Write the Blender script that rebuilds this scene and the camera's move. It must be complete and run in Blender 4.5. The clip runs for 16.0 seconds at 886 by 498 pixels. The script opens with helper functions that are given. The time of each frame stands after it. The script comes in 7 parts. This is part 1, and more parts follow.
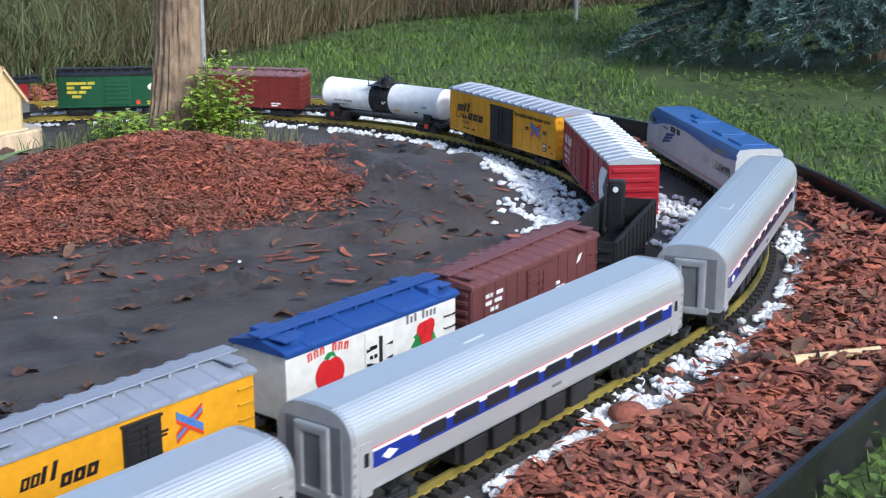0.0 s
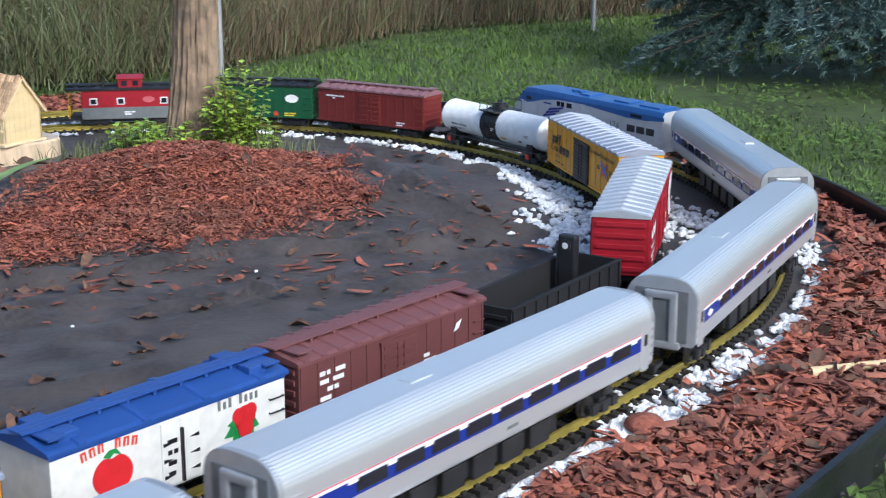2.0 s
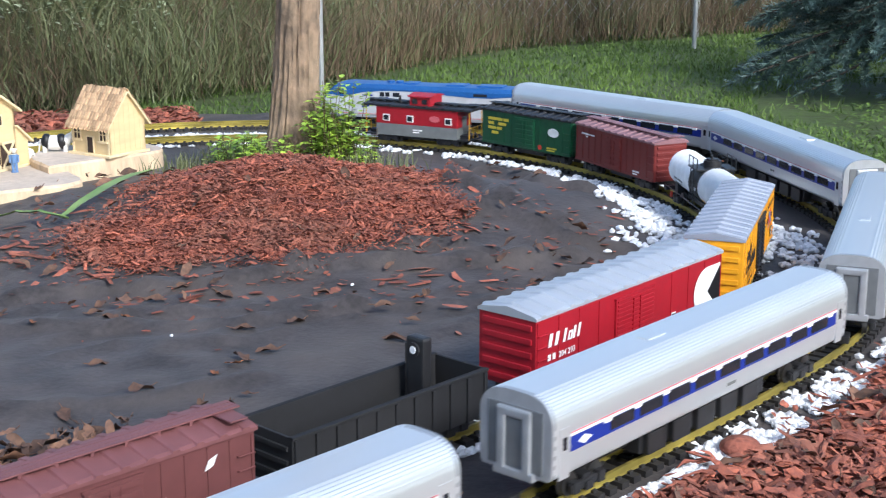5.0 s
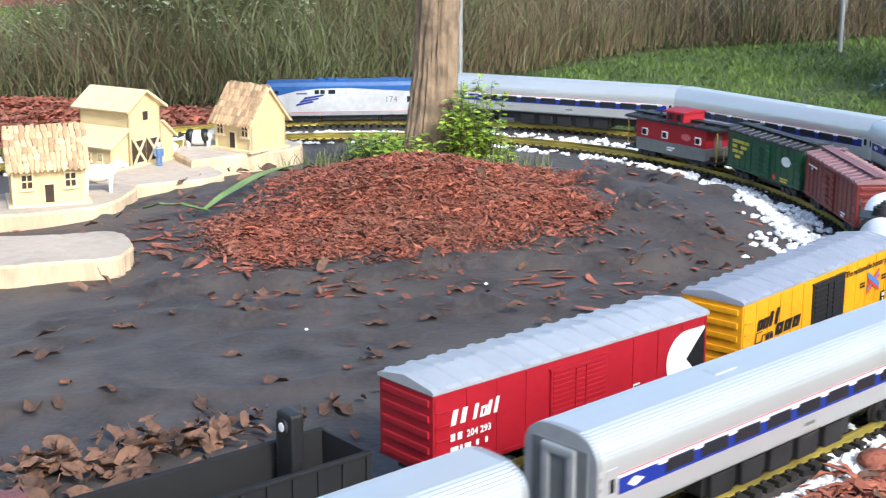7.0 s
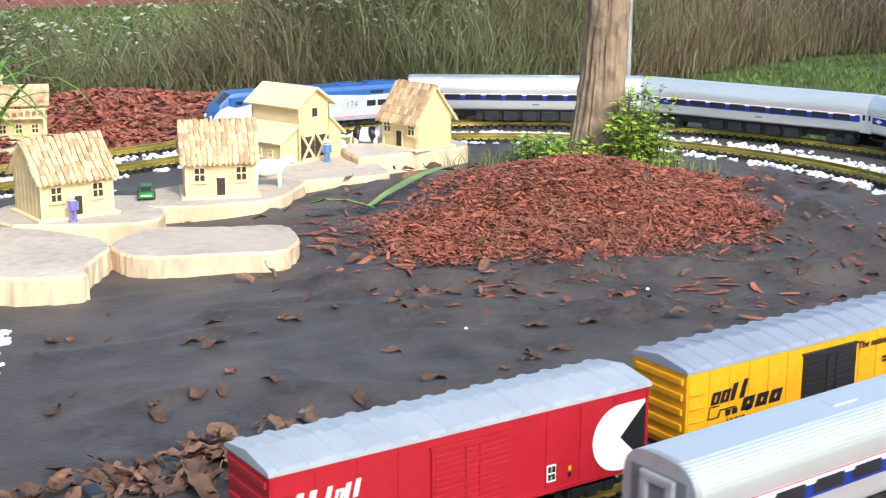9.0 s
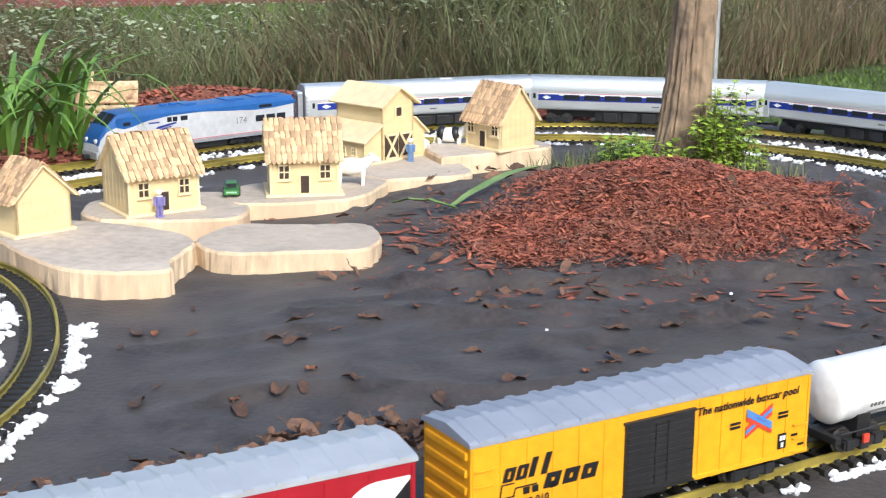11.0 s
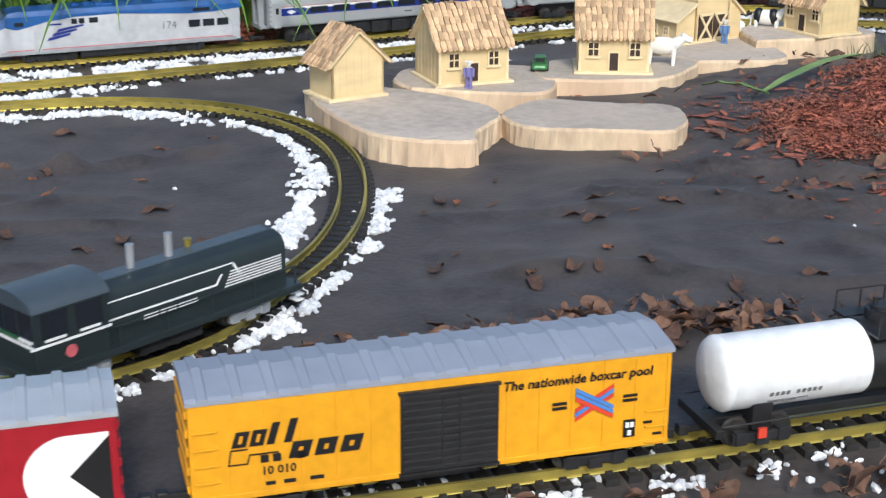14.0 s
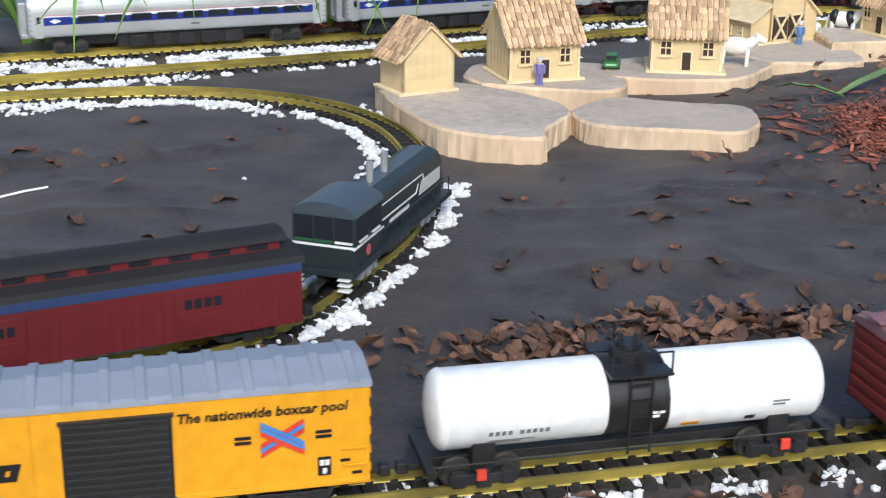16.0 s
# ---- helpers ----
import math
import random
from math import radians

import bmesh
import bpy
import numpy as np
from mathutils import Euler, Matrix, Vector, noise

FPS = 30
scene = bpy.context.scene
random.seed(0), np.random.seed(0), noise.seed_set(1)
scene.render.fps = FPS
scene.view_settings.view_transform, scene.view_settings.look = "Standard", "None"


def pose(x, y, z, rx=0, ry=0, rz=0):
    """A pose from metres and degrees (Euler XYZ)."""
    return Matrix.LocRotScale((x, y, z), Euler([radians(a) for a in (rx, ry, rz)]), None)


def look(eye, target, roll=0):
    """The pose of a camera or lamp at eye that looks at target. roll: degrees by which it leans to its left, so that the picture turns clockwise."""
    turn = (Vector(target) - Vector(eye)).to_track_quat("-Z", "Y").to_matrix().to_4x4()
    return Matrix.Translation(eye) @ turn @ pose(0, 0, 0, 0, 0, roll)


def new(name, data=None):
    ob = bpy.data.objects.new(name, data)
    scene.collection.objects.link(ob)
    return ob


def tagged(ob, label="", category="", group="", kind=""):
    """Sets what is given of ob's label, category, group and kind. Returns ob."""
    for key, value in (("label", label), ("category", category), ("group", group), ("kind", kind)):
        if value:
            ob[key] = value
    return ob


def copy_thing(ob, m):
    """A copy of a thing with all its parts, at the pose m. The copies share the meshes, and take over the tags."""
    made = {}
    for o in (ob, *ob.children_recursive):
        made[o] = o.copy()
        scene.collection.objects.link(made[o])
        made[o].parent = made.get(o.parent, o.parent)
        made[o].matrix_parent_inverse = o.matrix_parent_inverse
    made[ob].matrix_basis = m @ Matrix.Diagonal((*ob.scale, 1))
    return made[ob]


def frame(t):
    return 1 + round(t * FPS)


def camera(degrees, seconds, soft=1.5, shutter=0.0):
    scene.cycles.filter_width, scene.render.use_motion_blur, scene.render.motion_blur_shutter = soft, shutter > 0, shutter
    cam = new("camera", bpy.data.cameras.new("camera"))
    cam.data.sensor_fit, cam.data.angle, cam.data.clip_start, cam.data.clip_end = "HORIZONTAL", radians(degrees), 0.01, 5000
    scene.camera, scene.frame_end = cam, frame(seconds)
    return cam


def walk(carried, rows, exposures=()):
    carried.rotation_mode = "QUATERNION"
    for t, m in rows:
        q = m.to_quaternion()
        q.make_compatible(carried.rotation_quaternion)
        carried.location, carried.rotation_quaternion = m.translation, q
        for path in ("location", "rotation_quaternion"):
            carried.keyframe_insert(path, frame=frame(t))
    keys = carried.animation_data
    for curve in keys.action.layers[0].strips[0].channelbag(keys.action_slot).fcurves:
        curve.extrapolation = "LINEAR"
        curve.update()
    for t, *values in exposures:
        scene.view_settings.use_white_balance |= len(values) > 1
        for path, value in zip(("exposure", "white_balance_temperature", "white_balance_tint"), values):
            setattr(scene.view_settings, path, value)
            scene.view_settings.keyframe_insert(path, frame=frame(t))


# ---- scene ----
PATH = [
    (0.0, (0, 0, 0.735), (0.0000, 2.8950, -0.0516), -0.00),
    (0.5, (0, 0, 0.735), (-0.0013, 2.8989, -0.0373), 0.01),
    (1.0, (0, 0, 0.735), (-0.0027, 2.8997, -0.0341), 0.02),
    (1.5, (0, 0, 0.735), (-0.0034, 2.9002, -0.0323), 0.01),
    (2.0, (0, 0, 0.735), (-0.0348, 2.9004, -0.0307), 0.01),
    (2.5, (0, 0, 0.735), (-0.0833, 2.8999, -0.0288), 0.06),
    (3.0, (0, 0, 0.735), (-0.1114, 2.9067, 0.0009), 0.11),
    (5.5, (0, 0, 0.735), (-0.2881, 2.8945, 0.0007), -0.04),
    (6.0, (0, 0, 0.735), (-0.3579, 2.8864, -0.0001), -0.08),
    (6.5, (0, 0, 0.735), (-0.4535, 2.8733, 0.0010), -0.08),
    (7.0, (0, 0, 0.735), (-0.5182, 2.8624, 0.0016), 0.01),
    (7.5, (0, 0, 0.735), (-0.6150, 2.8432, 0.0016), 0.02),
    (8.0, (0, 0, 0.735), (-0.7158, 2.8198, 0.0024), -0.01),
    (8.5, (0, 0, 0.735), (-0.7931, 2.7991, 0.0029), 0.06),
    (11.0, (0, 0, 0.735), (-1.0136, 2.7271, 0.0033), 0.22),
    (11.5, (0, 0, 0.735), (-1.0777, 2.7025, 0.0034), 0.25),
    (12.0, (0, 0, 0.735), (-1.1927, 2.6535, 0.0025), 0.30),
    (12.5, (0, 0, 0.735), (-1.3449, 2.5767, -0.0077), 0.23),
    (13.0, (0, 0, 0.735), (-1.4639, 2.5045, -0.0295), -0.01),
    (13.5, (0, 0, 0.735), (-1.5139, 2.4311, -0.1581), 0.22),
    (14.0, (0, 0, 0.735), (-1.5424, 2.3786, -0.2465), 0.32),
    (14.5, (0, 0, 0.735), (-1.5657, 2.3503, -0.2772), 0.40),
    (15.0, (0, 0, 0.735), (-1.6202, 2.3173, -0.2675), 0.64),
    (15.5, (0, 0, 0.735), (-1.6521, 2.3000, -0.2554), 0.93),
    (16.0, (0, 0, 0.735), (-1.6556, 2.2967, -0.2570), 0.86),
]
cam = camera(34.67, 16.0, soft=1.2, shutter=0.4)
walk(cam, [(t, look(eye, target, roll)) for t, eye, target, roll in PATH], [(0.0, 0.42, 5650, 7), (3.0, 0.46, 5600, 7), (5.5, 0.78, 5800, 7), (8.5, 0.90, 6150, 5), (11.0, 0.65, 6100, 7), (12.5, 0.52, 6100, 7), (13.5, 0.22, 5950, 6), (16.0, 0.16, 5900, 7)])
# centre lines of the two loops and of the branch
OUTER_LINE = [(-1.685, -0.499), (-1.435, -0.187), (-1.184, 0.125), (-0.934, 0.437), (-0.684, 0.75), (-0.436, 1.063), (-0.188, 1.377), (0.053, 1.697), (0.294, 2.016), (0.5, 2.349), (0.621, 2.726), (0.644, 3.134), (0.55, 3.549), (0.329, 3.935), (-0.017, 4.245), (-0.458, 4.429), (-0.944, 4.444), (-1.404, 4.283), (-1.776, 3.979), (-2.025, 3.596), (-2.213, 3.241), (-2.41, 2.893), (-2.619, 2.552), (-2.833, 2.214), (-3.047, 1.875), (-3.259, 1.537), (-3.472, 1.198)]
INNER_LINE = [(-1.938, -0.287), (-1.678, 0.017), (-1.417, 0.32), (-1.157, 0.624), (-0.896, 0.928), (-0.635, 1.231), (-0.378, 1.537), (-0.129, 1.85), (0.118, 2.163), (0.307, 2.507), (0.378, 2.893), (0.321, 3.293), (0.134, 3.676), (-0.186, 3.999), (-0.635, 4.173), (-1.128, 4.126), (-1.556, 3.872), (-1.838, 3.489), (-2.023, 3.133), (-2.211, 2.779), (-2.408, 2.43), (-2.611, 2.084), (-2.813, 1.739), (-3.015, 1.393), (-3.215, 1.047), (-3.416, 0.701), (-3.616, 0.354)]
BRANCH_LINE = [(-1.93, 0.30), (-1.69, 0.56), (-1.47, 0.80), (-1.31, 0.99), (-1.232, 1.13), (-1.205, 1.28), (-1.235, 1.45), (-1.29, 1.66), (-1.40, 1.87), (-1.58, 2.09), (-1.79, 2.23), (-2.03, 2.265), (-2.26, 2.18), (-2.45, 2.0), (-2.66, 1.72), (-2.88, 1.40), (-3.10, 1.08)]

# ---- light ----
world = bpy.data.worlds.new("sky")
scene.world = world
world.use_nodes = True
_n = world.node_tree.nodes
_sky = _n.new("ShaderNodeTexSky")
_sky.sky_type = "NISHITA"
_sky.sun_disc = False
_sky.sun_elevation = radians(38)
_sky.sun_rotation = radians(138)
_sky.dust_density = 3.0
world.node_tree.links.new(_sky.outputs[0], _n["Background"].inputs[0])
_n["Background"].inputs[1].default_value = 0.15
sun = new("sun", bpy.data.lights.new("sun", "SUN"))
sun.data.energy = 2.1
sun.data.angle = radians(10)
sun.data.color = (1.0, 0.95, 0.88)
sun.matrix_world = look((2.7, -3.0, 3.0), (0, 0, 0))


# ---- materials ----
def mat(name, colour, rough=0.6, metal=0.0, vary=0.12, scale=40.0, bump=0.1, stain=None, second=None, stretch=None, per_piece=0.0, per_object=0.0):
    """A surface with grain at a fine scale, blotches at a coarse one, and fine relief."""
    m = bpy.data.materials.new(name)
    m.use_nodes = True
    nt = m.node_tree
    nd, ln = nt.nodes, nt.links.new
    b = nd["Principled BSDF"]
    b.inputs["Metallic"].default_value = metal
    tc = nd.new("ShaderNodeTexCoord")
    mp = nd.new("ShaderNodeMapping")
    ln(tc.outputs["Object"], mp.inputs[0])
    if stretch:
        mp.inputs["Scale"].default_value = stretch
    fine = nd.new("ShaderNodeTexNoise")
    fine.inputs["Scale"].default_value = scale
    fine.inputs["Detail"].default_value = 6
    coarse = nd.new("ShaderNodeTexNoise")
    coarse.inputs["Scale"].default_value = scale * 0.13
    coarse.inputs["Detail"].default_value = 4
    ln(mp.outputs[0], fine.inputs[0])
    ln(mp.outputs[0], coarse.inputs[0])
    ramp = nd.new("ShaderNodeMix")
    ramp.data_type = "RGBA"
    c = Vector(colour[:3])
    two = Vector(second) if second else c * (1 - 2.2 * vary)
    ramp.inputs[6].default_value = (*two, 1)
    ramp.inputs[7].default_value = (*(c * (1 + vary)), 1)
    add = nd.new("ShaderNodeMath")
    add.operation = "ADD"
    ln(fine.outputs[0], add.inputs[0])
    ln(coarse.outputs[0], add.inputs[1])
    rng = nd.new("ShaderNodeMapRange")
    rng.inputs[1].default_value, rng.inputs[2].default_value = 0.72, 1.28
    ln(add.outputs[0], rng.inputs[0])
    ln(rng.outputs[0], ramp.inputs[0])
    col = ramp.outputs[2]
    if stain:
        big = nd.new("ShaderNodeTexNoise")
        big.inputs["Scale"].default_value = scale * 0.05
        big.inputs["Detail"].default_value = 8
        ln(tc.outputs["Object"], big.inputs[0])
        sr = nd.new("ShaderNodeMapRange")
        sr.inputs[1].default_value, sr.inputs[2].default_value, sr.inputs[4].default_value = 0.48, 0.68, 0.75
        ln(big.outputs[0], sr.inputs[0])
        mx = nd.new("ShaderNodeMix")
        mx.data_type = "RGBA"
        ln(sr.outputs[0], mx.inputs[0])
        ln(col, mx.inputs[6])
        mx.inputs[7].default_value = (*stain, 1)
        col = mx.outputs[2]
    if per_piece or per_object:
        geo = nd.new("ShaderNodeObjectInfo" if per_object else "ShaderNodeNewGeometry")
        per_piece = per_piece or per_object
        hv = nd.new("ShaderNodeHueSaturation")
        vr = nd.new("ShaderNodeMapRange")
        vr.inputs[3].default_value, vr.inputs[4].default_value = 1 - per_piece, 1 + per_piece
        ln(geo.outputs["Random" if per_object else "Random Per Island"], vr.inputs[0])
        ln(vr.outputs[0], hv.inputs["Value"])
        ln(col, hv.inputs["Color"])
        col = hv.outputs[0]
    ln(col, b.inputs["Base Color"])
    rr = nd.new("ShaderNodeMapRange")
    rr.inputs[3].default_value, rr.inputs[4].default_value = max(0.03, rough - 0.1), min(1, rough + 0.12)
    ln(fine.outputs[0], rr.inputs[0])
    ln(rr.outputs[0], b.inputs["Roughness"])
    if bump:
        bp = nd.new("ShaderNodeBump")
        bp.inputs["Strength"].default_value = bump
        bp.inputs["Distance"].default_value = 0.4 / scale
        ln(fine.outputs[0], bp.inputs["Height"])
        ln(bp.outputs[0], b.inputs["Normal"])
    return m


M = {}


def paint(name, colour, rough=0.42, vary=0.07, **kw):
    if name not in M:
        M[name] = mat(name, colour, rough, 0.0, vary, 60.0, 0.04, **kw)
    return M[name]


FABRIC = mat("landscape_fabric", (0.062, 0.053, 0.051), 0.58, 0, 0.26, 90, 0.35, stain=(0.086, 0.072, 0.064))
FABRIC.node_tree.nodes["Principled BSDF"].inputs["Specular IOR Level"].default_value = 0.35
FABRIC.node_tree.nodes["Principled BSDF"].inputs["Sheen Weight"].default_value = 0.035
LAWN_SOIL = mat("lawn_soil", (0.050, 0.080, 0.016), 0.95, 0, 0.3, 25, 0.5, second=(0.040, 0.052, 0.015))
GRASS = mat("grass_blade", (0.092, 0.150, 0.022), 0.7, 0, 0.25, 2.5, 0, per_piece=0.16, second=(0.050, 0.088, 0.013))
PALEVINE = mat("pale_vine", (0.33, 0.38, 0.25), 0.6, 0, 0.2, 5, 0, per_piece=0.3, second=(0.20, 0.25, 0.14))
DRYGRASS = mat("dry_stalk", (0.135, 0.098, 0.058), 0.8, 0, 0.3, 2, 0, per_piece=0.15, second=(0.105, 0.072, 0.045))
WEED = mat("weed_leaf", (0.120, 0.140, 0.060), 0.6, 0, 0.3, 2, 0, per_piece=0.18, second=(0.085, 0.092, 0.038))
CHIP = mat("red_mulch", (0.27, 0.080, 0.044), 0.85, 0, 0.28, 160, 0.5, per_piece=0.48, second=(0.17, 0.056, 0.040), stain=(0.22, 0.095, 0.062))
MULCHBED = mat("mulch_bed", (0.23, 0.075, 0.047), 0.95, 0, 0.35, 130, 1.0, second=(0.12, 0.036, 0.024))
STONE = mat("white_marble_chip", (0.74, 0.75, 0.77), 0.6, 0, 0.08, 200, 0.2, per_piece=0.24)
DRYLEAF = mat("dry_leaf", (0.15, 0.078, 0.046), 0.75, 0, 0.3, 110, 0.3, per_piece=0.55, second=(0.065, 0.036, 0.026))
RUSTLEAF = mat("rust_leaf", (0.26, 0.095, 0.035), 0.7, 0, 0.3, 110, 0.3, second=(0.12, 0.045, 0.02))
BRASS = mat("brass_rail", (0.54, 0.43, 0.09), 0.42, 0.6, 0.2, 12, 0.05, second=(0.20, 0.17, 0.05))
TIE = mat("plastic_tie", (0.022, 0.02, 0.02), 0.6, 0, 0.2, 120, 0.1)
EDGING = mat("black_edging", (0.018, 0.02, 0.022), 0.35, 0, 0.2, 30, 0.1)
BARK = mat("bark", (0.30, 0.21, 0.14), 0.9, 0, 0.3, 42, 0.8, second=(0.13, 0.095, 0.065), stretch=(1, 1, 0.7), stain=(0.22, 0.18, 0.12))
LEAFGREEN = mat("shoot_leaf", (0.33, 0.44, 0.05), 0.45, 0, 0.2, 20, 0, per_piece=0.45, second=(0.14, 0.25, 0.03))
SPRUCE = mat("spruce_needle", (0.11, 0.17, 0.165), 0.6, 0, 0.3, 6, 0, per_piece=0.5, second=(0.03, 0.055, 0.04))
SLAB_TOP = mat("sawn_slab", (0.50, 0.43, 0.36), 0.85, 0, 0.12, 50, 0.25, stain=(0.44, 0.37, 0.30))
SLAB_SIDE = mat("slab_side", (0.68, 0.52, 0.35), 0.85, 0, 0.14, 60, 0.5, stain=(0.56, 0.39, 0.26), stretch=(1, 1, 0.3))
PINE = mat("pale_pine", (0.70, 0.545, 0.30), 0.65, 0, 0.09, 40, 0.08, stretch=(0.3, 1, 1))
PINE_EDGE = mat("pine_trim", (0.76, 0.62, 0.38), 0.6, 0, 0.08, 40, 0.05)
THATCH = mat("bark_shingle", (0.62, 0.45, 0.27), 0.85, 0, 0.25, 70, 0.7, second=(0.30, 0.17, 0.09), per_object=0.38)
# Inner shade of doorways and windows, painted on plates over solid walls.
OPENING_SHADE = mat("dark_opening", (0.05, 0.03, 0.02), 0.8, 0, 0.2, 50, 0)
SILVER = mat("silver_plastic", (0.66, 0.69, 0.71), 0.30, 0.6, 0.02, 6, 0)
# Silver with shade put into its colour; plain grey on stacks and trucks.
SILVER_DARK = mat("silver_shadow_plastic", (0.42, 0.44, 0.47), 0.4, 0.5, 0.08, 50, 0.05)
# Grey darkened by the shade that a recessed coach end would hold.
VESTIBULE = mat("vestibule_shade_grey", (0.15, 0.16, 0.17), 0.5, 0.2, 0.12, 40, 0.05)
ROOF_GREY = mat("grey_roof_paint", (0.33, 0.36, 0.43), 0.5, 0.25, 0.05, 25, 0.03, stain=(0.36, 0.39, 0.45))
ROOF_WHITE = mat("galvanised_roof", (0.52, 0.55, 0.59), 0.40, 0.45, 0.05, 25, 0.03)
BLACK = mat("black_plastic", (0.018, 0.018, 0.02), 0.45, 0, 0.2, 60, 0.08)
MATT_BLACK = mat("matt_black", (0.012, 0.012, 0.014), 0.8, 0, 0.2, 60, 0.08)
TWIG = mat("dark_twig", (0.05, 0.038, 0.028), 0.9, 0, 0.3, 40, 0.4)
WHEEL = mat("wheel_steel", (0.14, 0.135, 0.13), 0.4, 0.9, 0.15, 60, 0.05)
GLASS = mat("tinted_window", (0.02, 0.023, 0.03), 0.12, 0, 0.1, 30, 0)
POST = mat("galvanised_post", (0.42, 0.43, 0.44), 0.5, 0.6, 0.1, 30, 0.05)


# ---- mesh helpers ----
def part(name, bm, material, parent=None, label="", m=None):
    me = bpy.data.meshes.new(name)
    bm.to_mesh(me)
    bm.free()
    for s in (material if isinstance(material, (list, tuple)) else [material]):
        me.materials.append(s)
    ob = new(name, me)
    if parent:
        ob.parent = parent
    if m is not None:
        ob.matrix_basis = m
    if label:
        tagged(ob, label)
    return ob


def share(name, src, parent, m):
    ob = new(name, src.data)
    ob.parent = parent
    ob.matrix_basis = m
    return ob


def box(bm, x0, x1, y0, y1, z0, z1, bevel=0.0, mi=0):
    r = bmesh.ops.create_cube(bm, size=1)
    bmesh.ops.transform(bm, matrix=Matrix.Translation(((x0 + x1) / 2, (y0 + y1) / 2, (z0 + z1) / 2)) @ Matrix.Diagonal((x1 - x0, y1 - y0, z1 - z0, 1)), verts=r["verts"])
    fs = {f for v in r["verts"] for f in v.link_faces}
    for f in fs:
        f.material_index = mi
    if bevel:
        es = list({e for f in fs for e in f.edges})
        bmesh.ops.bevel(bm, geom=es, offset=bevel, segments=2, affect="EDGES", profile=0.6, material=-1)
    return bm


def B(*a, **k):
    return box(bmesh.new(), *a, **k)


def cyl(bm, p, q, r, r2=None, n=12, mi=0):
    p, q = Vector(p), Vector(q)
    d = q - p
    g = bmesh.ops.create_cone(bm, cap_ends=True, segments=n, radius1=r, radius2=r if r2 is None else r2, depth=d.length)
    bmesh.ops.transform(bm, matrix=Matrix.Translation((p + q) / 2) @ d.to_track_quat("Z", "Y").to_matrix().to_4x4(), verts=g["verts"])
    for v in g["verts"]:
        for f in v.link_faces:
            f.material_index = mi
    return bm


def prism(bm, ring, x0, x1, mi=0, cap=True):
    """Extrudes a ring of (y, z) along x."""
    a = [bm.verts.new((x0, y, z)) for y, z in ring]
    b = [bm.verts.new((x1, y, z)) for y, z in ring]
    n = len(ring)
    for i in range(n):
        bm.faces.new((a[i], a[(i + 1) % n], b[(i + 1) % n], b[i])).material_index = mi
    if cap:
        bm.faces.new(a[::-1]).material_index = mi
        bm.faces.new(b).material_index = mi
    bmesh.ops.recalc_face_normals(bm, faces=bm.faces)
    return bm


def smooth(ob, angle=35):
    for p in ob.data.polygons:
        p.use_smooth = True
    ob.data.set_sharp_from_angle(angle=radians(angle))
    return ob


def mesh_object(name, verts, faces, material, kind="", label="", category=""):
    me = bpy.data.meshes.new(name)
    me.from_pydata(verts, [], faces)
    me.materials.append(material)
    return tagged(new(name, me), label, category, "", kind)


def root(name, label, category, group="", m=None):
    ob = tagged(new(name), label, category, group)
    ob.empty_display_size = 0.05
    if m is not None:
        ob.matrix_basis = m
    return ob


def lettering(name, words, size, material, parent, m, shear=0.0, bold=0.0, align="LEFT"):
    cu = bpy.data.curves.new(name, "FONT")
    cu.body, cu.size, cu.shear, cu.offset, cu.align_x = words, size, shear, bold, align
    cu.resolution_u = 2
    tmp = new("tmp", cu)
    me = bpy.data.meshes.new_from_object(tmp.evaluated_get(bpy.context.evaluated_depsgraph_get()))
    bpy.data.objects.remove(tmp)
    me.materials.append(material)
    ob = new(name, me)
    ob.parent = parent
    ob.matrix_basis = m
    return ob


# ---- lines of track ----
class Line:
    def __init__(self, pts, n=16):
        c = np.array(pts, float)
        c = np.vstack([2 * c[0] - c[1], c, 2 * c[-1] - c[-2]])
        out = []
        for i in range(1, len(c) - 2):
            a, b, d, e = c[i - 1:i + 3]
            for k in range(n):
                t = k / n
                out.append(0.5 * (2 * b + (d - a) * t + (2 * a - 5 * b + 4 * d - e) * t * t + (3 * b - a - 3 * d + e) * t ** 3))
        out.append(c[-2])
        self.p = np.array(out)
        self.s = np.r_[0, np.cumsum(np.hypot(*np.diff(self.p, axis=0).T))]
        self.length = float(self.s[-1])
        self.wide = np.vstack([self.p] + [self.at(-k * 0.05) for k in range(1, 62)] + [self.at(self.length + k * 0.05) for k in range(1, 30)])

    def at(self, s):
        if s < 0:
            return self.p[0] + (self.p[0] - self.p[1]) / np.hypot(*(self.p[0] - self.p[1])) * -s
        if s > self.length:
            return self.p[-1] + (self.p[-1] - self.p[-2]) / np.hypot(*(self.p[-1] - self.p[-2])) * (s - self.length)
        return np.array([np.interp(s, self.s, self.p[:, 0]), np.interp(s, self.s, self.p[:, 1])])

    def heading(self, s):
        d = self.at(s + 0.01) - self.at(s - 0.01)
        return math.atan2(d[1], d[0])

    def side(self, s, off):
        a = self.heading(s)
        return self.at(s) + off * np.array([math.sin(a), -math.cos(a)])

    def near(self, x, y):
        return float(np.min(np.hypot(self.wide[:, 0] - x, self.wide[:, 1] - y)))


OUTER, INNER, BRANCH = Line(OUTER_LINE), Line(INNER_LINE), Line(BRANCH_LINE)
RAIL_Z = 0.02


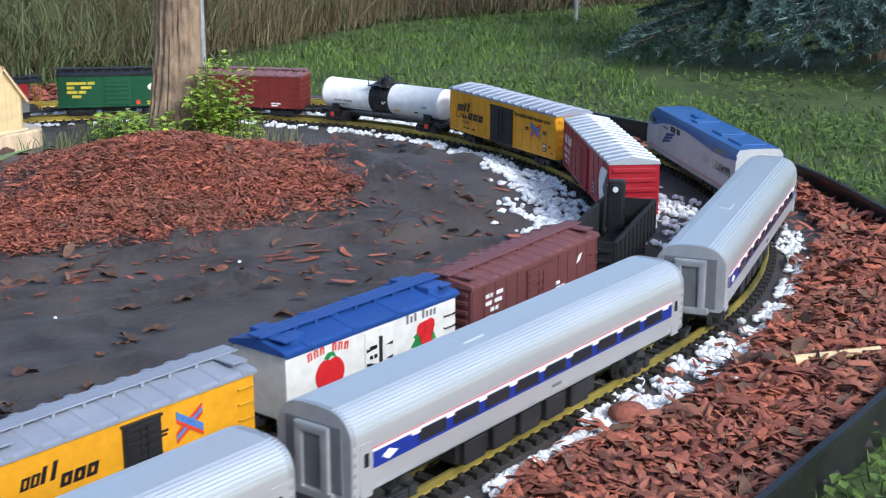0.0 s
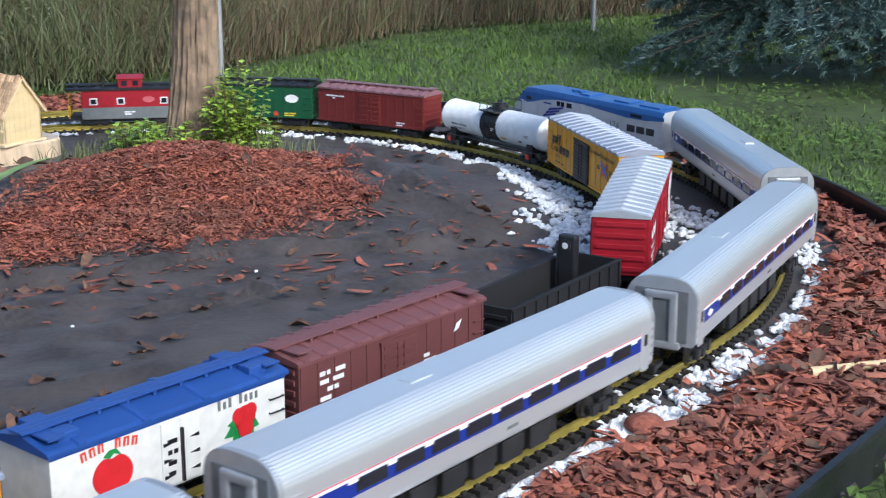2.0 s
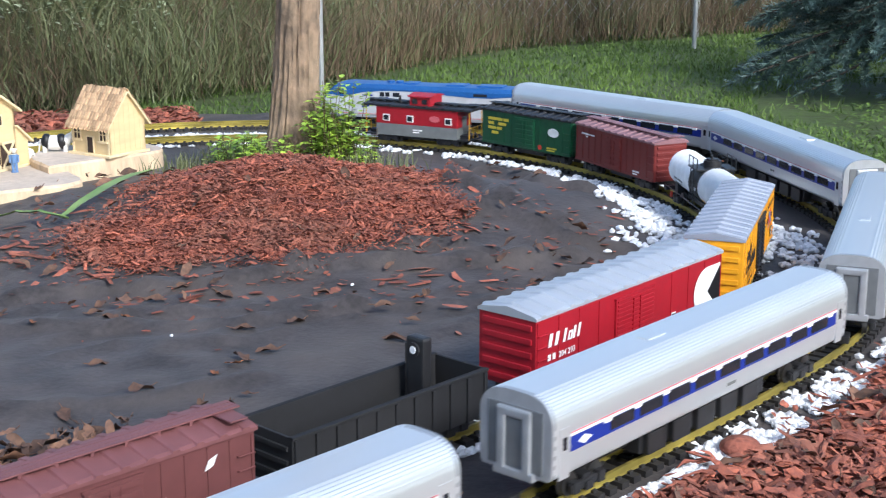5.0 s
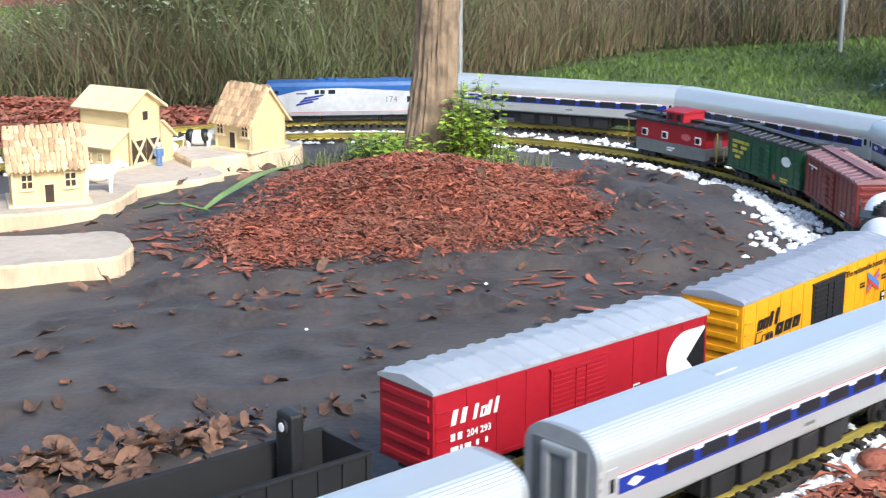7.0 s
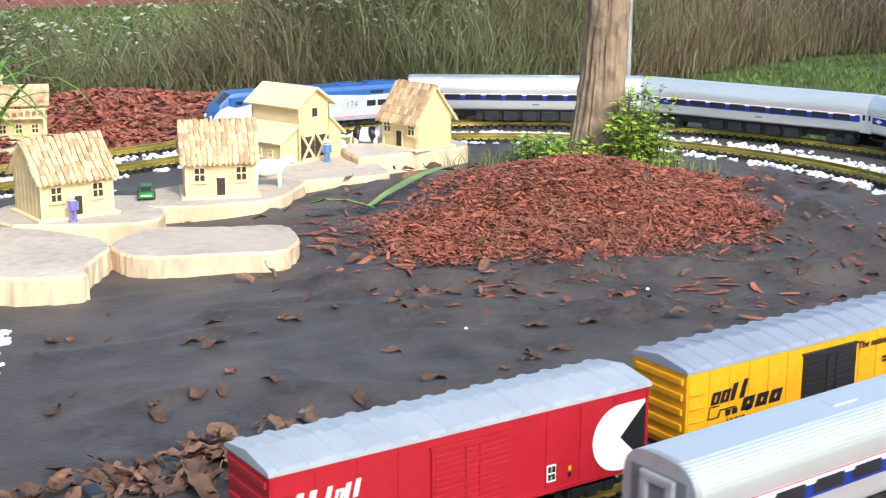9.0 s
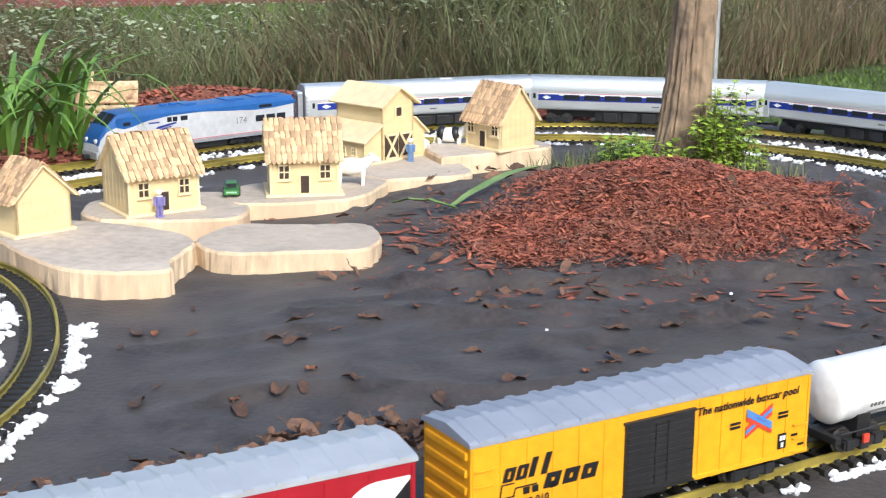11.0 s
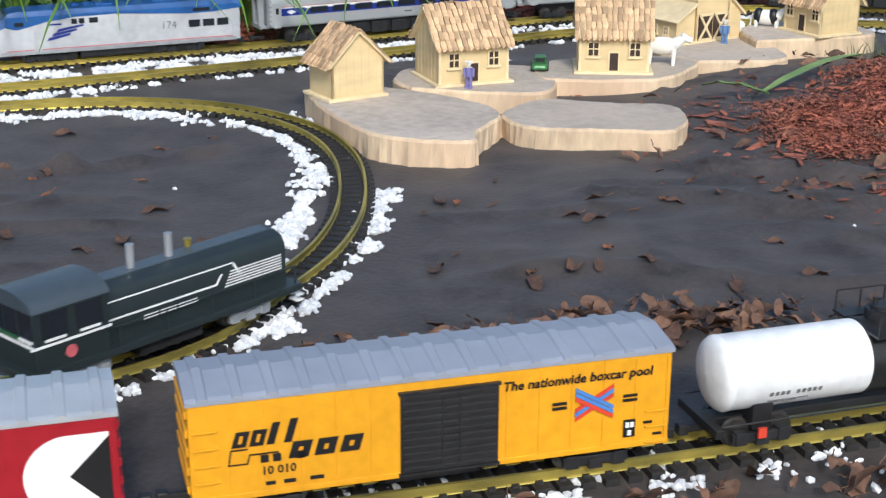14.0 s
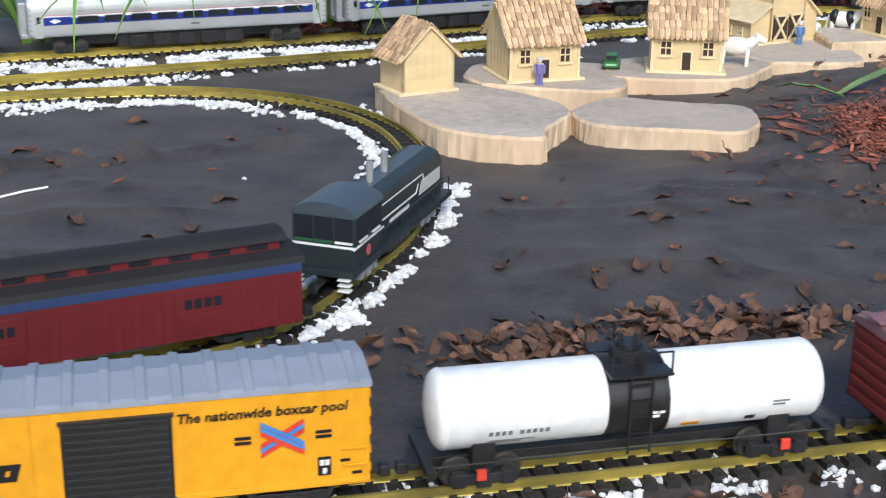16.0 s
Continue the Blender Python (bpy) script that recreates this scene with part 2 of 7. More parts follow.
# ---- ground ----
# long creases in the cloth: from, to, height
CREASES = [(-2.12, 1.52, -1.99, 1.77, 0.012), (-1.99, 1.77, -1.87, 2.03, 0.009), (-1.0, 2.44, -0.50, 2.62, 0.012), (-0.50, 2.62, 0.05, 2.80, 0.014), (-1.1, 2.16, -0.35, 2.42, 0.008), (-0.25, 3.25, 0.06, 2.95, 0.014), (-1.0, 1.75, -0.45, 2.05, 0.007), (-1.5, 1.75, -1.0, 2.1, 0.007), (-0.16, 3.02, 0.16, 2.86, 0.012), (-0.20, 3.40, 0.10, 3.28, 0.014), (-0.85, 2.30, 0.10, 2.58, 0.008), (-0.30, 2.80, 0.15, 2.72, 0.010)]


def swell(x, y):
    """Height of the bed: a mound round the tree, with folds in the cloth."""
    d2 = ((x + 0.63) / 0.52) ** 2 + ((y - 3.16) / 0.46) ** 2
    z = 0.104 * math.exp(-d2 * 0.98)
    keep = min(1.0, max(0.0, (min(OUTER.near(x, y), INNER.near(x, y), BRANCH.near(x, y)) - 0.07) / 0.16))
    n = noise.noise(Vector((x * 1.6, y * 1.6, 0.3))) * 0.018 + noise.noise(Vector((x * 6, y * 9, 3.3))) * 0.0035 + noise.noise(Vector((x * 3.2 + 2, y * 4.2, 7.7))) * 0.004
    wx, wy = x + 0.12 * noise.noise(Vector((x * 2.5, y * 2.5, 5.0))), y + 0.12 * noise.noise(Vector((x * 2.5, y * 2.5, 6.0)))
    ridge = noise.noise(Vector((wx * 3.0 + wy * 2.4, (wy - wx) * 7.0, 2.0)))
    patch = max(0.0, min(1.0, 0.45 + 1.6 * noise.noise(Vector((x * 1.9, y * 1.9, 8.0)))))
    fold = max(0.0, 0.5 - abs(ridge) * 3.2) * 0.022 * patch
    crease = 0.0
    for x0, y0, x1, y1, hgt in CREASES:
        dx, dy = x1 - x0, y1 - y0
        u = max(0.0, min(1.0, ((x - x0) * dx + (y - y0) * dy) / (dx * dx + dy * dy)))
        d = math.hypot(x - x0 - u * dx, y - y0 - u * dy - 0.02 * math.sin(u * 7))
        crease += 2.0 * hgt * math.exp(-(d / 0.018) ** 2)
    fold += crease
    right = math.exp(-(((x + 0.05) / 0.28) ** 2 + ((y - 3.15) / 0.35) ** 2)) * 0.035
    return max(-0.007, (z + right + n + fold) * keep)


BED_EDGE = [(-0.75, 0.0), (-0.1, 0.85), (0.34, 1.44), (0.59, 1.77), (0.83, 2.15), (0.94, 2.5), (0.915, 2.85), (0.84, 3.26), (0.64, 3.68), (0.3, 4.1), (-0.1, 4.42)]
EDGE_LINE = Line(BED_EDGE)
BED = [tuple(p) for p in EDGE_LINE.p[::4]] + [(-0.7, 4.75), (-1.6, 4.75), (-2.3, 4.3), (-2.8, 3.3), (-3.4, 2.5), (-4.3, 1.2), (-4.9, -2.5), (-2.4, -2.5), (-1.4, -0.9)]


def inside(x, y, poly):
    hit = False
    for (x0, y0), (x1, y1) in zip(poly, poly[1:] + poly[:1]):
        if (y0 > y) != (y1 > y) and x < (x1 - x0) * (y - y0) / (y1 - y0) + x0:
            hit = not hit
    return hit


def build_ground():
    xs = [-400, -120, -40, -14, -7] + list(np.arange(-5, 5.01, 0.5)) + [7, 14, 40, 120, 400]
    ys = [-300, -100, -30, -10, -5] + list(np.arange(-2, 12.01, 0.5)) + [16, 30, 80, 300, 900]
    v = [(x, y, -0.012) for y in ys for x in xs]
    w = len(xs)
    f = [(j * w + i, j * w + i + 1, (j + 1) * w + i + 1, (j + 1) * w + i) for j in range(len(ys) - 1) for i in range(w - 1)]
    mesh_object("ground", v, f, LAWN_SOIL, "structure", "damp lawn soil under short green grass", "ground")


def build_fabric():
    step = 0.022
    xs, ys = np.arange(-4.9, 1.0, step), np.arange(-2.5, 4.8, step)
    idx, v, f = {}, [], []

    def vid(i, j):
        if (i, j) not in idx:
            idx[i, j] = len(v)
            v.append((xs[i], ys[j], swell(xs[i], ys[j])))
        return idx[i, j]
    for j in range(len(ys) - 1):
        for i in range(len(xs) - 1):
            if inside(xs[i] + step / 2, ys[j] + step / 2, BED):
                f.append((vid(i, j), vid(i + 1, j), vid(i + 1, j + 1), vid(i, j + 1)))
    ob = mesh_object("fabric", v, f, FABRIC, "structure", "wrinkled black landscape fabric sheet over the garden bed", "ground cloth")
    smooth(ob, 80)


def build_edging():
    bm = bmesh.new()
    rings = []
    for s in np.arange(0, EDGE_LINE.length, 0.04):
        prof = [(-0.004, -0.02), (0.004, -0.02), (0.004, 0.040), (0.007, 0.046), (0.005, 0.054), (-0.005, 0.054), (-0.007, 0.046), (-0.004, 0.040)]
        lean = 0.004 * math.sin(s * 5)
        rings.append([bm.verts.new((*EDGE_LINE.side(s, o + lean * (z > 0)), z + 0.004 * math.sin(s * 3.1))) for o, z in prof])
    for a, b in zip(rings, rings[1:]):
        for i in range(8):
            bm.faces.new((a[i], a[(i + 1) % 8], b[(i + 1) % 8], b[i]))
    bmesh.ops.recalc_face_normals(bm, faces=bm.faces)
    smooth(tagged(part("lawn_edging", bm, EDGING), "black plastic lawn edging strip along the bed", "edging", "", "structure"), 50)


def build_track(name, line, s0, s1, label):
    tr = root(name, label, "railway track")
    tr["kind"] = "structure"
    for off in (-0.0225, 0.0225):
        bm = bmesh.new()
        prof = [(-0.0032, 0.009), (0.0032, 0.009), (0.0026, 0.0102), (0.001, 0.0112), (0.001, 0.017), (0.0024, 0.018), (0.0024, 0.0208), (-0.0024, 0.0208), (-0.0024, 0.018), (-0.001, 0.017), (-0.001, 0.0112), (-0.0026, 0.0102)]
        rings = []
        for s in np.arange(s0, s1, 0.03):
            rings.append([bm.verts.new((*line.side(s, off + o), z)) for o, z in prof])
        n = len(prof)
        for a, b in zip(rings, rings[1:]):
            for i in range(n):
                bm.faces.new((a[i], a[(i + 1) % n], b[(i + 1) % n], b[i]))
        bmesh.ops.recalc_face_normals(bm, faces=bm.faces)
        part("rail", bm, BRASS, tr, "tarnished yellow brass rail")
    bm = bmesh.new()
    box(bm, -0.008, 0.008, -0.040, 0.040, 0.0, 0.0088)
    for y in (-0.0225, 0.0225):
        for d in (-1, 1):
            box(bm, -0.004, 0.004, y + d * 0.0062 - 0.002, y + d * 0.0062 + 0.002, 0.008, 0.0125)
    first = part("tie", bm, TIE, tr)
    pitch, k = 0.0265, 0
    todo = np.arange(s0, s1, pitch)
    lo, hi = TIE_STRETCH[name]
    rest_v, rest_f = [], []
    bv = [(v.co.x, v.co.y, v.co.z) for v in first.data.vertices]
    bf = [tuple(p.vertices) for p in first.data.polygons]
    for s in todo:
        m = Matrix.Translation((*line.at(s), 0.0)) @ Matrix.Rotation(line.heading(s), 4, "Z")
        if lo < s < hi and k < 290:
            if k == 0:
                first.matrix_basis = m
            else:
                share("tie", first, tr, m)
            k += 1
        else:
            o = len(rest_v)
            rest_v += [tuple(m @ Vector(c)) for c in bv]
            rest_f += [tuple(i + o for i in q) for q in bf]
    me = bpy.data.meshes.new("far_ties")
    me.from_pydata(rest_v, [], rest_f)
    me.materials.append(TIE)
    ob = new("far_ties", me)
    ob.parent = tr
    tagged(ob, "", "", "", "stuff")


TIE_STRETCH = {"outer_track": (1.5, 5.2), "inner_track": (0.8, 5.0), "branch_track": (0.9, 4.0)}


def blob(rng, size, n=1):
    """Corners and faces of a rough stone."""
    p = [(0, 0, 1), (0.9, 0, 0.3), (0.28, 0.85, 0.3), (-0.72, 0.52, 0.3), (-0.72, -0.52, 0.3), (0.28, -0.85, 0.3), (0.7, 0.5, -0.5), (-0.3, 0.8, -0.5), (-0.85, 0, -0.5), (-0.3, -0.8, -0.5), (0.7, -0.5, -0.5)]
    f = [(0, 1, 2), (0, 2, 3), (0, 3, 4), (0, 4, 5), (0, 5, 1), (1, 6, 2), (2, 7, 3), (3, 8, 4), (4, 9, 5), (5, 10, 1), (2, 6, 7), (3, 7, 8), (4, 8, 9), (5, 9, 10), (1, 10, 6)]
    sx, sy, sz = size * rng.uniform(0.7, 1.4), size * rng.uniform(0.6, 1.1), size * rng.uniform(0.45, 0.8)
    a = rng.uniform(0, 6.3)
    ca, sa = math.cos(a), math.sin(a)
    out = []
    for x, y, z in p:
        x, y, z = x * sx * rng.uniform(0.75, 1.2), y * sy * rng.uniform(0.75, 1.2), z * sz * rng.uniform(0.8, 1.2)
        out.append((ca * x - sa * y, sa * x + ca * y, z))
    return out, f


class Pile:
    def __init__(self):
        self.v, self.f = [], []

    def put(self, vs, fs, x, y, z):
        o = len(self.v)
        self.v += [(a + x, b + y, c + z) for a, b, c in vs]
        self.f += [tuple(i + o for i in q) for q in fs]


def build_gravel():
    rng = random.Random(4)
    pile = Pile()

    def band(line, s0, s1, off, width, per_m, size=0.0075, thin=0.0):
        """Stones strewn along a line in ragged drifts that thin out towards their edges."""
        for _ in range(int((s1 - s0) * per_m * 0.62)):
            s = rng.uniform(s0, s1)
            k = noise.noise(Vector((s * 2.3, off * 20, 7.0)))
            w = width * max(0.08, 0.55 + 1.5 * k + 0.5 * noise.noise(Vector((s * 9, off * 30, 2.0))))
            if rng.random() < thin and k < 0.05:
                continue
            u = rng.gauss(0, 0.34)
            x, y = line.side(s, off + w * u)
            if noise.noise(Vector((x * 17, y * 17, 3.0))) + 0.5 * noise.noise(Vector((x * 45, y * 45, 1.0))) < -0.12 + 0.3 * abs(u) - 0.12 * (per_m > 1200):
                continue
            z0 = max(0.0, swell(x, y))
            v, f = blob(rng, size * rng.uniform(0.55, 1.35))
            pile.put(v, f, x, y, z0 + size * rng.uniform(0.2, 0.8))
    band(OUTER, 1.4, 3.9, 0.088, 0.12, 2100)
    band(OUTER, 1.2, 3.5, 0.070, 0.06, 2600)
    band(OUTER, 1.4, 4.1, 0.066, 0.05, 700)
    band(OUTER, 3.9, 5.4, 0.06, 0.06, 350)
    band(OUTER, 1.6, 3.0, 0.0, 0.08, 220, 0.006)
    band(INNER, 0.4, 3.0, 0.056, 0.06, 1000, 0.0065)
    band(INNER, 0.4, 3.0, 0.0, 0.085, 900, 0.006)
    band(INNER, 3.0, 4.7, 0.125, 0.15, 1700, 0.0085)
    band(INNER, 3.45, 4.75, -0.135, 0.20, 2000, 0.0095)
    band(INNER, 4.4, 5.6, -0.085, 0.06, 700, 0.008)
    band(INNER, 3.3, 5.0, -0.055, 0.04, 500, 0.0075)
    band(INNER, 4.7, 6.0, -0.062, 0.045, 600)
    band(INNER, 4.9, 9.8, 0.11, 0.11, 1500)
    band(INNER, 5.6, 10.5, -0.06, 0.05, 420)
    band(OUTER, 9.0, 11.5, -0.085, 0.10, 1500)
    band(INNER, 8.6, 11.2, -0.085, 0.09, 1500)
    band(BRANCH, 0.2, 1.35, 0.052, 0.045, 1600, 0.0068, 0.3)
    band(BRANCH, 1.30, 1.98, 0.056, 0.055, 1700, 0.0068)
    band(BRANCH, 0.6, 1.3, -0.050, 0.045, 1600, 0.0068)
    band(BRANCH, 0.9, 1.62, -0.050, 0.05, 1800, 0.0068)
    band(BRANCH, 1.50, 2.02, -0.084, 0.13, 2700, 0.0068)
    band(BRANCH, 1.95, 4.5, -0.064, 0.07, 2300, 0.0068, 0.2)
    band(BRANCH, 2.3, 4.4, 0.056, 0.04, 500, 0.0068, 0.6)
    band(BRANCH, 0.6, 4.2, 0.0, 0.09, 420, 0.005)
    band(BRANCH, 1.1, 1.9, 0.03, 0.06, 420, 0.006)
    for _ in range(9):
        x, y = rng.uniform(-1.8, 0.3), rng.uniform(1.4, 3.2)
        v, f = blob(rng, 0.0055)
        pile.put(v, f, x, y, swell(x, y) + 0.002)
    mesh_object("gravel", pile.v, pile.f, STONE, "stuff", "bright white marble chips along the track bed", "gravel")


def chip(rng, length, slim=1.0):
    """A splinter of shredded wood: a bent, tapered sliver."""
    w, t = min(0.014 * slim, length * rng.uniform(0.10, 0.55)), min(0.004, length * rng.uniform(0.05, 0.16))
    b = length * rng.uniform(-0.12, 0.12)
    g, k = rng.uniform(0.25, 0.5), rng.uniform(0.2, 0.5)
    p = [(-length / 2, -w * g, 0), (-length * 0.42, w * g, 0), (0, -w / 2, b), (0, w / 2, b + t * 0.3), (length / 2, -w * k, 0), (length * 0.40, w * k, t * 0.3), (0, 0, b + t)]
    f = [(0, 2, 6), (0, 6, 1), (1, 6, 3), (2, 4, 6), (4, 5, 6), (5, 3, 6), (0, 1, 3, 2), (2, 3, 5, 4)]
    e = Euler((rng.uniform(-0.6, 0.6), rng.uniform(-0.5, 0.5), rng.uniform(0, 6.3))).to_matrix()
    return [tuple(e @ Vector(c)) for c in p], f


def mound_in(x, y):
    """How thick the mulch lies on the mound (0 to 1)."""
    r = math.hypot((x + 0.58) / 0.36, (y - 3.03) / 0.37)
    r = min(r, math.hypot((x + 0.80) / 0.21, (y - 2.77) / 0.17), math.hypot((x + 0.36) / 0.19, (y - 3.02) / 0.12))
    r = min(r, math.hypot((x + 0.98) / 0.26, (y - 2.78) / 0.10) + 0.80)
    r += 0.30 * noise.noise(Vector((x * 5, y * 5, 1.0))) + 0.22 * noise.noise(Vector((x * 14, y * 14, 3.0)))
    return max(0.0, min(1.0, (1.15 - r) * 1.7))


def heap_z(x, y):
    """The mulch stands highest below the tree."""
    return swell(x, y) + 0.046 * math.exp(-(((x + 0.60) / 0.19) ** 2 + ((y - 3.05) / 0.19) ** 2)) * (1 + 0.5 * noise.noise(Vector((x * 9, y * 9, 4.0)))) + 0.010 * noise.noise(Vector((x * 11, y * 11, 6.0))) * mound_in(x, y)


def bank_z(s, o):
    """Height of the berm of mulch behind the far track."""
    u = max(0.0, min(1.0, (o - 0.10) / 0.45))
    end = max(0.0, min(1.0, (s - 6.9) * 1.5, (9.7 - s) * 2))
    x, y = OUTER.side(s, o)
    heap = 0.065 * math.exp(-((x + 2.42) ** 2 + (y - 4.18) ** 2) / 0.09)
    return end * (0.03 + 0.02 * noise.noise(Vector((s * 2.2, o * 2, 0.5)))) * math.sin(math.pi * min(0.8, u)) + heap - 0.004


def bank_here(s, o):
    x, y = OUTER.side(s, o)
    return 6.9 < s < 9.6 and (o < 0.42 + 0.1 * noise.noise(Vector((s * 3, 0, 1))) or math.hypot(x + 2.42, y - 4.18) < 0.55)


def sheet(name, us, ws, place, keep, label):
    """A bed of fine mulch below the loose chips."""
    v, f, idx = [], [], {}
    for i in range(len(us) - 1):
        for j in range(len(ws) - 1):
            if not keep((us[i] + us[i + 1]) / 2, (ws[j] + ws[j + 1]) / 2):
                continue
            q = []
            for a, b in ((i, j), (i + 1, j), (i + 1, j + 1), (i, j + 1)):
                if (a, b) not in idx:
                    idx[a, b] = len(v)
                    v.append(place(us[a], ws[b]))
                q.append(idx[a, b])
            f.append(tuple(q))
    smooth(mesh_object(name, v, f, MULCHBED, "structure", label, "mulch"), 80)


def build_mulch():
    rng = random.Random(9)
    pile = Pile()
    n = 0
    sheet("mound_bed", np.arange(-1.2, 0.05, 0.02), np.arange(2.4, 3.6, 0.02), lambda x, y: (x, y, heap_z(x, y) + 0.004 + 0.006 * noise.noise(Vector((x * 30, y * 30, 0)))), lambda x, y: mound_in(x, y) > 0.55, "fine red mulch of the mound")
    while n < 46000:
        x, y = rng.uniform(-1.15, 0.0), rng.uniform(2.45, 3.5)
        if rng.random() < mound_in(x, y):
            v, f = chip(rng, rng.uniform(0.003, 0.011) if rng.random() < 0.90 else rng.uniform(0.012, 0.034), 0.5)
            pile.put(v, f, x, y, heap_z(x, y) + rng.uniform(0.003, 0.014))
            n += 1
    for k in range(900):
        x, y = (rng.gauss(-0.68, 0.36), rng.gauss(2.88, 0.24)) if k % 3 else (rng.gauss(-0.95, 0.14), rng.gauss(2.76, 0.13))
        if min(INNER.near(x, y), BRANCH.near(x, y)) > 0.08:
            v, f = chip(rng, rng.uniform(0.006, 0.022) if k % 7 else rng.uniform(0.03, 0.065))
            pile.put([(a, b, c * 0.35) for a, b, c in v], f, x, y, swell(x, y) + 0.003)
    for k in range(420):
        cx, cy, sx, sy = ((-1.02, 2.74, 0.13, 0.10), (-0.72, 2.50, 0.26, 0.07), (-0.25, 2.62, 0.22, 0.12), (0.0, 2.95, 0.14, 0.16))[k % 4]
        x, y = rng.gauss(cx, sx), rng.gauss(cy, sy)
        if min(INNER.near(x, y), BRANCH.near(x, y)) > 0.08:
            v, f = chip(rng, rng.uniform(0.012, 0.026) if k % 6 else rng.uniform(0.035, 0.075), 1.2)
            pile.put([(a, b, c * 0.25) for a, b, c in v], f, x, y, swell(x, y) + 0.003)
    mesh_object("mulch_mound", pile.v, pile.f, CHIP, "stuff", "mound of shredded red wood mulch below the tree", "mulch")
    # the bed of chips between the outer track and the edging
    pile = Pile()
    n = 0
    sheet("strip_bed", np.arange(1.2, 5.3, 0.025), np.arange(0.11, 0.44, 0.02), lambda s, o: (*OUTER.side(s, o), swell(*OUTER.side(s, o)) + 0.007 + 0.005 * noise.noise(Vector((s * 30, o * 30, 0)))), lambda s, o: o > 0.14 + 0.05 * noise.noise(Vector((s * 2.3, 1.5, 7.0))) and inside(*OUTER.side(s, o), BED) and EDGE_LINE.near(*OUTER.side(s, o)) > 0.02, "fine red mulch along the edging")
    while n < 12000:
        s = rng.uniform(1.4, 5.2)
        o = rng.uniform(0.06, 0.42)
        x, y = OUTER.side(s, o)
        if not inside(x, y, BED) or EDGE_LINE.near(x, y) < 0.018:
            continue
        if o < 0.12 + 0.05 * noise.noise(Vector((s * 2.3, 1.5, 7.0))) and rng.random() < 0.94:
            continue
        v, f = chip(rng, rng.uniform(0.012, 0.04) if rng.random() < 0.85 else rng.uniform(0.04, 0.07))
        pile.put(v, f, x, y, swell(x, y) + rng.uniform(0.005, 0.02))
        n += 1
    mesh_object("mulch_strip", pile.v, pile.f, CHIP, "stuff", "red wood mulch strip between track and edging", "mulch")
    pile = Pile()
    n = 0
    sheet("bank_bed", np.arange(6.0, 9.8, 0.04), np.arange(0.10, 0.95, 0.03), lambda s, o: (*OUTER.side(s, o), bank_z(s, o)), bank_here, "berm of red mulch behind the far track")
    while n < 7000:
        s = rng.uniform(6.1, 9.7)
        o = rng.uniform(0.08, 0.85)
        x, y = OUTER.side(s, o)
        if not bank_here(s, o):
            continue
        v, f = chip(rng, rng.uniform(0.02, 0.05))
        pile.put(v, f, x, y, bank_z(s, o) + rng.uniform(0.002, 0.014))
        n += 1
    mesh_object("mulch_bank", pile.v, pile.f, CHIP, "stuff", "heap of red wood mulch behind the far track", "mulch")


build_ground()
build_fabric()
build_edging()
build_track("outer_track", OUTER, -1.9, OUTER.length + 1.2, "outer loop of brass garden railway track on black ties")
build_track("inner_track", INNER, -1.7, INNER.length + 0.4, "inner loop of brass garden railway track on black ties")
build_track("branch_track", BRANCH, -2.9, BRANCH.length, "small branch loop of brass garden railway track")
build_gravel()
build_mulch()


# ---- rolling stock: x along the car, z from the railhead ----
def truck_mesh():
    bm = bmesh.new()
    for y in (-0.034, 0.034):
        box(bm, -0.036, 0.036, y - 0.003, y + 0.003, 0.008, 0.019, 0.001)
        for x in (-0.026, 0.026):
            box(bm, x - 0.007, x + 0.007, y - 0.005, y + 0.005, 0.006, 0.021, 0.001)
        box(bm, -0.008, 0.008, y - 0.005, y + 0.005, 0.004, 0.016, 0.001)
    box(bm, -0.009, 0.009, -0.034, 0.034, 0.012, 0.024, 0.001)
    return bm


def wheel_mesh():
    bm = bmesh.new()
    for y in (-0.0205, 0.0205):
        d = 1 if y > 0 else -1
        cyl(bm, (0, y, 0), (0, y + d * 0.006, 0), 0.0155, n=16)
        cyl(bm, (0, y - d * 0.002, 0), (0, y, 0), 0.018, n=16)
    cyl(bm, (0, -0.03, 0), (0, 0.03, 0), 0.003, n=8)
    return bm


PROTO = {}


def trucks(car, spread, material=None, label="black sprung truck"):
    material = material or BLACK
    for sx in (-1, 1):
        key = "truck" + material.name
        if key not in PROTO:
            t = part("truck", truck_mesh(), material, car, label)
            PROTO[key] = t
        else:
            t = share("truck", PROTO[key], car, Matrix())
        t.matrix_basis = pose(sx * spread, 0, 0)
        for wx in (-0.026, 0.026):
            if "wheel" not in PROTO:
                PROTO["wheel"] = part("wheelset", wheel_mesh(), WHEEL, t)
                PROTO["wheel"].matrix_basis = pose(wx, 0, 0.0155)
            else:
                share("wheelset", PROTO["wheel"], t, pose(wx, 0, 0.0155))


def couplers(car, half, material=None):
    for sx in (-1, 1):
        bm = B(-0.004, 0.026, -0.004, 0.004, 0.013, 0.020, 0.001)
        box(bm, 0.024, 0.036, -0.007, 0.005, 0.010, 0.023, 0.002)
        part("coupler", bm, material or BLACK, car, "", pose(sx * (half - 0.006), 0, 0, 0, 0, 0 if sx > 0 else 180))


def on_side(side, x, z, w):
    """A frame on the car's side wall: x to the reader's right, y up, facing out."""
    if side < 0:
        return pose(x, -w, z, 90, 0, 0)
    return pose(-x, w, z, 90, 0, 180)


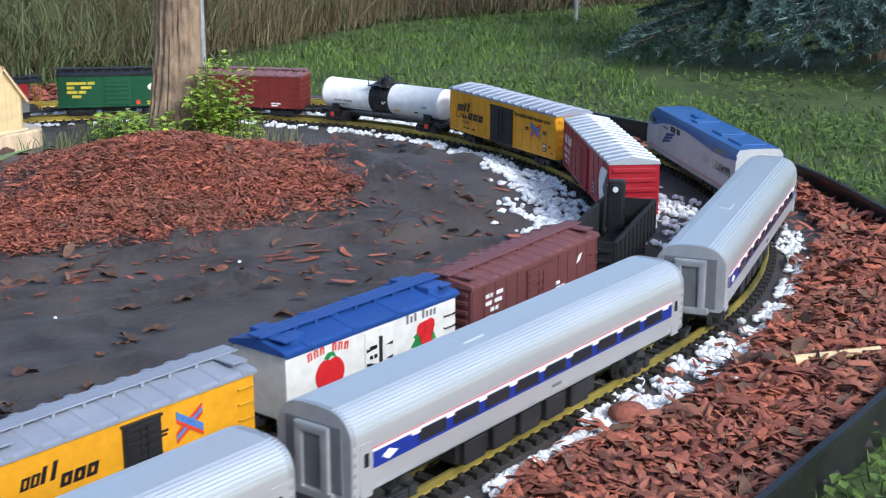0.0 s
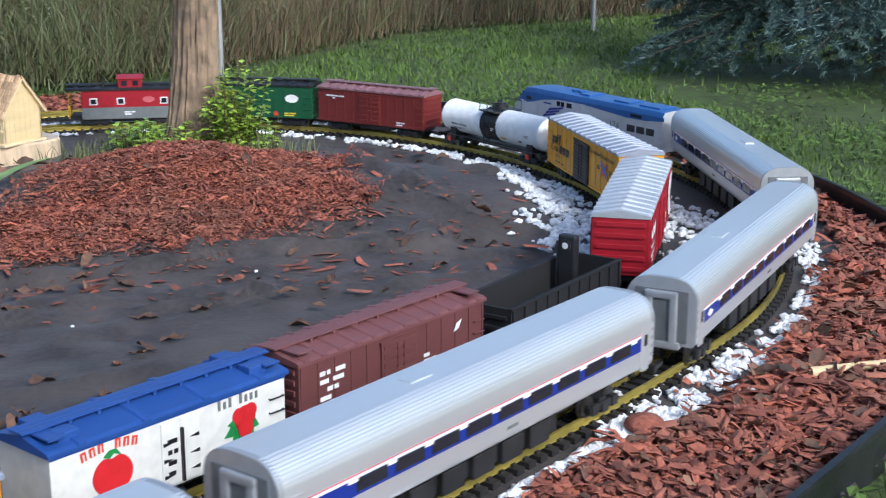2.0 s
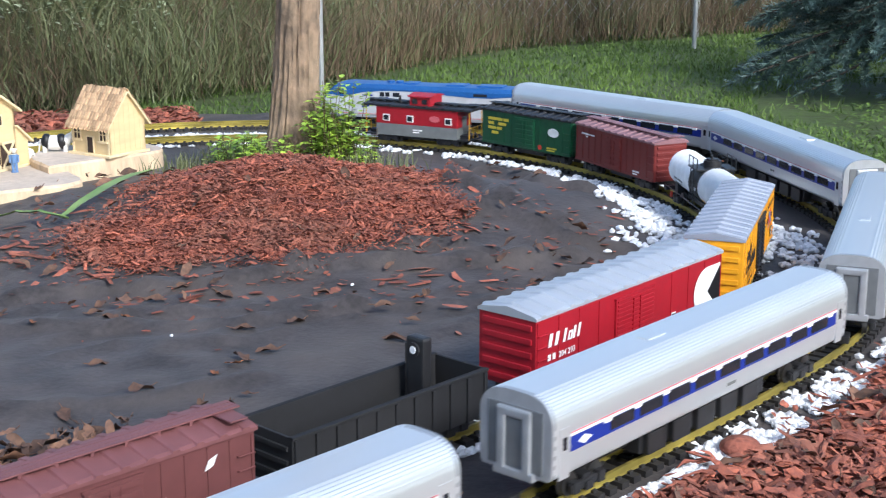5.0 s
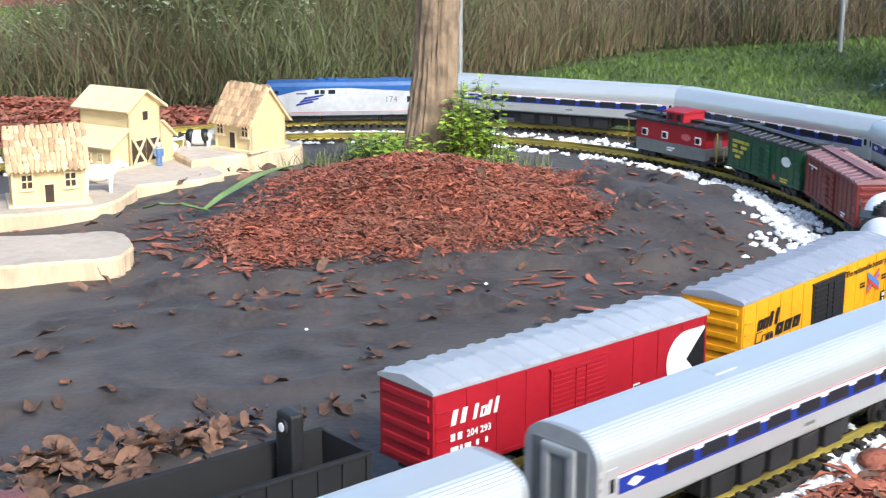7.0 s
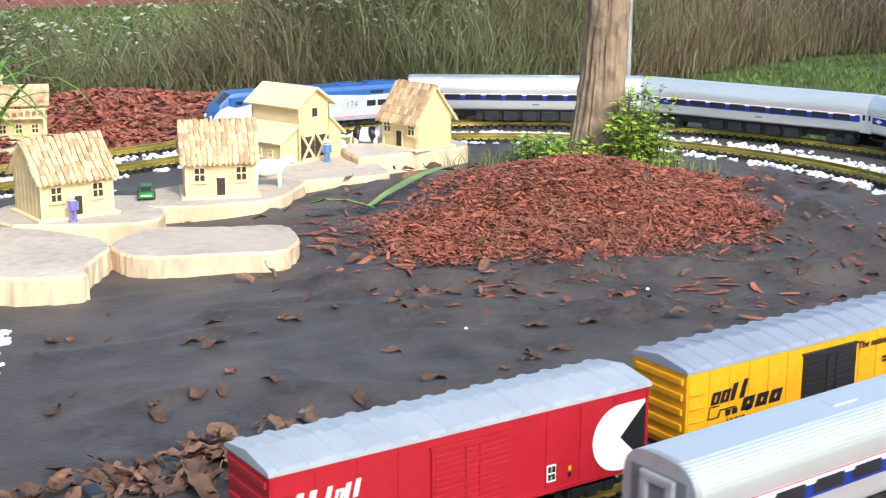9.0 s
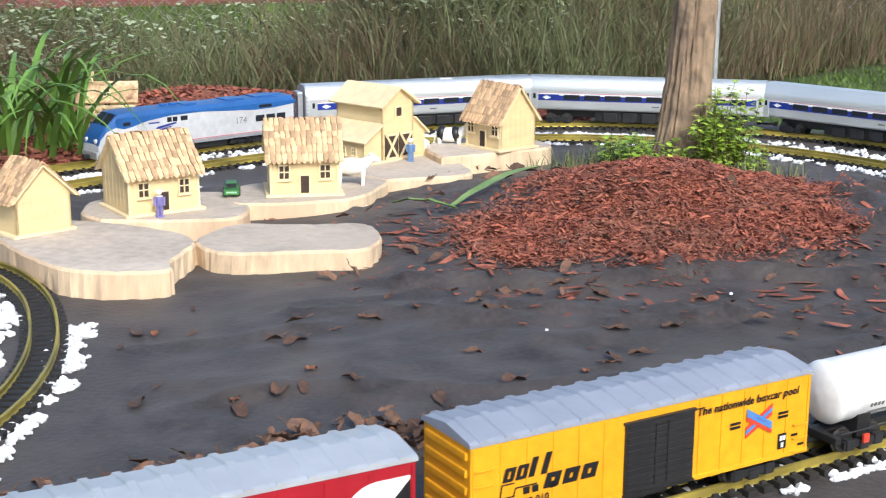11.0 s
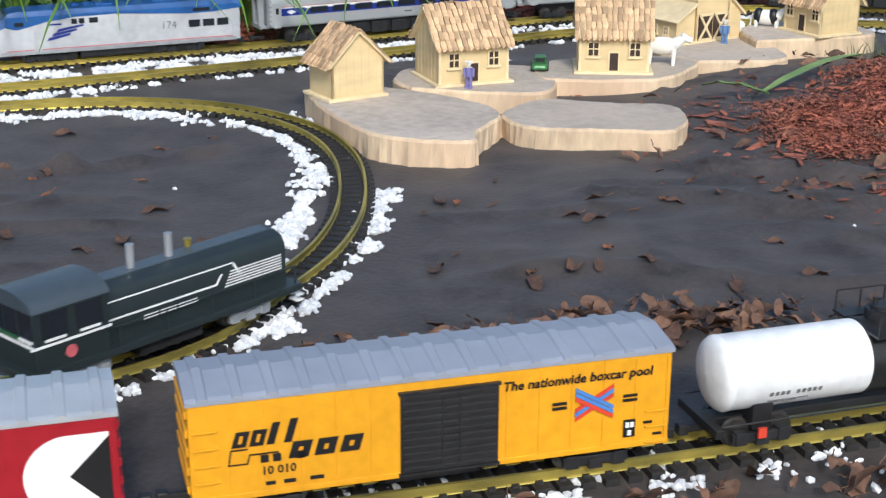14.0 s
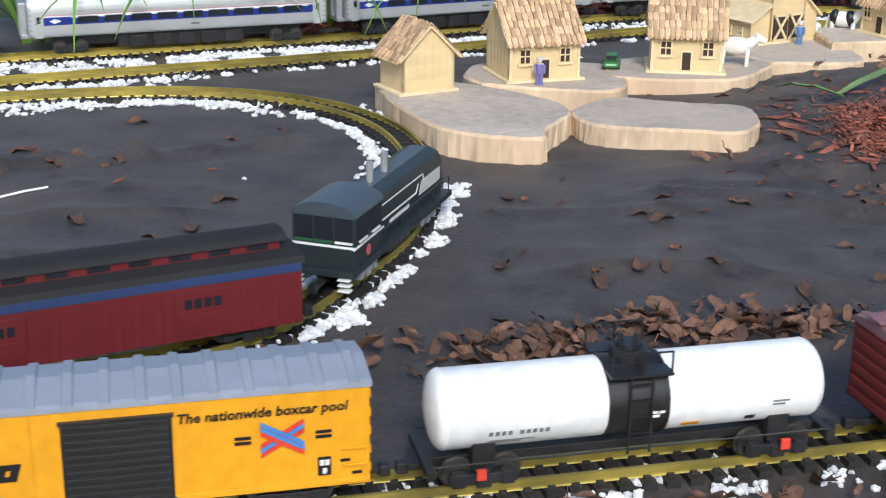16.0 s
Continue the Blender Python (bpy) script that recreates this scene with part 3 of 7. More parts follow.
def flat(name, pts, material, parent, m, label=""):
    """A thin plate of paint or foil with a true edge."""
    bm = bmesh.new()
    a = [bm.verts.new((x, y, 0.0)) for x, y in pts]
    f = bm.faces.new(a)
    r = bmesh.ops.extrude_face_region(bm, geom=[f])
    bmesh.ops.translate(bm, verts=[g for g in r["geom"] if isinstance(g, bmesh.types.BMVert)], vec=(0, 0, 0.0006))
    bmesh.ops.recalc_face_normals(bm, faces=bm.faces)
    return part(name, bm, material, parent, label, m)


def disc_pts(cx, cy, r, n=24, a0=0, a1=360):
    return [(cx + r * math.cos(radians(a0 + (a1 - a0) * k / n)), cy + r * math.sin(radians(a0 + (a1 - a0) * k / n))) for k in range(n + (a1 - a0 != 360))]


def bars(name, parent, m, rows, material, height, x0=0.0, y0=0.0, lead=1.6):
    """Small illegible writing: rows of short bars."""
    for j, row in enumerate(rows):
        x = x0
        for w in row:
            if w > 0:
                flat(name, [(x, y0 - j * height * lead), (x + w, y0 - j * height * lead), (x + w, y0 - j * height * lead + height), (x, y0 - j * height * lead + height)], material, parent, m)
            x += abs(w) + height * 0.5


def block_word(name, parent, m, heights, step, material, slant=0.25, thick=0.62, height=0.016):
    """A word mark drawn as plain slanted shapes: low ones are open frames, tall ones stems."""
    for k, (lo, hi) in enumerate(heights):
        x = k * step
        a, b = lo * height, hi * height
        w, t = step * (thick + 0.16), step * 0.30
        rects = [(0, w * 0.55, a, b)] if hi > 0.9 else [(0, t, a, b), (w - t, w, a, b), (t, w - t, b - t * 0.8, b), (t, w - t, a, a + t * 0.7)]
        for x0, x1, y0, y1 in rects:
            flat(name, [(x + x0 + slant * y0, y0), (x + x1 + slant * y0, y0), (x + x1 + slant * y1, y1), (x + x0 + slant * y1, y1)], material, parent, m)


def car_body(name, L, W, z0, z1, paint_mat, parent, ribs=True, end_ribs=5, posts=12, bevel=0.0015):
    h, w = L / 2, W / 2
    bm = B(-h, h, -w, w, z0, z1, bevel)
    todo = []
    for sx in (-1, 1):
        for k in range(end_ribs):
            z = z0 + (z1 - z0) * (k + 0.6) / (end_ribs + 0.2)
            x = sx * h
            todo.append(("end_rib", (min(x - sx * 0.001, x + sx * 0.0028), max(x - sx * 0.001, x + sx * 0.0028), -w * 0.86, w * 0.86, z - (z1 - z0) * 0.042, z + (z1 - z0) * 0.042, 0.0012)))
    if ribs:
        for sy in (-1, 1):
            for k in range(posts + 1):
                x = -h + 0.004 + (L - 0.008) * k / posts
                if abs(x) < L * 0.125:
                    continue
                y = sy * w
                todo.append(("side_post", (x - 0.0016, x + 0.0016, min(y - sy * 0.001, y + sy * 0.0012), max(y - sy * 0.001, y + sy * 0.0012), z0 + 0.0065, z1 - 0.003)))
            todo.append(("side_sill", (-h, h, min(sy * w - sy * 0.001, sy * w + sy * 0.0014), max(sy * w - sy * 0.001, sy * w + sy * 0.0014), z0, z0 + 0.006, 0.0006)))
    body = part(name, bm, paint_mat, parent)
    for nm, dims in todo:
        part(nm, B(*dims), paint_mat, body)
    return body


def gable_roof(L, W, z, rise, material, parent, label, ribs=14, over=0.002, walk_board=False, walk_mat=None):
    h, w = L / 2 + over, W / 2 + over
    bm = bmesh.new()
    prism(bm, [(-w, z), (w, z), (w, z + 0.004), (w * 0.9, z + 0.0065), (0, z + rise), (-w * 0.9, z + 0.0065), (-w, z + 0.004)], -h, h)
    ribs_made = []
    for k in range(ribs):
        x = -h + (k + 0.5) * 2 * h / ribs
        for sy in (-1, 1):
            e = min(0.0065, h / ribs * 0.42)
            a = [(x - e, sy * w * 1.005, z + 0.0035), (x + e, sy * w * 1.005, z + 0.0035), (x + e, 0, z + rise), (x - e, 0, z + rise)]
            rb = bmesh.new()
            lo = [rb.verts.new(p) for p in a]
            hi = [rb.verts.new((px * 0.62 + x * 0.38, py, pz + 0.0034)) for px, py, pz in a]
            for i in range(4):
                rb.faces.new((lo[i], lo[(i + 1) % 4], hi[(i + 1) % 4], hi[i]))
            rb.faces.new(hi)
            bmesh.ops.recalc_face_normals(rb, faces=rb.faces)
            ribs_made.append(rb)
    roof = part("roof", bm, material, parent, label)
    for rb in ribs_made:
        part("roof_rib", rb, material, roof)
    if walk_board:
        bm = bmesh.new()
        for y in (-0.009, 0, 0.009):
            box(bm, -h - 0.004, h + 0.004, y - 0.004, y + 0.004, z + rise + 0.0035, z + rise + 0.0055)
        for k in range(9):
            x = -h + (k + 0.5) * 2 * h / 9
            box(bm, x - 0.002, x + 0.002, -0.012, 0.012, z + rise - 0.002, z + rise + 0.004)
        for sx in (-1, 1):
            box(bm, sx * (h - 0.02) - 0.012, sx * (h - 0.02) + 0.012, -w * 0.85, w * 0.3, z + rise * 0.9 + 0.002, z + rise * 0.9 + 0.004)
        part("running_board", bm, walk_mat or material, parent)
    return roof


def irons(parent, x, w, zs, material, side):
    """Grab irons, one bar each."""
    for z in zs:
        bm = bmesh.new()
        cyl(bm, (-0.011, -0.003, 0), (0.011, -0.003, 0), 0.0011, n=6)
        for e in (-0.011, 0.011):
            cyl(bm, (e, -0.0035, 0), (e, 0.001, 0), 0.0011, n=6)
        part("grab_iron", bm, material, parent, "", pose(x, -w, z) if side < 0 else pose(-x, w, z, 0, 0, 180))


def side_door(parent, x0, x1, z0, z1, w, material, side, ribs=7, label=""):
    bm = B(x0, x1, -0.0036, 0.0, z0, z1, 0.0006)
    slats = [z0 + (z1 - z0) * (k + 0.5) / ribs for k in range(ribs)]
    door = part("door", bm, material, parent, label, pose(0, -w, 0) if side < 0 else pose(0, w, 0, 0, 0, 180))
    for za, zb in ((z1 - 0.001, z1 + 0.002), (z0 - 0.003, z0)):
        part("door_rail", B(x0 - 0.002, x1 + 0.002, -0.0046, 0.0, za, zb), material, door)
    for fx in (0.42, 0.6):
        x = x0 + (x1 - x0) * fx
        part("lock_rod", B(x - 0.0008, x + 0.0008, -0.0062, -0.004, z0 + 0.004, z1 - 0.004), material, door)
    d = (z1 - z0) / ribs * 0.28
    first = part("slat", B(x0 + 0.003, x1 - 0.003, -0.0052, -0.003, -d, d, 0.0006), material, door, "", pose(0, 0, slats[0]))
    for z in slats[1:]:
        share("slat", first, door, pose(0, 0, z))
    return door


def underframe(parent, L, material=None, deep=0.0):
    bm = B(-L / 2 + 0.01, L / 2 - 0.01, -0.028, 0.028, 0.019, 0.034, 0.001)
    box(bm, -0.05, 0.05, -0.022, 0.022, 0.010 - deep, 0.020, 0.001)
    part("underframe", bm, material or BLACK, parent)


YELLOW = paint("yellow_paint", (0.74, 0.345, 0.010))
DULL_YELLOW = paint("yellow_grab_paint", (0.62, 0.34, 0.02))
RED = paint("crimson_paint", (0.33, 0.009, 0.019))
OXIDE = paint("oxide_brown_paint", (0.13, 0.042, 0.040), 0.6)
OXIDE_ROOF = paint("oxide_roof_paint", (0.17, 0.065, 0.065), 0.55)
MAROON = paint("maroon_paint", (0.17, 0.022, 0.018), 0.5)
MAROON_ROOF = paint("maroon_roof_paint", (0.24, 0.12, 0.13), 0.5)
GREEN = paint("dark_green_paint", (0.012, 0.085, 0.035))
CREAM = paint("white_side_paint", (0.74, 0.73, 0.68))
BLUE_ROOF = paint("blue_roof_paint", (0.022, 0.07, 0.27), 0.45, stain=(0.04, 0.10, 0.32))
INK = paint("black_lettering", (0.012, 0.012, 0.014))
WHITE = paint("white_lettering", (0.85, 0.85, 0.84))
TANKWHITE = paint("tank_white", (0.86, 0.87, 0.88), 0.38)
ROSERED = paint("rose_red", (0.60, 0.02, 0.025))
LEAFY = paint("leaf_green_paint", (0.03, 0.25, 0.06))
SKYBLUE = paint("logo_blue", (0.08, 0.22, 0.55))
LOGORED = paint("logo_red", (0.65, 0.06, 0.03))
NAVY = paint("navy_stripe", (0.010, 0.028, 0.23), 0.35)
PINKLINE = paint("thin_red_stripe", (0.55, 0.12, 0.14))
CABOOSE_GREY = paint("caboose_grey", (0.17, 0.18, 0.18))
CREAM_YELLOW = paint("yellow_lettering", (0.62, 0.52, 0.05))


def yellow_boxcar(label, L=0.500, W=0.102, z1=0.135, ladder=True):
    car = root("boxcar", label, "model boxcar", "freight train")
    w = W / 2
    car_body("body", L, W, 0.031, z1, YELLOW, car, posts=14)
    gable_roof(L, W, z1, 0.014, ROOF_GREY, car, "ribbed grey metal roof", 15)
    underframe(car, L)
    for side in (-1, 1):
        side_door(car, -0.042, 0.060, 0.036, z1 - 0.012, w, BLACK, side, 11, "black slatted sliding door")
        m = on_side(side, -L / 2 + 0.040, z1 - 0.048, w + 0.0016)
        block_word("word_mark", car, m, [(0, .72), (0, .74), (0, 1.0), (0, 1.1)], 0.0170, INK, 0.3, 0.66, 0.0225)
        m = on_side(side, -L / 2 + 0.095, z1 - 0.066, w + 0.0016)
        block_word("word_mark", car, m, [(0, .78), (0, .78), (0, .78)], 0.0255, INK, 0.3, 0.62, 0.0225)
        m = on_side(side, -L / 2 + 0.036, z1 - 0.067, w + 0.0016)
        for q in ([(0, 0), (0.018, 0), (0.018, 0.0015), (0, 0.0015)], [(0, 0), (0.0015, 0), (0.0045, 0.017), (0.003, 0.017)], [(0.018, 0), (0.0195, 0), (0.0225, 0.010), (0.021, 0.010)], [(0.003, 0.0155), (0.020, 0.0155), (0.020, 0.017), (0.003, 0.017)], [(0.021, 0.009), (0.05, 0.009), (0.05, 0.0105), (0.021, 0.0105)]):
            flat("outline_mark", q, INK, car, m)
        m = on_side(side, -L / 2 + 0.068, 0.057, w + 0.0016)
        lettering("number", "10 010", 0.0125, INK, car, m @ pose(0, -0.002, 0.0006), bold=0.0003)
        bars("small_writing", car, m, [(0.008, 0.008, -0.008, 0.008)], INK, 0.008, 0, 0.011)
        bars("small_writing", car, m, [(0.010, -0.004, 0.012, -0.01, 0.014)], INK, 0.004, 0.004, -0.014)
        m = on_side(side, 0.064, z1 - 0.022, w + 0.0016)
        lettering("slogan", "The nationwide boxcar pool", 0.0142, INK, car, m @ pose(0, 0, 0.0006), shear=0.15, bold=0.0004)
        m = on_side(side, 0.164, z1 - 0.046, w + 0.0016)
        for flip in (1, -1):
            for k, c in ((-1, LOGORED), (0, SKYBLUE), (1, LOGORED) if flip > 0 else (1, SKYBLUE)):
                q = [(-0.021, -0.015 + k * 0.0052), (-0.021, -0.0105 + k * 0.0052), (0.021, 0.0135 + k * 0.0052), (0.021, 0.009 + k * 0.0052)]
                if flip < 0:
                    q = [(-x, y) for x, y in q][::-1]
                flat("crossed_stripes", q, c, car, m @ pose(0, 0, 0.0002 if flip > 0 else 0.0009))
        for dx, rows in ((-0.046, [(0.016,), (0.016,)]), (0.032, [(0.016,), (0.016,)])):
            bars("small_writing", car, m, rows, INK, 0.0032, dx, 0.001)
        m = on_side(side, 0.198, 0.044, w + 0.0016)
        flat("data_plate", [(0, 0), (0.013, 0), (0.013, 0.020), (0, 0.020)], INK, car, m)
        for ax, ay in ((0.002, 0.011), (0.0072, 0.011), (0.0045, 0.002)):
            flat("data_mark", [(ax, ay), (ax + 0.004, ay), (ax + 0.004, ay + 0.006), (ax, ay + 0.006)], WHITE, car, m @ pose(0, 0, 0.0005))
        bars("small_writing", car, m, [(0.010,), (), (), (-0.01, 0.01)], INK, 0.003, 0.022, 0.013)
        if ladder:
            irons(car, L / 2 - 0.016, w, [0.035 + 0.018 * k for k in range(3)], YELLOW, side)
            irons(car, -L / 2 + 0.016, w, [0.035 + 0.018 * k for k in range(5)], YELLOW, side)
    trucks(car, L / 2 - 0.075)
    couplers(car, L / 2)
    return car


def short_railbox(label):
    """The shorter yellow car, with a peaked roof and running board."""
    L, W, z1 = 0.365, 0.096, 0.112
    car = root("boxcar", label, "model boxcar", "freight train")
    w = W / 2
    car_body("body", L, W, 0.027, z1, YELLOW, car, ribs=False)
    gable_roof(L, W, z1, 0.016, ROOF_GREY, car, "grey roof with a running board", 10, 0.003, True, ROOF_GREY)
    underframe(car, L)
    for side in (-1, 1):
        side_door(car, -0.020, 0.034, 0.028, z1 - 0.008, w, BLACK, side, 8, "black slatted sliding door")
        m = on_side(side, -L / 2 + 0.026, z1 - 0.038, w + 0.0004)
        block_word("word_mark", car, m, [(0, .72), (0, .74), (0, 1.0), (0, 1.1)], 0.0128, INK, 0.3, 0.68, 0.019)
        m = on_side(side, -L / 2 + 0.076, z1 - 0.050, w + 0.0004)
        block_word("word_mark", car, m, [(0, .78), (0, .78), (0, .78)], 0.0175, INK, 0.3, 0.66, 0.019)
        m = on_side(side, -L / 2 + 0.024, 0.030, w + 0.0004)
        flat("dark_plate", [(0, 0), (0.058, 0), (0.058, 0.014), (0, 0.014)], NAVY, car, m)
        bars("small_writing", car, m @ pose(0, 0, 0.0005), [(0.03, 0.016)], WHITE, 0.004, 0.004, 0.005)
        m = on_side(side, 0.078, z1 - 0.032, w + 0.0004)
        for flip in (1, -1):
            for k, c in ((-1, LOGORED), (0, SKYBLUE), (1, LOGORED) if flip > 0 else (1, SKYBLUE)):
                q = [(-0.020, -0.016 + k * 0.005), (-0.020, -0.0115 + k * 0.005), (0.020, 0.0145 + k * 0.005), (0.020, 0.010 + k * 0.005)]
                if flip < 0:
                    q = [(-x, y) for x, y in q][::-1]
                flat("crossed_stripes", q, c, car, m @ pose(0, 0, 0.0002 if flip > 0 else 0.0009))
        bars("small_writing", car, m, [(0.02,), (0.018,)], INK, 0.003, -0.052, 0)
        m = on_side(side, 0.104, 0.030, w + 0.0004)
        flat("data_plate", [(0, 0), (0.012, 0), (0.012, 0.019), (0, 0.019)], NAVY, car, m)
        irons(car, L / 2 - 0.016, w, [0.038 + 0.020 * k for k in range(4)], DULL_YELLOW, side)
    trucks(car, L / 2 - 0.06)
    couplers(car, L / 2)
    return car


def red_boxcar(label):
    L, W, z1 = 0.512, 0.102, 0.135
    car = root("boxcar", label, "model boxcar", "freight train")
    w = W / 2
    car_body("body", L, W, 0.031, z1, RED, car, posts=10)
    gable_roof(L, W, z1, 0.014, ROOF_WHITE, car, "ribbed galvanised metal roof", 15)
    underframe(car, L)
    for side in (-1, 1):
        side_door(car, -0.06, 0.045, 0.036, z1 - 0.012, w, RED, side, 13)
        m = on_side(side, L / 2 - 0.058, 0.079, w + 0.0016)
        r = 0.042
        flat("white_half_disc", disc_pts(0.012, 0, r, 24, 90, 270), WHITE, car, m)
        flat("white_block", [(0.012, -r), (0.050, -r), (0.050, r), (0.012, r)], WHITE, car, m)
        flat("black_triangle", [(0.012, 0.0), (0.050, -0.038), (0.050, 0.038)], INK, car, m @ pose(0, 0, 0.0006))
        m = on_side(side, -L / 2 + 0.026, z1 - 0.044, w + 0.0016)
        block_word("word_mark", car, m, [(0, 1.0), (0, 1.0)], 0.0155, WHITE, 0.25, 0.75, 0.019)
        block_word("word_mark", car, m @ pose(0.036, 0, 0), [(0, 1.0), (0, .7), (0, .95), (0, 1.05)], 0.0115, WHITE, 0.25, 0.72, 0.019)
        lettering("number", "204 293", 0.0125, WHITE, car, on_side(side, -L / 2 + 0.052, 0.071, w + 0.0022), bold=0.0003)
        bars("small_writing", car, on_side(side, -L / 2 + 0.026, 0.071, w + 0.0016), [(0.007, 0.007)], WHITE, 0.009)
        bars("small_writing", car, on_side(side, -L / 2 + 0.026, 0.056, w + 0.0016), [(0.012, 0.004, 0.010, -0.002, 0.004, -0.004, 0.004)], WHITE, 0.007)
        bars("small_writing", car, on_side(side, -L / 2 + 0.026, 0.046, w + 0.0016), [(-0.016, 0.003, 0.008, -0.006, 0.008)], WHITE, 0.005)
        m = on_side(side, 0.100, 0.046, w + 0.0016)
        flat("data_plate", [(0, 0), (0.013, 0), (0.013, 0.021), (0, 0.021)], WHITE, car, m)
        for ax, ay in ((0.0015, 0.0115), (0.0072, 0.0115), (0.0015, 0.002), (0.0072, 0.002)):
            flat("data_mark", [(ax, ay), (ax + 0.0045, ay), (ax + 0.0045, ay + 0.0075), (ax, ay + 0.0075)], INK, car, m @ pose(0, 0, 0.0005))
        for y, c in ((0.0, INK), (0.008, DULL_YELLOW)):
            flat("small_plate", [(0.032, y), (0.036, y), (0.036, y + 0.006), (0.032, y + 0.006)], c, car, m)
        irons(car, -L / 2 + 0.014, w, [0.04 + 0.018 * k for k in range(5)], RED, side)
    trucks(car, L / 2 - 0.075)
    couplers(car, L / 2)
    return car


def reefer(label):
    L, W, z1 = 0.345, 0.096, 0.116
    car = root("refrigerator_car", label, "model refrigerator car", "freight train")
    w = W / 2
    car_body("body", L, W, 0.027, z1, CREAM, car, ribs=False, end_ribs=0)
    gable_roof(L, W, z1, 0.015, BLUE_ROOF, car, "blue peaked roof with hatches", 4, 0.004, True, BLUE_ROOF)
    for sx in (-1, 1):
        for sy in (-1, 1):
            bm = B(sx * (L / 2 - 0.034) - 0.014, sx * (L / 2 - 0.034) + 0.014, sy * 0.026 - 0.011, sy * 0.026 + 0.011, z1 + 0.007, z1 + 0.018, 0.0015)
            part("hatch", bm, BLUE_ROOF, car)
    underframe(car, L)
    for side in (-1, 1):
        part("letterboard", B(-L / 2, L / 2, -0.0012, 0.0, z1 - 0.004, z1 - 0.0005), BLUE_ROOF, car, "", pose(0, -w, 0) if side < 0 else pose(0, w, 0, 0, 0, 180))
        bm = B(-0.024, 0.032, -0.002, 0, 0.030, z1 - 0.007, 0.0006)
        box(bm, 0.0035, 0.0045, -0.0026, 0, 0.030, z1 - 0.007)
        part("door", bm, CREAM, car, "", pose(0, -w, 0) if side < 0 else pose(0, w, 0, 0, 0, 180))
        for dx in (-0.026, 0.027):
            for z in (0.040, 0.060, 0.080):
                flat("hinge", [(dx, 0), (dx + 0.014 * (1 if dx > 0 else -1) * -1, 0.0025), (dx, 0.005)][::1 if dx < 0 else -1], INK, car, on_side(side, 0.004, z, w + 0.0022))
        part("door_bar", B(0.003, 0.006, -0.006, -0.002, 0.032, 0.098), INK, car, "", pose(0, -w, 0) if side < 0 else pose(0, w, 0, 0, 0, 180))
        # apple with a leaf
        m = on_side(side, -L / 2 + 0.080, 0.071, w + 0.0004)
        apple = [(0.026 * math.cos(a) * (1 + 0.06 * math.cos(2 * a)), 0.025 * math.sin(a) - 0.003 * math.exp(-((a - 1.57) / 0.35) ** 2) * 2) for a in [k * 6.283 / 28 for k in range(28)]]
        flat("apple", apple, ROSERED, car, m, "painted red apple")
        flat("leaf", [(-0.012, 0.024), (-0.004, 0.020), (0.002, 0.025), (0.012, 0.021), (0.006, 0.030), (-0.004, 0.030)], LEAFY, car, m @ pose(0, 0, 0.0006))
        flat("leaf", [(-0.034, -0.026), (-0.020, -0.018), (-0.008, -0.027), (-0.020, -0.029)], LEAFY, car, m)
        # rose: overlapping petals and leaves
        m = on_side(side, L / 2 - 0.068, 0.074, w + 0.0004)
        for k, (px, py, r) in enumerate(((0, 0.004, 0.017), (-0.010, 0.010, 0.010), (0.009, 0.012, 0.010), (0.0, -0.008, 0.012), (0.003, 0.007, 0.007))):
            flat("petal", disc_pts(px, py, r, 14), ROSERED, car, m @ pose(0, 0, 0.0003 * k))
        for a, l in ((200, 0.036), (225, 0.030), (250, 0.026), (300, 0.026), (175, 0.028), (335, 0.025)):
            ca, sa = math.cos(radians(a)), math.sin(radians(a))
            flat("leaf", [(0.010 * ca, 0.010 * sa), (0.6 * l * ca - 0.007 * sa, 0.6 * l * sa + 0.007 * ca), (l * ca, l * sa), (0.6 * l * ca + 0.007 * sa, 0.6 * l * sa - 0.007 * ca)], LEAFY, car, m)
        # word marks as plain blocks
        for k in range(7):
            if k == 3:
                continue
            for q in ([(0, 0), (0.0028, 0), (0.0028, 0.011), (0, 0.011)], [(0.0052, 0), (0.0076, 0), (0.0076, 0.011), (0.0052, 0.011)], [(0.0028, 0.0085), (0.0052, 0.0085), (0.0052, 0.011), (0.0028, 0.011)]):
                flat("word_mark", q, LOGORED, car, on_side(side, -L / 2 + 0.040 + k * 0.0112, 0.0975 + 0.004 * math.sin(k / 6 * 3.14), w + 0.0004) @ pose(0, 0, 0, 0, 0, 10 - 3.3 * k))
        for k, h in enumerate((0.013, 0.009, 0.012, 0, 0.013, 0.009, 0.009, 0.009)):
            if h:
                flat("word_mark", [(0, 0), (0.0042, 0), (0.0042, h), (0, h)], CABOOSE_GREY, car, on_side(side, L / 2 - 0.110 + k * 0.0085, 0.099, w + 0.0004))
        bars("small_writing", car, on_side(side, -0.016, 0.082, w + 0.0022), [(0.014,), (0.006, 0.006), (0.012,), (0.010,)], INK, 0.0055, 0, 0, 2.4)
        irons(car, L / 2 - 0.016, w, [0.036 + 0.018 * k for k in range(4)], INK, side)
        irons(car, -L / 2 + 0.016, w, [0.036, 0.054], INK, side)
    trucks(car, L / 2 - 0.06)
    couplers(car, L / 2)
    return car


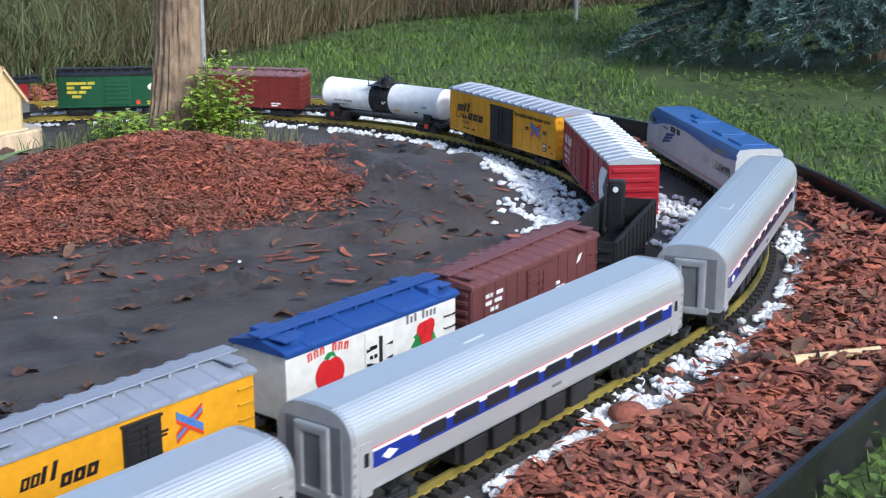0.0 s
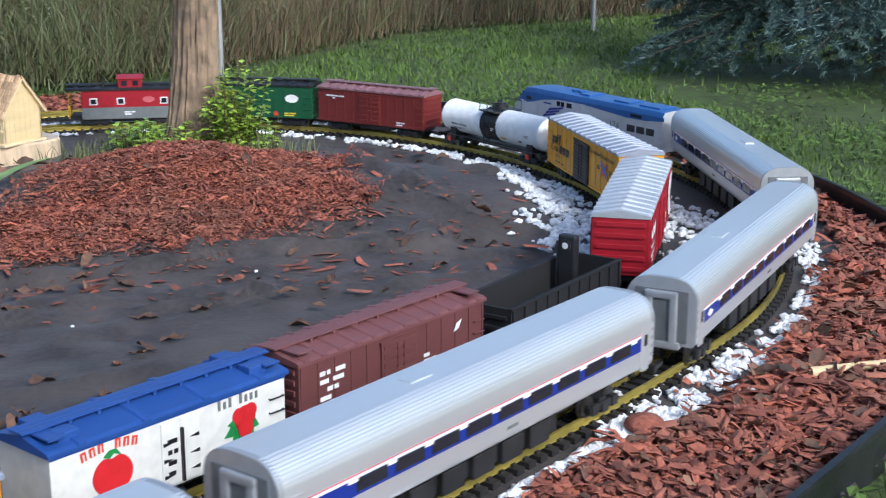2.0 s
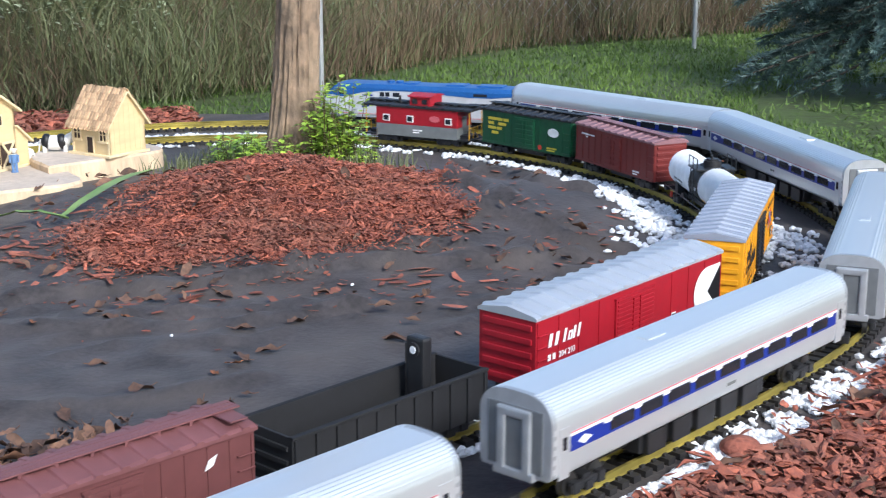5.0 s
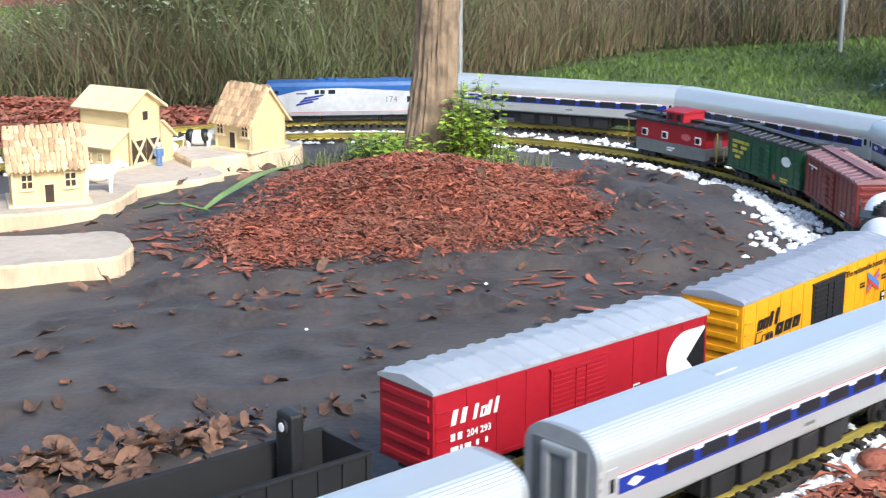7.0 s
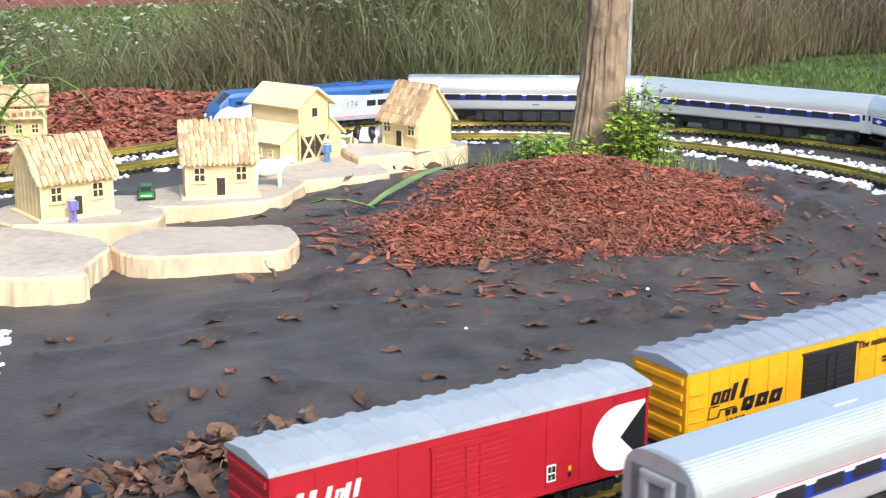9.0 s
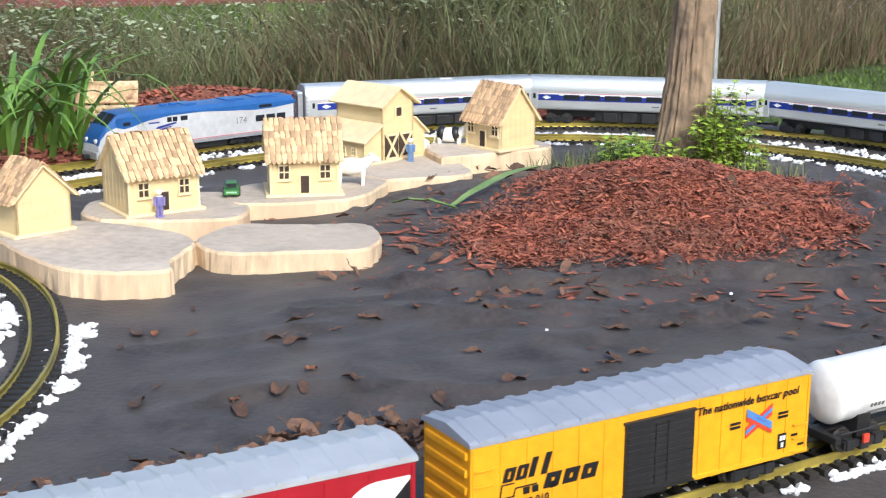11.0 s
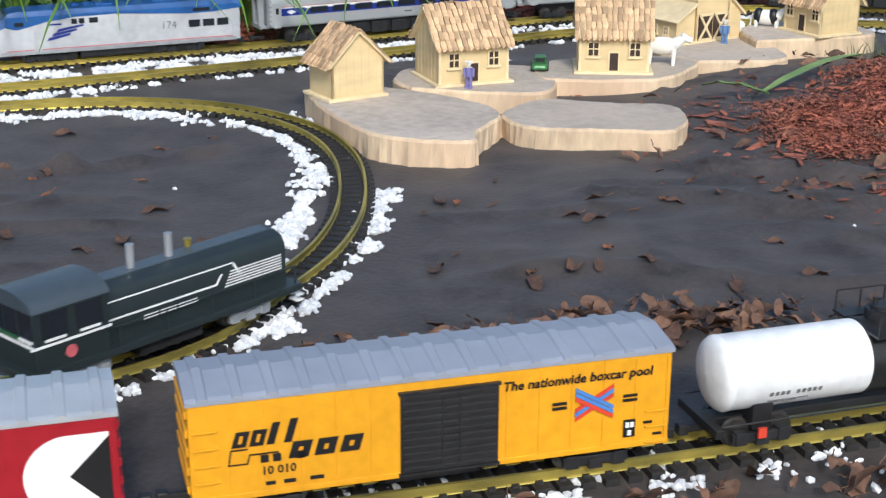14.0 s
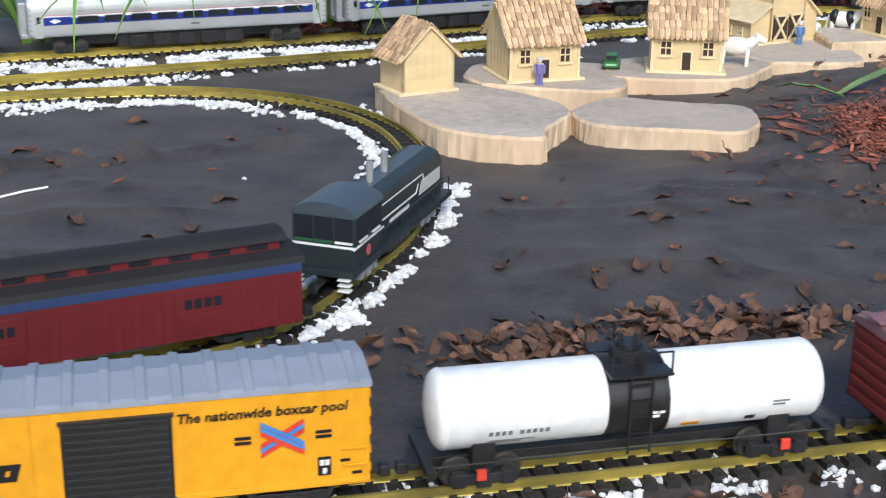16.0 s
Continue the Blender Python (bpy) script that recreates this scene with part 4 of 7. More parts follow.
def plain_boxcar(label, L, W, z1, body, roofm, deco, boards=False):
    car = root("boxcar", label, "model boxcar", "freight train")
    w = W / 2
    car_body("body", L, W, 0.028, z1, body, car, ribs=True, posts=12, end_ribs=6)
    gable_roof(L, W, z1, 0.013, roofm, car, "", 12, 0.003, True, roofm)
    underframe(car, L)
    for side in (-1, 1):
        side_door(car, -0.036, 0.036, 0.033, z1 - 0.008, w, body, side, 6)
        deco(car, side, L, w + 0.0016, z1)
        irons(car, L / 2 - 0.014, w, [0.036 + 0.018 * k for k in range(4)], body, side)
    trucks(car, L / 2 - 0.06)
    couplers(car, L / 2)
    return car


def deco_brown(car, side, L, w, z1):
    bars("small_writing", car, on_side(side, -L / 2 + 0.036, z1 - 0.022, w), [(0.010, 0.006, -0.004, 0.018), (0.016, -0.002, 0.020), (-0.010, 0.010, 0.008), (0.020,)], WHITE, 0.006, 0, 0, 1.9)
    bars("small_writing", car, on_side(side, 0.052, z1 - 0.050, w), [(0.012,), (0.014, 0.010)], WHITE, 0.005, 0, 0, 1.7)
    flat("emblem", [(0, 0), (0.012, 0.004), (0.018, 0.016), (0.006, 0.012)], WHITE, car, on_side(side, L / 2 - 0.072, z1 - 0.030, w))
    for x in (-0.10, -0.066, 0.03):
        flat("faded_plate", [(0, 0), (0.020, 0), (0.020, 0.014), (0, 0.014)], OXIDE_ROOF, car, on_side(side, x, 0.030, w))


def deco_maroon(car, side, L, w, z1):
    bars("small_writing", car, on_side(side, -L / 2 + 0.030, z1 - 0.020, w), [(0.04, 0.02), (-0.02, 0.008)], WHITE, 0.004)
    bars("small_writing", car, on_side(side, L / 2 - 0.09, 0.040, w), [(0.014, 0.012), (0.02,)], WHITE, 0.004)


def deco_green(car, side, L, w, z1):
    bars("small_writing", car, on_side(side, -L / 2 + 0.026, z1 - 0.024, w), [(0.056, 0.02), (0.022, -0.01, 0.03), (0.03, 0.02), (-0.01, 0.026)], CREAM_YELLOW, 0.008, 0, 0, 1.6)
    flat("oval_emblem", [(0.020 * math.cos(k * 0.314), 0.012 * math.sin(k * 0.314)) for k in range(20)], WHITE, car, on_side(side, L / 2 - 0.062, z1 - 0.034, w))
    flat("small_emblem", disc_pts(0, 0, 0.007, 12), LOGORED, car, on_side(side, 0.058, 0.040, w))
    bars("small_writing", car, on_side(side, L / 2 - 0.085, 0.040, w), [(0.014, 0.02), (0.03,)], CREAM_YELLOW, 0.004)


def gondola(label):
    L, W, z1 = 0.35, 0.094, 0.090
    car = root("gondola", label, "model gondola car", "freight train")
    w, h = W / 2, L / 2
    for side in (-1, 1):
        bm = B(-h, h, -0.0025, 0.0025, 0.022, z1, 0.0006)
        box(bm, -h, h, -0.005, 0.003, z1 - 0.004, z1, 0.0006)
        posts = []
        for k in range(11):
            x = -h + 0.006 + (L - 0.012) * k / 10
            posts.append(x)
        wall = part("side_wall", bm, MATT_BLACK, car, "", pose(0, -w, 0) if side < 0 else pose(0, w, 0, 0, 0, 180))
        for x in posts:
            part("side_post", B(x - 0.003, x + 0.003, -0.0055, -0.002, 0.024, z1 - 0.0045, 0.0006), MATT_BLACK, wall)
    for sx in (-1, 1):
        bm = B(-0.002, 0.002, -w, w, 0.022, z1 - 0.001, 0.0005)
        for z in (0.038, 0.056, 0.074):
            box(bm, 0.001, 0.005, -w * 0.9, w * 0.9, z - 0.003, z + 0.003, 0.0006)
        part("end_wall", bm, MATT_BLACK, car, "", pose(sx * (h - 0.002), 0, 0, 0, 0, 0 if sx > 0 else 180))
    part("floor_plate", B(-h + 0.002, h - 0.002, -w + 0.003, w - 0.003, 0.022, 0.026), MATT_BLACK, car)
    underframe(car, L)
    trucks(car, h - 0.06)
    couplers(car, h)
    return car


def spy_camera():
    """A small upright camera stick riding in the gondola."""
    cam_thing = root("stick_camera", "small black upright camera with a round lens in the gondola", "camera")
    part("case", B(-0.009, 0.009, -0.016, 0.016, 0.0, 0.112, 0.004), BLACK, cam_thing)
    bm = bmesh.new()
    cyl(bm, (-0.012, 0, 0.095), (0.012, 0, 0.095), 0.010, n=18)
    part("lens_barrel", bm, BLACK, cam_thing)
    bm = bmesh.new()
    cyl(bm, (-0.0126, 0, 0.095), (0.0126, 0, 0.095), 0.0055, n=18)
    part("lens", bm, WHITE, cam_thing, "pale glass lens")
    part("clip", B(-0.007, 0.007, 0.016, 0.020, 0.02, 0.10, 0.001), WHEEL, cam_thing, "bright metal clip")
    return cam_thing


def tank_car(label):
    L, r, zc = 0.436, 0.0425, 0.0785
    car = root("tank_car", label, "model tank car", "freight train")
    bm = bmesh.new()
    rings = []
    prof = [(-L / 2, 0.0), (-L / 2 + 0.002, 0.45), (-L / 2 + 0.005, 0.75), (-L / 2 + 0.008, 0.90), (-L / 2 + 0.011, 0.97), (-L / 2 + 0.014, 0.995), (-L / 2 + 0.0145, 1.012), (-L / 2 + 0.0165, 1.012), (-L / 2 + 0.017, 1.0), (-0.032, 1.0)]
    n = 32
    for sx in (1, -1):
        last = None
        for x, k in prof:
            ring = [bm.verts.new((sx * x, r * max(k, 0.02) * math.cos(a), zc + r * max(k, 0.02) * math.sin(a))) for a in [i * 2 * math.pi / n for i in range(n)]]
            if last:
                for i in range(n):
                    bm.faces.new((last[i], last[(i + 1) % n], ring[(i + 1) % n], ring[i]))
            last = ring
    bmesh.ops.recalc_face_normals(bm, faces=bm.faces)
    smooth(part("tank", bm, TANKWHITE, car, "glossy white tank barrel"), 60)
    bm = bmesh.new()
    cyl(bm, (-0.0335, 0, zc), (0.0335, 0, zc), r + 0.0008, n=32)
    smooth(part("band", bm, BLACK, car, "black centre band"), 40)
    for x in (-0.031, 0.031):
        bm = bmesh.new()
        cyl(bm, (x - 0.002, 0, zc), (x + 0.002, 0, zc), r + 0.002, n=32)
        smooth(part("hoop", bm, BLACK, car), 40)
    bm = bmesh.new()
    cyl(bm, (0, 0, zc + r - 0.004), (0, 0, zc + r + 0.012), 0.020, n=20)
    cyl(bm, (0, 0, zc + r + 0.012), (0, 0, zc + r + 0.016), 0.014, n=20)
    for x, y in ((0.008, 0), (-0.008, 0.004)):
        cyl(bm, (x, y, zc + r + 0.014), (x, y, zc + r + 0.024), 0.003, n=8)
    part("dome", bm, BLACK, car)
    for sy in (-1, 1):
        top = zc + r * 0.86
        bm = B(-0.034, 0.034, sy * 0.034 - 0.012, sy * 0.034 + 0.012, top, top + 0.003)
        for x in (-0.032, 0.0, 0.032):
            cyl(bm, (x, sy * 0.044, top), (x, sy * 0.044, top + 0.026), 0.0012, n=6)
        cyl(bm, (-0.032, sy * 0.044, top + 0.026), (0.032, sy * 0.044, top + 0.026), 0.0012, n=6)
        part("platform", bm, BLACK, car)
        bm = bmesh.new()
        for k in range(5):
            box(bm, -0.012, 0.012, sy * 0.0455 - 0.001, sy * 0.0455 + 0.001, 0.034 + k * 0.018, 0.036 + k * 0.018)
        for x in (-0.012, 0.012):
            box(bm, x - 0.001, x + 0.001, sy * 0.0455 - 0.001, sy * 0.0455 + 0.001, 0.03, zc + r * 0.9)
        part("ladder", bm, BLACK, car)
    bm = B(-L / 2 - 0.006, L / 2 + 0.006, -0.012, 0.012, 0.020, 0.030, 0.001)
    for sx in (-1, 1):
        box(bm, sx * (L / 2 - 0.055) - 0.012, sx * (L / 2 - 0.055) + 0.012, -0.034, 0.034, 0.022, 0.052, 0.001)
        box(bm, sx * (L / 2 + 0.002) - 0.005, sx * (L / 2 + 0.002) + 0.005, -0.046, 0.046, 0.022, 0.032, 0.001)
    part("frame", bm, BLACK, car)
    for sy in (-1, 1):
        bm = bmesh.new()
        cyl(bm, (-L / 2, sy * 0.046, 0.036), (L / 2, sy * 0.046, 0.036), 0.0012, n=6)
        part("handrail", bm, WHEEL, car)
        for x in (-L / 2 + 0.05, L / 2 - 0.05):
            part("reflector", B(x - 0.005, x + 0.005, sy * 0.044 - 0.002, sy * 0.044 + 0.002, 0.016, 0.028, 0.0006), LOGORED, car, "small red reflector plate")
    def on_barrel(side, x, drop):
        """A frame on the barrel, drop degrees below its waist."""
        d = radians(drop)
        return on_side(side, x, zc - (r + 0.0003) * math.sin(d), (r + 0.0003) * math.cos(d)) @ pose(0, 0, 0, drop, 0, 0)
    for side in (-1, 1):
        bars("small_writing", car, on_barrel(side, -0.160, 22), [(0.004, 0.004, 0.004, 0.004, -0.003, 0.004, 0.004, 0.004, 0.004, 0.004)], CABOOSE_GREY, 0.0055)
        bars("small_writing", car, on_barrel(side, -0.160, 34), [(0.05,), (0.036,)], CABOOSE_GREY, 0.0012, 0, 0, 2.2)
        bars("small_writing", car, on_barrel(side, 0.150, 8), [(0.008, 0.010), (0.014,)], CABOOSE_GREY, 0.0018, 0, 0, 2.2)
        flat("yellow_plate", [(0, 0), (0.020, 0), (0.020, 0.006), (0, 0.006)], YELLOW, car, on_barrel(side, 0.050, 40))
        flat("black_plate", [(0, 0), (0.011, 0), (0.011, 0.006), (0, 0.006)], INK, car, on_barrel(side, 0.122, 38))
        bars("small_writing", car, on_barrel(side, 0.014, 8) @ pose(0, 0, 0.0012), [(0.006, 0.006), (0.008,)], WHITE, 0.0028, 0, 0, 1.6)
    trucks(car, L / 2 - 0.055)
    couplers(car, L / 2)
    return car


def caboose(label):
    L, W, z1 = 0.345, 0.092, 0.106
    car = root("caboose", label, "model caboose", "freight train")
    w, h = W / 2, L / 2
    bh = h - 0.040
    bm = B(-bh, bh, -w, w, 0.022, 0.056, 0.001)
    part("lower_body", bm, CABOOSE_GREY, car, "grey lower body")
    part("upper_body", B(-bh, bh, -w, w, 0.056, z1, 0.001), RED, car, "red upper body")
    for side in (-1, 1):
        for x in (-0.098, -0.02, 0.104):
            m = pose(0, -w, 0) if side < 0 else pose(0, w, 0, 0, 0, 180)
            fr = B(x - 0.011, x + 0.011, -0.002, 0, 0.064, 0.084, 0.0005)
            wf = part("window", fr, WHITE, car, "white window frame", m)
            part("pane", B(x - 0.008, x + 0.008, -0.0026, -0.001, 0.067, 0.081), GLASS, wf)
        flat("oval_emblem", [(0.017 * math.cos(k * 0.314), 0.009 * math.sin(k * 0.314)) for k in range(20)], PINKLINE, car, on_side(side, 0.060, 0.078, w + 0.0006))
        bars("small_writing", car, on_side(side, -0.01, 0.040, w + 0.0004), [(0.016, 0.012), (0.02,)], WHITE, 0.004)
    gable_roof(L, W, z1, 0.009, BLACK, car, "", 6, 0.004, True, BLACK)
    cx = -0.008
    bm = B(cx - 0.033, cx + 0.033, -w * 0.84, w * 0.84, z1 + 0.002, z1 + 0.032, 0.001)
    cup = part("cupola", bm, RED, car)
    for side in (-1, 1):
        for x in (-0.016, 0.016):
            part("cupola_window", B(cx * (1 if side < 0 else -1) + x - 0.008, cx * (1 if side < 0 else -1) + x + 0.008, -0.002, 0, z1 + 0.012, z1 + 0.026), GLASS, cup, "", pose(0, -w * 0.84, 0) if side < 0 else pose(0, w * 0.84, 0, 0, 0, 180))
    bm = bmesh.new()
    prism(bm, [(-w * 0.95, z1 + 0.032), (w * 0.95, z1 + 0.032), (w * 0.9, z1 + 0.035), (0, z1 + 0.041), (-w * 0.9, z1 + 0.035)], cx - 0.038, cx + 0.038)
    part("cupola_roof", bm, RED, cup)
    for sx in (-1, 1):
        part("platform", B(sx * (h - 0.021) - 0.021, sx * (h - 0.021) + 0.021, -w, w, 0.020, 0.025, 0.001), BLACK, car)
        bm = bmesh.new()
        for y in (-w * 0.9, -w * 0.3, w * 0.3, w * 0.9):
            cyl(bm, (sx * (h - 0.004), y, 0.024), (sx * (h - 0.004), y, 0.060 if abs(y) < w * 0.5 else z1), 0.0014, n=6)
        cyl(bm, (sx * (h - 0.004), -w * 0.9, 0.058), (sx * (h - 0.004), w * 0.9, 0.058), 0.0014, n=6)
        part("railing", bm, DULL_YELLOW, car, "yellow end railing")
        part("end_door", B(sx * bh - 0.001, sx * bh + 0.001, -0.014, 0.014, 0.026, 0.086), CABOOSE_GREY, car)
    bm = bmesh.new()
    cyl(bm, (0.07, 0.014, z1), (0.07, 0.014, z1 + 0.03), 0.004, n=10)
    part("stove_pipe", bm, BLACK, car)
    underframe(car, L)
    trucks(car, h - 0.075)
    couplers(car, h)
    return car


def hull_ring(w, z0, z1, zs, flutes=True):
    """Half of the tube-like cross-section of a passenger coach, mirrored; fine flutes run along it."""
    half = [(0.0, z0), (w * 0.90, z0), (w * 0.97, z0 + 0.004)]
    n = 10
    for k in range(n + 1):
        z = z0 + 0.006 + (zs - z0 - 0.006) * k / n
        bulge = w * (0.975 + 0.025 * math.sin(math.pi * (z - z0) / (z1 - z0)))
        half.append((bulge + (0.0008 if flutes and k % 2 else 0), z))
    m = 26
    for k in range(1, m + 1):
        a = math.pi / 2 * k / m
        y = w * 0.995 * math.cos(a) ** 0.62 if k < m else 0.0
        half.append((y, zs + (z1 - zs) * math.sin(a) ** 0.95 + (0.0011 if flutes and k % 2 and k < m - 3 else 0)))
    return half + [(-y, z) for y, z in half[-2:0:-1]]


def coach(label):
    L, W, z0, z1, zs = 0.748, 0.108, 0.047, 0.149, 0.114
    car = root("passenger_coach", label, "model coach", "passenger train")
    h, w = L / 2, W / 2
    bm = bmesh.new()
    prism(bm, hull_ring(w, z0, z1, zs), -h + 0.003, h - 0.003)
    smooth(part("body", bm, SILVER, car, "fluted silver coach body"), 20)
    for sx in (-1, 1):
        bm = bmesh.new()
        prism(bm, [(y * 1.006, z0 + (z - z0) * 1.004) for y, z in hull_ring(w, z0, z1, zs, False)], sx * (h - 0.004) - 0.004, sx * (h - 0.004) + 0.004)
        # The cap takes the darker silver, which shades the coach end.
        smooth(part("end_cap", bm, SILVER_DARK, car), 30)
        # No recess is modelled; the plate's dark colour gives its shade.
        part("vestibule_wall", B(sx * h - 0.0015, sx * h + 0.0015, -0.041, 0.041, 0.052, 0.131, 0.001), VESTIBULE, car, "flush end plate, dark grey for the shade of a recess")
        bm = bmesh.new()
        for y in (-0.019, 0.019):
            box(bm, sx * h - 0.006, sx * h + 0.017, y - 0.006, y + 0.006, 0.048, 0.125, 0.003)
        box(bm, sx * h - 0.006, sx * h + 0.018, -0.025, 0.025, 0.117, 0.129, 0.003)
        box(bm, sx * h - 0.006, sx * h + 0.016, -0.030, 0.030, 0.042, 0.053, 0.002)
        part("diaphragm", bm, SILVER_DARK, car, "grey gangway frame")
        part("end_door", B(sx * (h + 0.002) - 0.001, sx * (h + 0.002) + 0.001, -0.012, 0.012, 0.054, 0.115), VESTIBULE, car)
    bm = B(-0.16, 0.16, -0.034, 0.034, 0.012, 0.049, 0.002)
    box(bm, -h + 0.06, h - 0.06, -0.016, 0.016, 0.020, 0.049, 0.002)
    for x in (-0.13, -0.07, -0.01, 0.05, 0.11):
        box(bm, x - 0.022, x + 0.022, -0.042, 0.042, 0.010, 0.040, 0.002)
    part("underframe", bm, BLACK, car)
    for side in (-1, 1):
        m = pose(0, -w - 0.0002, 0) if side < 0 else pose(0, w + 0.0002, 0, 0, 0, 180)
        part("blue_stripe", B(-h + 0.036, h - 0.036, -0.0006, 0.002, 0.0765, 0.0955), NAVY, car, "wide blue stripe", m)
        part("white_line", B(-h + 0.036, h - 0.036, -0.0009, 0.002, 0.0963, 0.0985), WHITE, car, "", m)
        part("red_line", B(-h + 0.036, h - 0.036, -0.0006, 0.002, 0.0995, 0.1007), PINKLINE, car, "thin red stripe", m)
        for k in range(9):
            mm = m @ pose(-0.232 + 0.0645 * k, 0, 0)
            if "coach_window" not in PROTO:
                PROTO["coach_window"] = part("window", B(-0.0255, 0.0255, -0.0014, 0.002, 0.0800, 0.0950, 0.0005), GLASS, car, "dark tinted window", mm)
            else:
                share("window", PROTO["coach_window"], car, mm)
        for k in range(10):
            mm = m @ pose(-0.264 + 0.0645 * k, 0, 0)
            if "clip" not in PROTO:
                PROTO["clip"] = part("bracket", B(-0.0075, 0.0075, -0.0024, 0.002, 0.0930, 0.0985, 0.0005), WHITE, car, "white moulded bracket", mm)
            else:
                share("bracket", PROTO["clip"], car, mm)
        for x in (-h + 0.024, h - 0.024):
            part("door", B(x - 0.010, x + 0.010, -0.0008, 0.002, 0.046, 0.110, 0.0004), SILVER, car, "", m)
            part("door_window", B(x - 0.004, x + 0.004, -0.0014, 0.002, 0.082, 0.098, 0.0004), GLASS, car, "", m)
        flat("arrow_mark", [(-0.012, 0), (0.0, -0.006), (0.016, 0.0), (0.0, 0.006)], WHITE, car, on_side(side, -h + 0.062, 0.086, w + 0.0012))
        bars("small_writing", car, on_side(side, 0.02, 0.062, w + 0.0004), [(0.022,)], CABOOSE_GREY, 0.004)
    part("roof_hatch", B(-0.11, -0.07, -0.010, 0.010, z1 - 0.002, z1 + 0.002, 0.001), SILVER, car)
    trucks(car, h - 0.10)
    couplers(car, h + 0.004)
    return car


BLUE_LOCO = paint("loco_blue", (0.02, 0.10, 0.32), 0.35)
LOCO_GREY = paint("loco_silver", (0.47, 0.485, 0.51), 0.33)


def diesel(label):
    """A streamlined passenger diesel; +x is its nose."""
    L, W = 0.634, 0.106
    car = root("diesel_locomotive", label, "model locomotive", "passenger train")
    h, w = L / 2, W / 2

    def section(bm, spec, mi_top, mi_side):
        rings = []
        for x, ww, zt, zsh in spec:
            r = [(x, -ww, 0.028), (x, -ww, zsh), (x, -ww * 0.86, zt - 0.002), (x, -ww * 0.5, zt), (x, ww * 0.5, zt), (x, ww * 0.86, zt - 0.002), (x, ww, zsh), (x, ww, 0.028)]
            rings.append([bm.verts.new(p) for p in r])
        for a, b in zip(rings, rings[1:]):
            for i in range(8):
                f = bm.faces.new((a[i], a[(i + 1) % 8], b[(i + 1) % 8], b[i]))
                f.material_index = mi_top if 1 <= i <= 5 else mi_side
        bm.faces.new(rings[0][::-1]).material_index = mi_side
        bm.faces.new(rings[-1]).material_index = mi_side
        bmesh.ops.recalc_face_normals(bm, faces=bm.faces)
    bm = bmesh.new()
    section(bm, [(-h, w, 0.132, 0.118), (h - 0.155, w, 0.132, 0.112), (h - 0.085, w, 0.132, 0.106), (h - 0.060, w * 0.99, 0.129, 0.098), (h - 0.024, w * 0.94, 0.096, 0.084), (h - 0.006, w * 0.88, 0.072, 0.064), (h, w * 0.82, 0.050, 0.046)], 0, 1)
    body = part("body", bm, [BLUE_LOCO, LOCO_GREY], car, "silver body with a blue roof band")
    smooth(body, 25)
    for side in (-1, 1):
        m = pose(0, -w, 0) if side < 0 else pose(0, w, 0, 0, 0, 180)
        f = 1 if side < 0 else -1
        part("red_line", B(-h, h - 0.05, -0.0006, 0.002, 0.036, 0.038), PINKLINE, car, "", pose(0, -w, 0) if side < 0 else pose(0, w - 0.0014, 0))
        part("side_skirt", B(-h + 0.01, h - 0.03, -0.0005, 0.002, 0.026, 0.035), SILVER_DARK, car, "", pose(0, -w, 0) if side < 0 else pose(0, w - 0.0015, 0))
        for dx, e in ((0.215, 0.007), (0.233, 0.007), (0.262, 0.011)):
            x = f * (h - dx)
            part("side_window", B(x - e, x + e, -0.001, 0.002, 0.094, 0.107, 0.0005), GLASS, car, "", m)
        for dx in (0.045, 0.082, 0.119):
            part("radiator_grille", B(f * (-h + dx) - 0.015, f * (-h + dx) + 0.015, -0.001, 0.002, 0.066, 0.084, 0.0005), GLASS, car, "dark radiator grille", m)
        wave = [(0.052, 0.1185), (0.052, 0.094), (0.075, 0.088), (0.10, 0.092), (0.15, 0.104), (0.22, 0.1115), (0.32, 0.1125), (0.42, 0.106), (0.50, 0.101), (0.57, 0.102), (0.64, 0.109), (0.64, 0.1185)]
        flat("blue_band", [(-h + d, z) for d, z in wave] if side > 0 else [(h - d, z) for d, z in wave][::-1], BLUE_LOCO, car, on_side(side, 0, 0, w + 0.0003))
        part("roof_grille", B(f * (-h + 0.10) - 0.022, f * (-h + 0.10) + 0.022, -0.001, 0.002, 0.105, 0.114, 0.0005), GLASS, car, "", m)
        lettering("number", "174", 0.027, CABOOSE_GREY, car, on_side(side, -h + 0.15 if side < 0 else h - 0.205, 0.066, w + 0.0008))
        lx = (h - 0.21) if side < 0 else (-h + 0.17)
        for k in range(3):
            q = [(0.0 - k * 0.012, -k * 0.010), (0.066 - k * 0.016, 0.012 - k * 0.010), (0.066 - k * 0.016, 0.017 - k * 0.010), (0.006 - k * 0.012, 0.008 - k * 0.010)]
            if side < 0:
                q = [(-x, y) for x, y in q][::-1]
            flat("swoosh_mark", q, NAVY, car, on_side(side, lx, 0.076, w + 0.0004))
        bars("small_writing", car, on_side(side, lx - 0.02, 0.094, w + 0.0004), [(0.034,)], NAVY, 0.004)
        for x in (h - 0.125, -h + 0.012):
            part("cab_door", B(f * x - 0.009, f * x + 0.009, -0.0008, 0.002, 0.036, 0.096, 0.0004), LOCO_GREY, car, "", m)
        part("door_window", B(f * (h - 0.083) - 0.011, f * (h - 0.083) + 0.011, -0.0014, 0.002, 0.096, 0.106, 0.0004), GLASS, car, "", m)
    bm = bmesh.new()
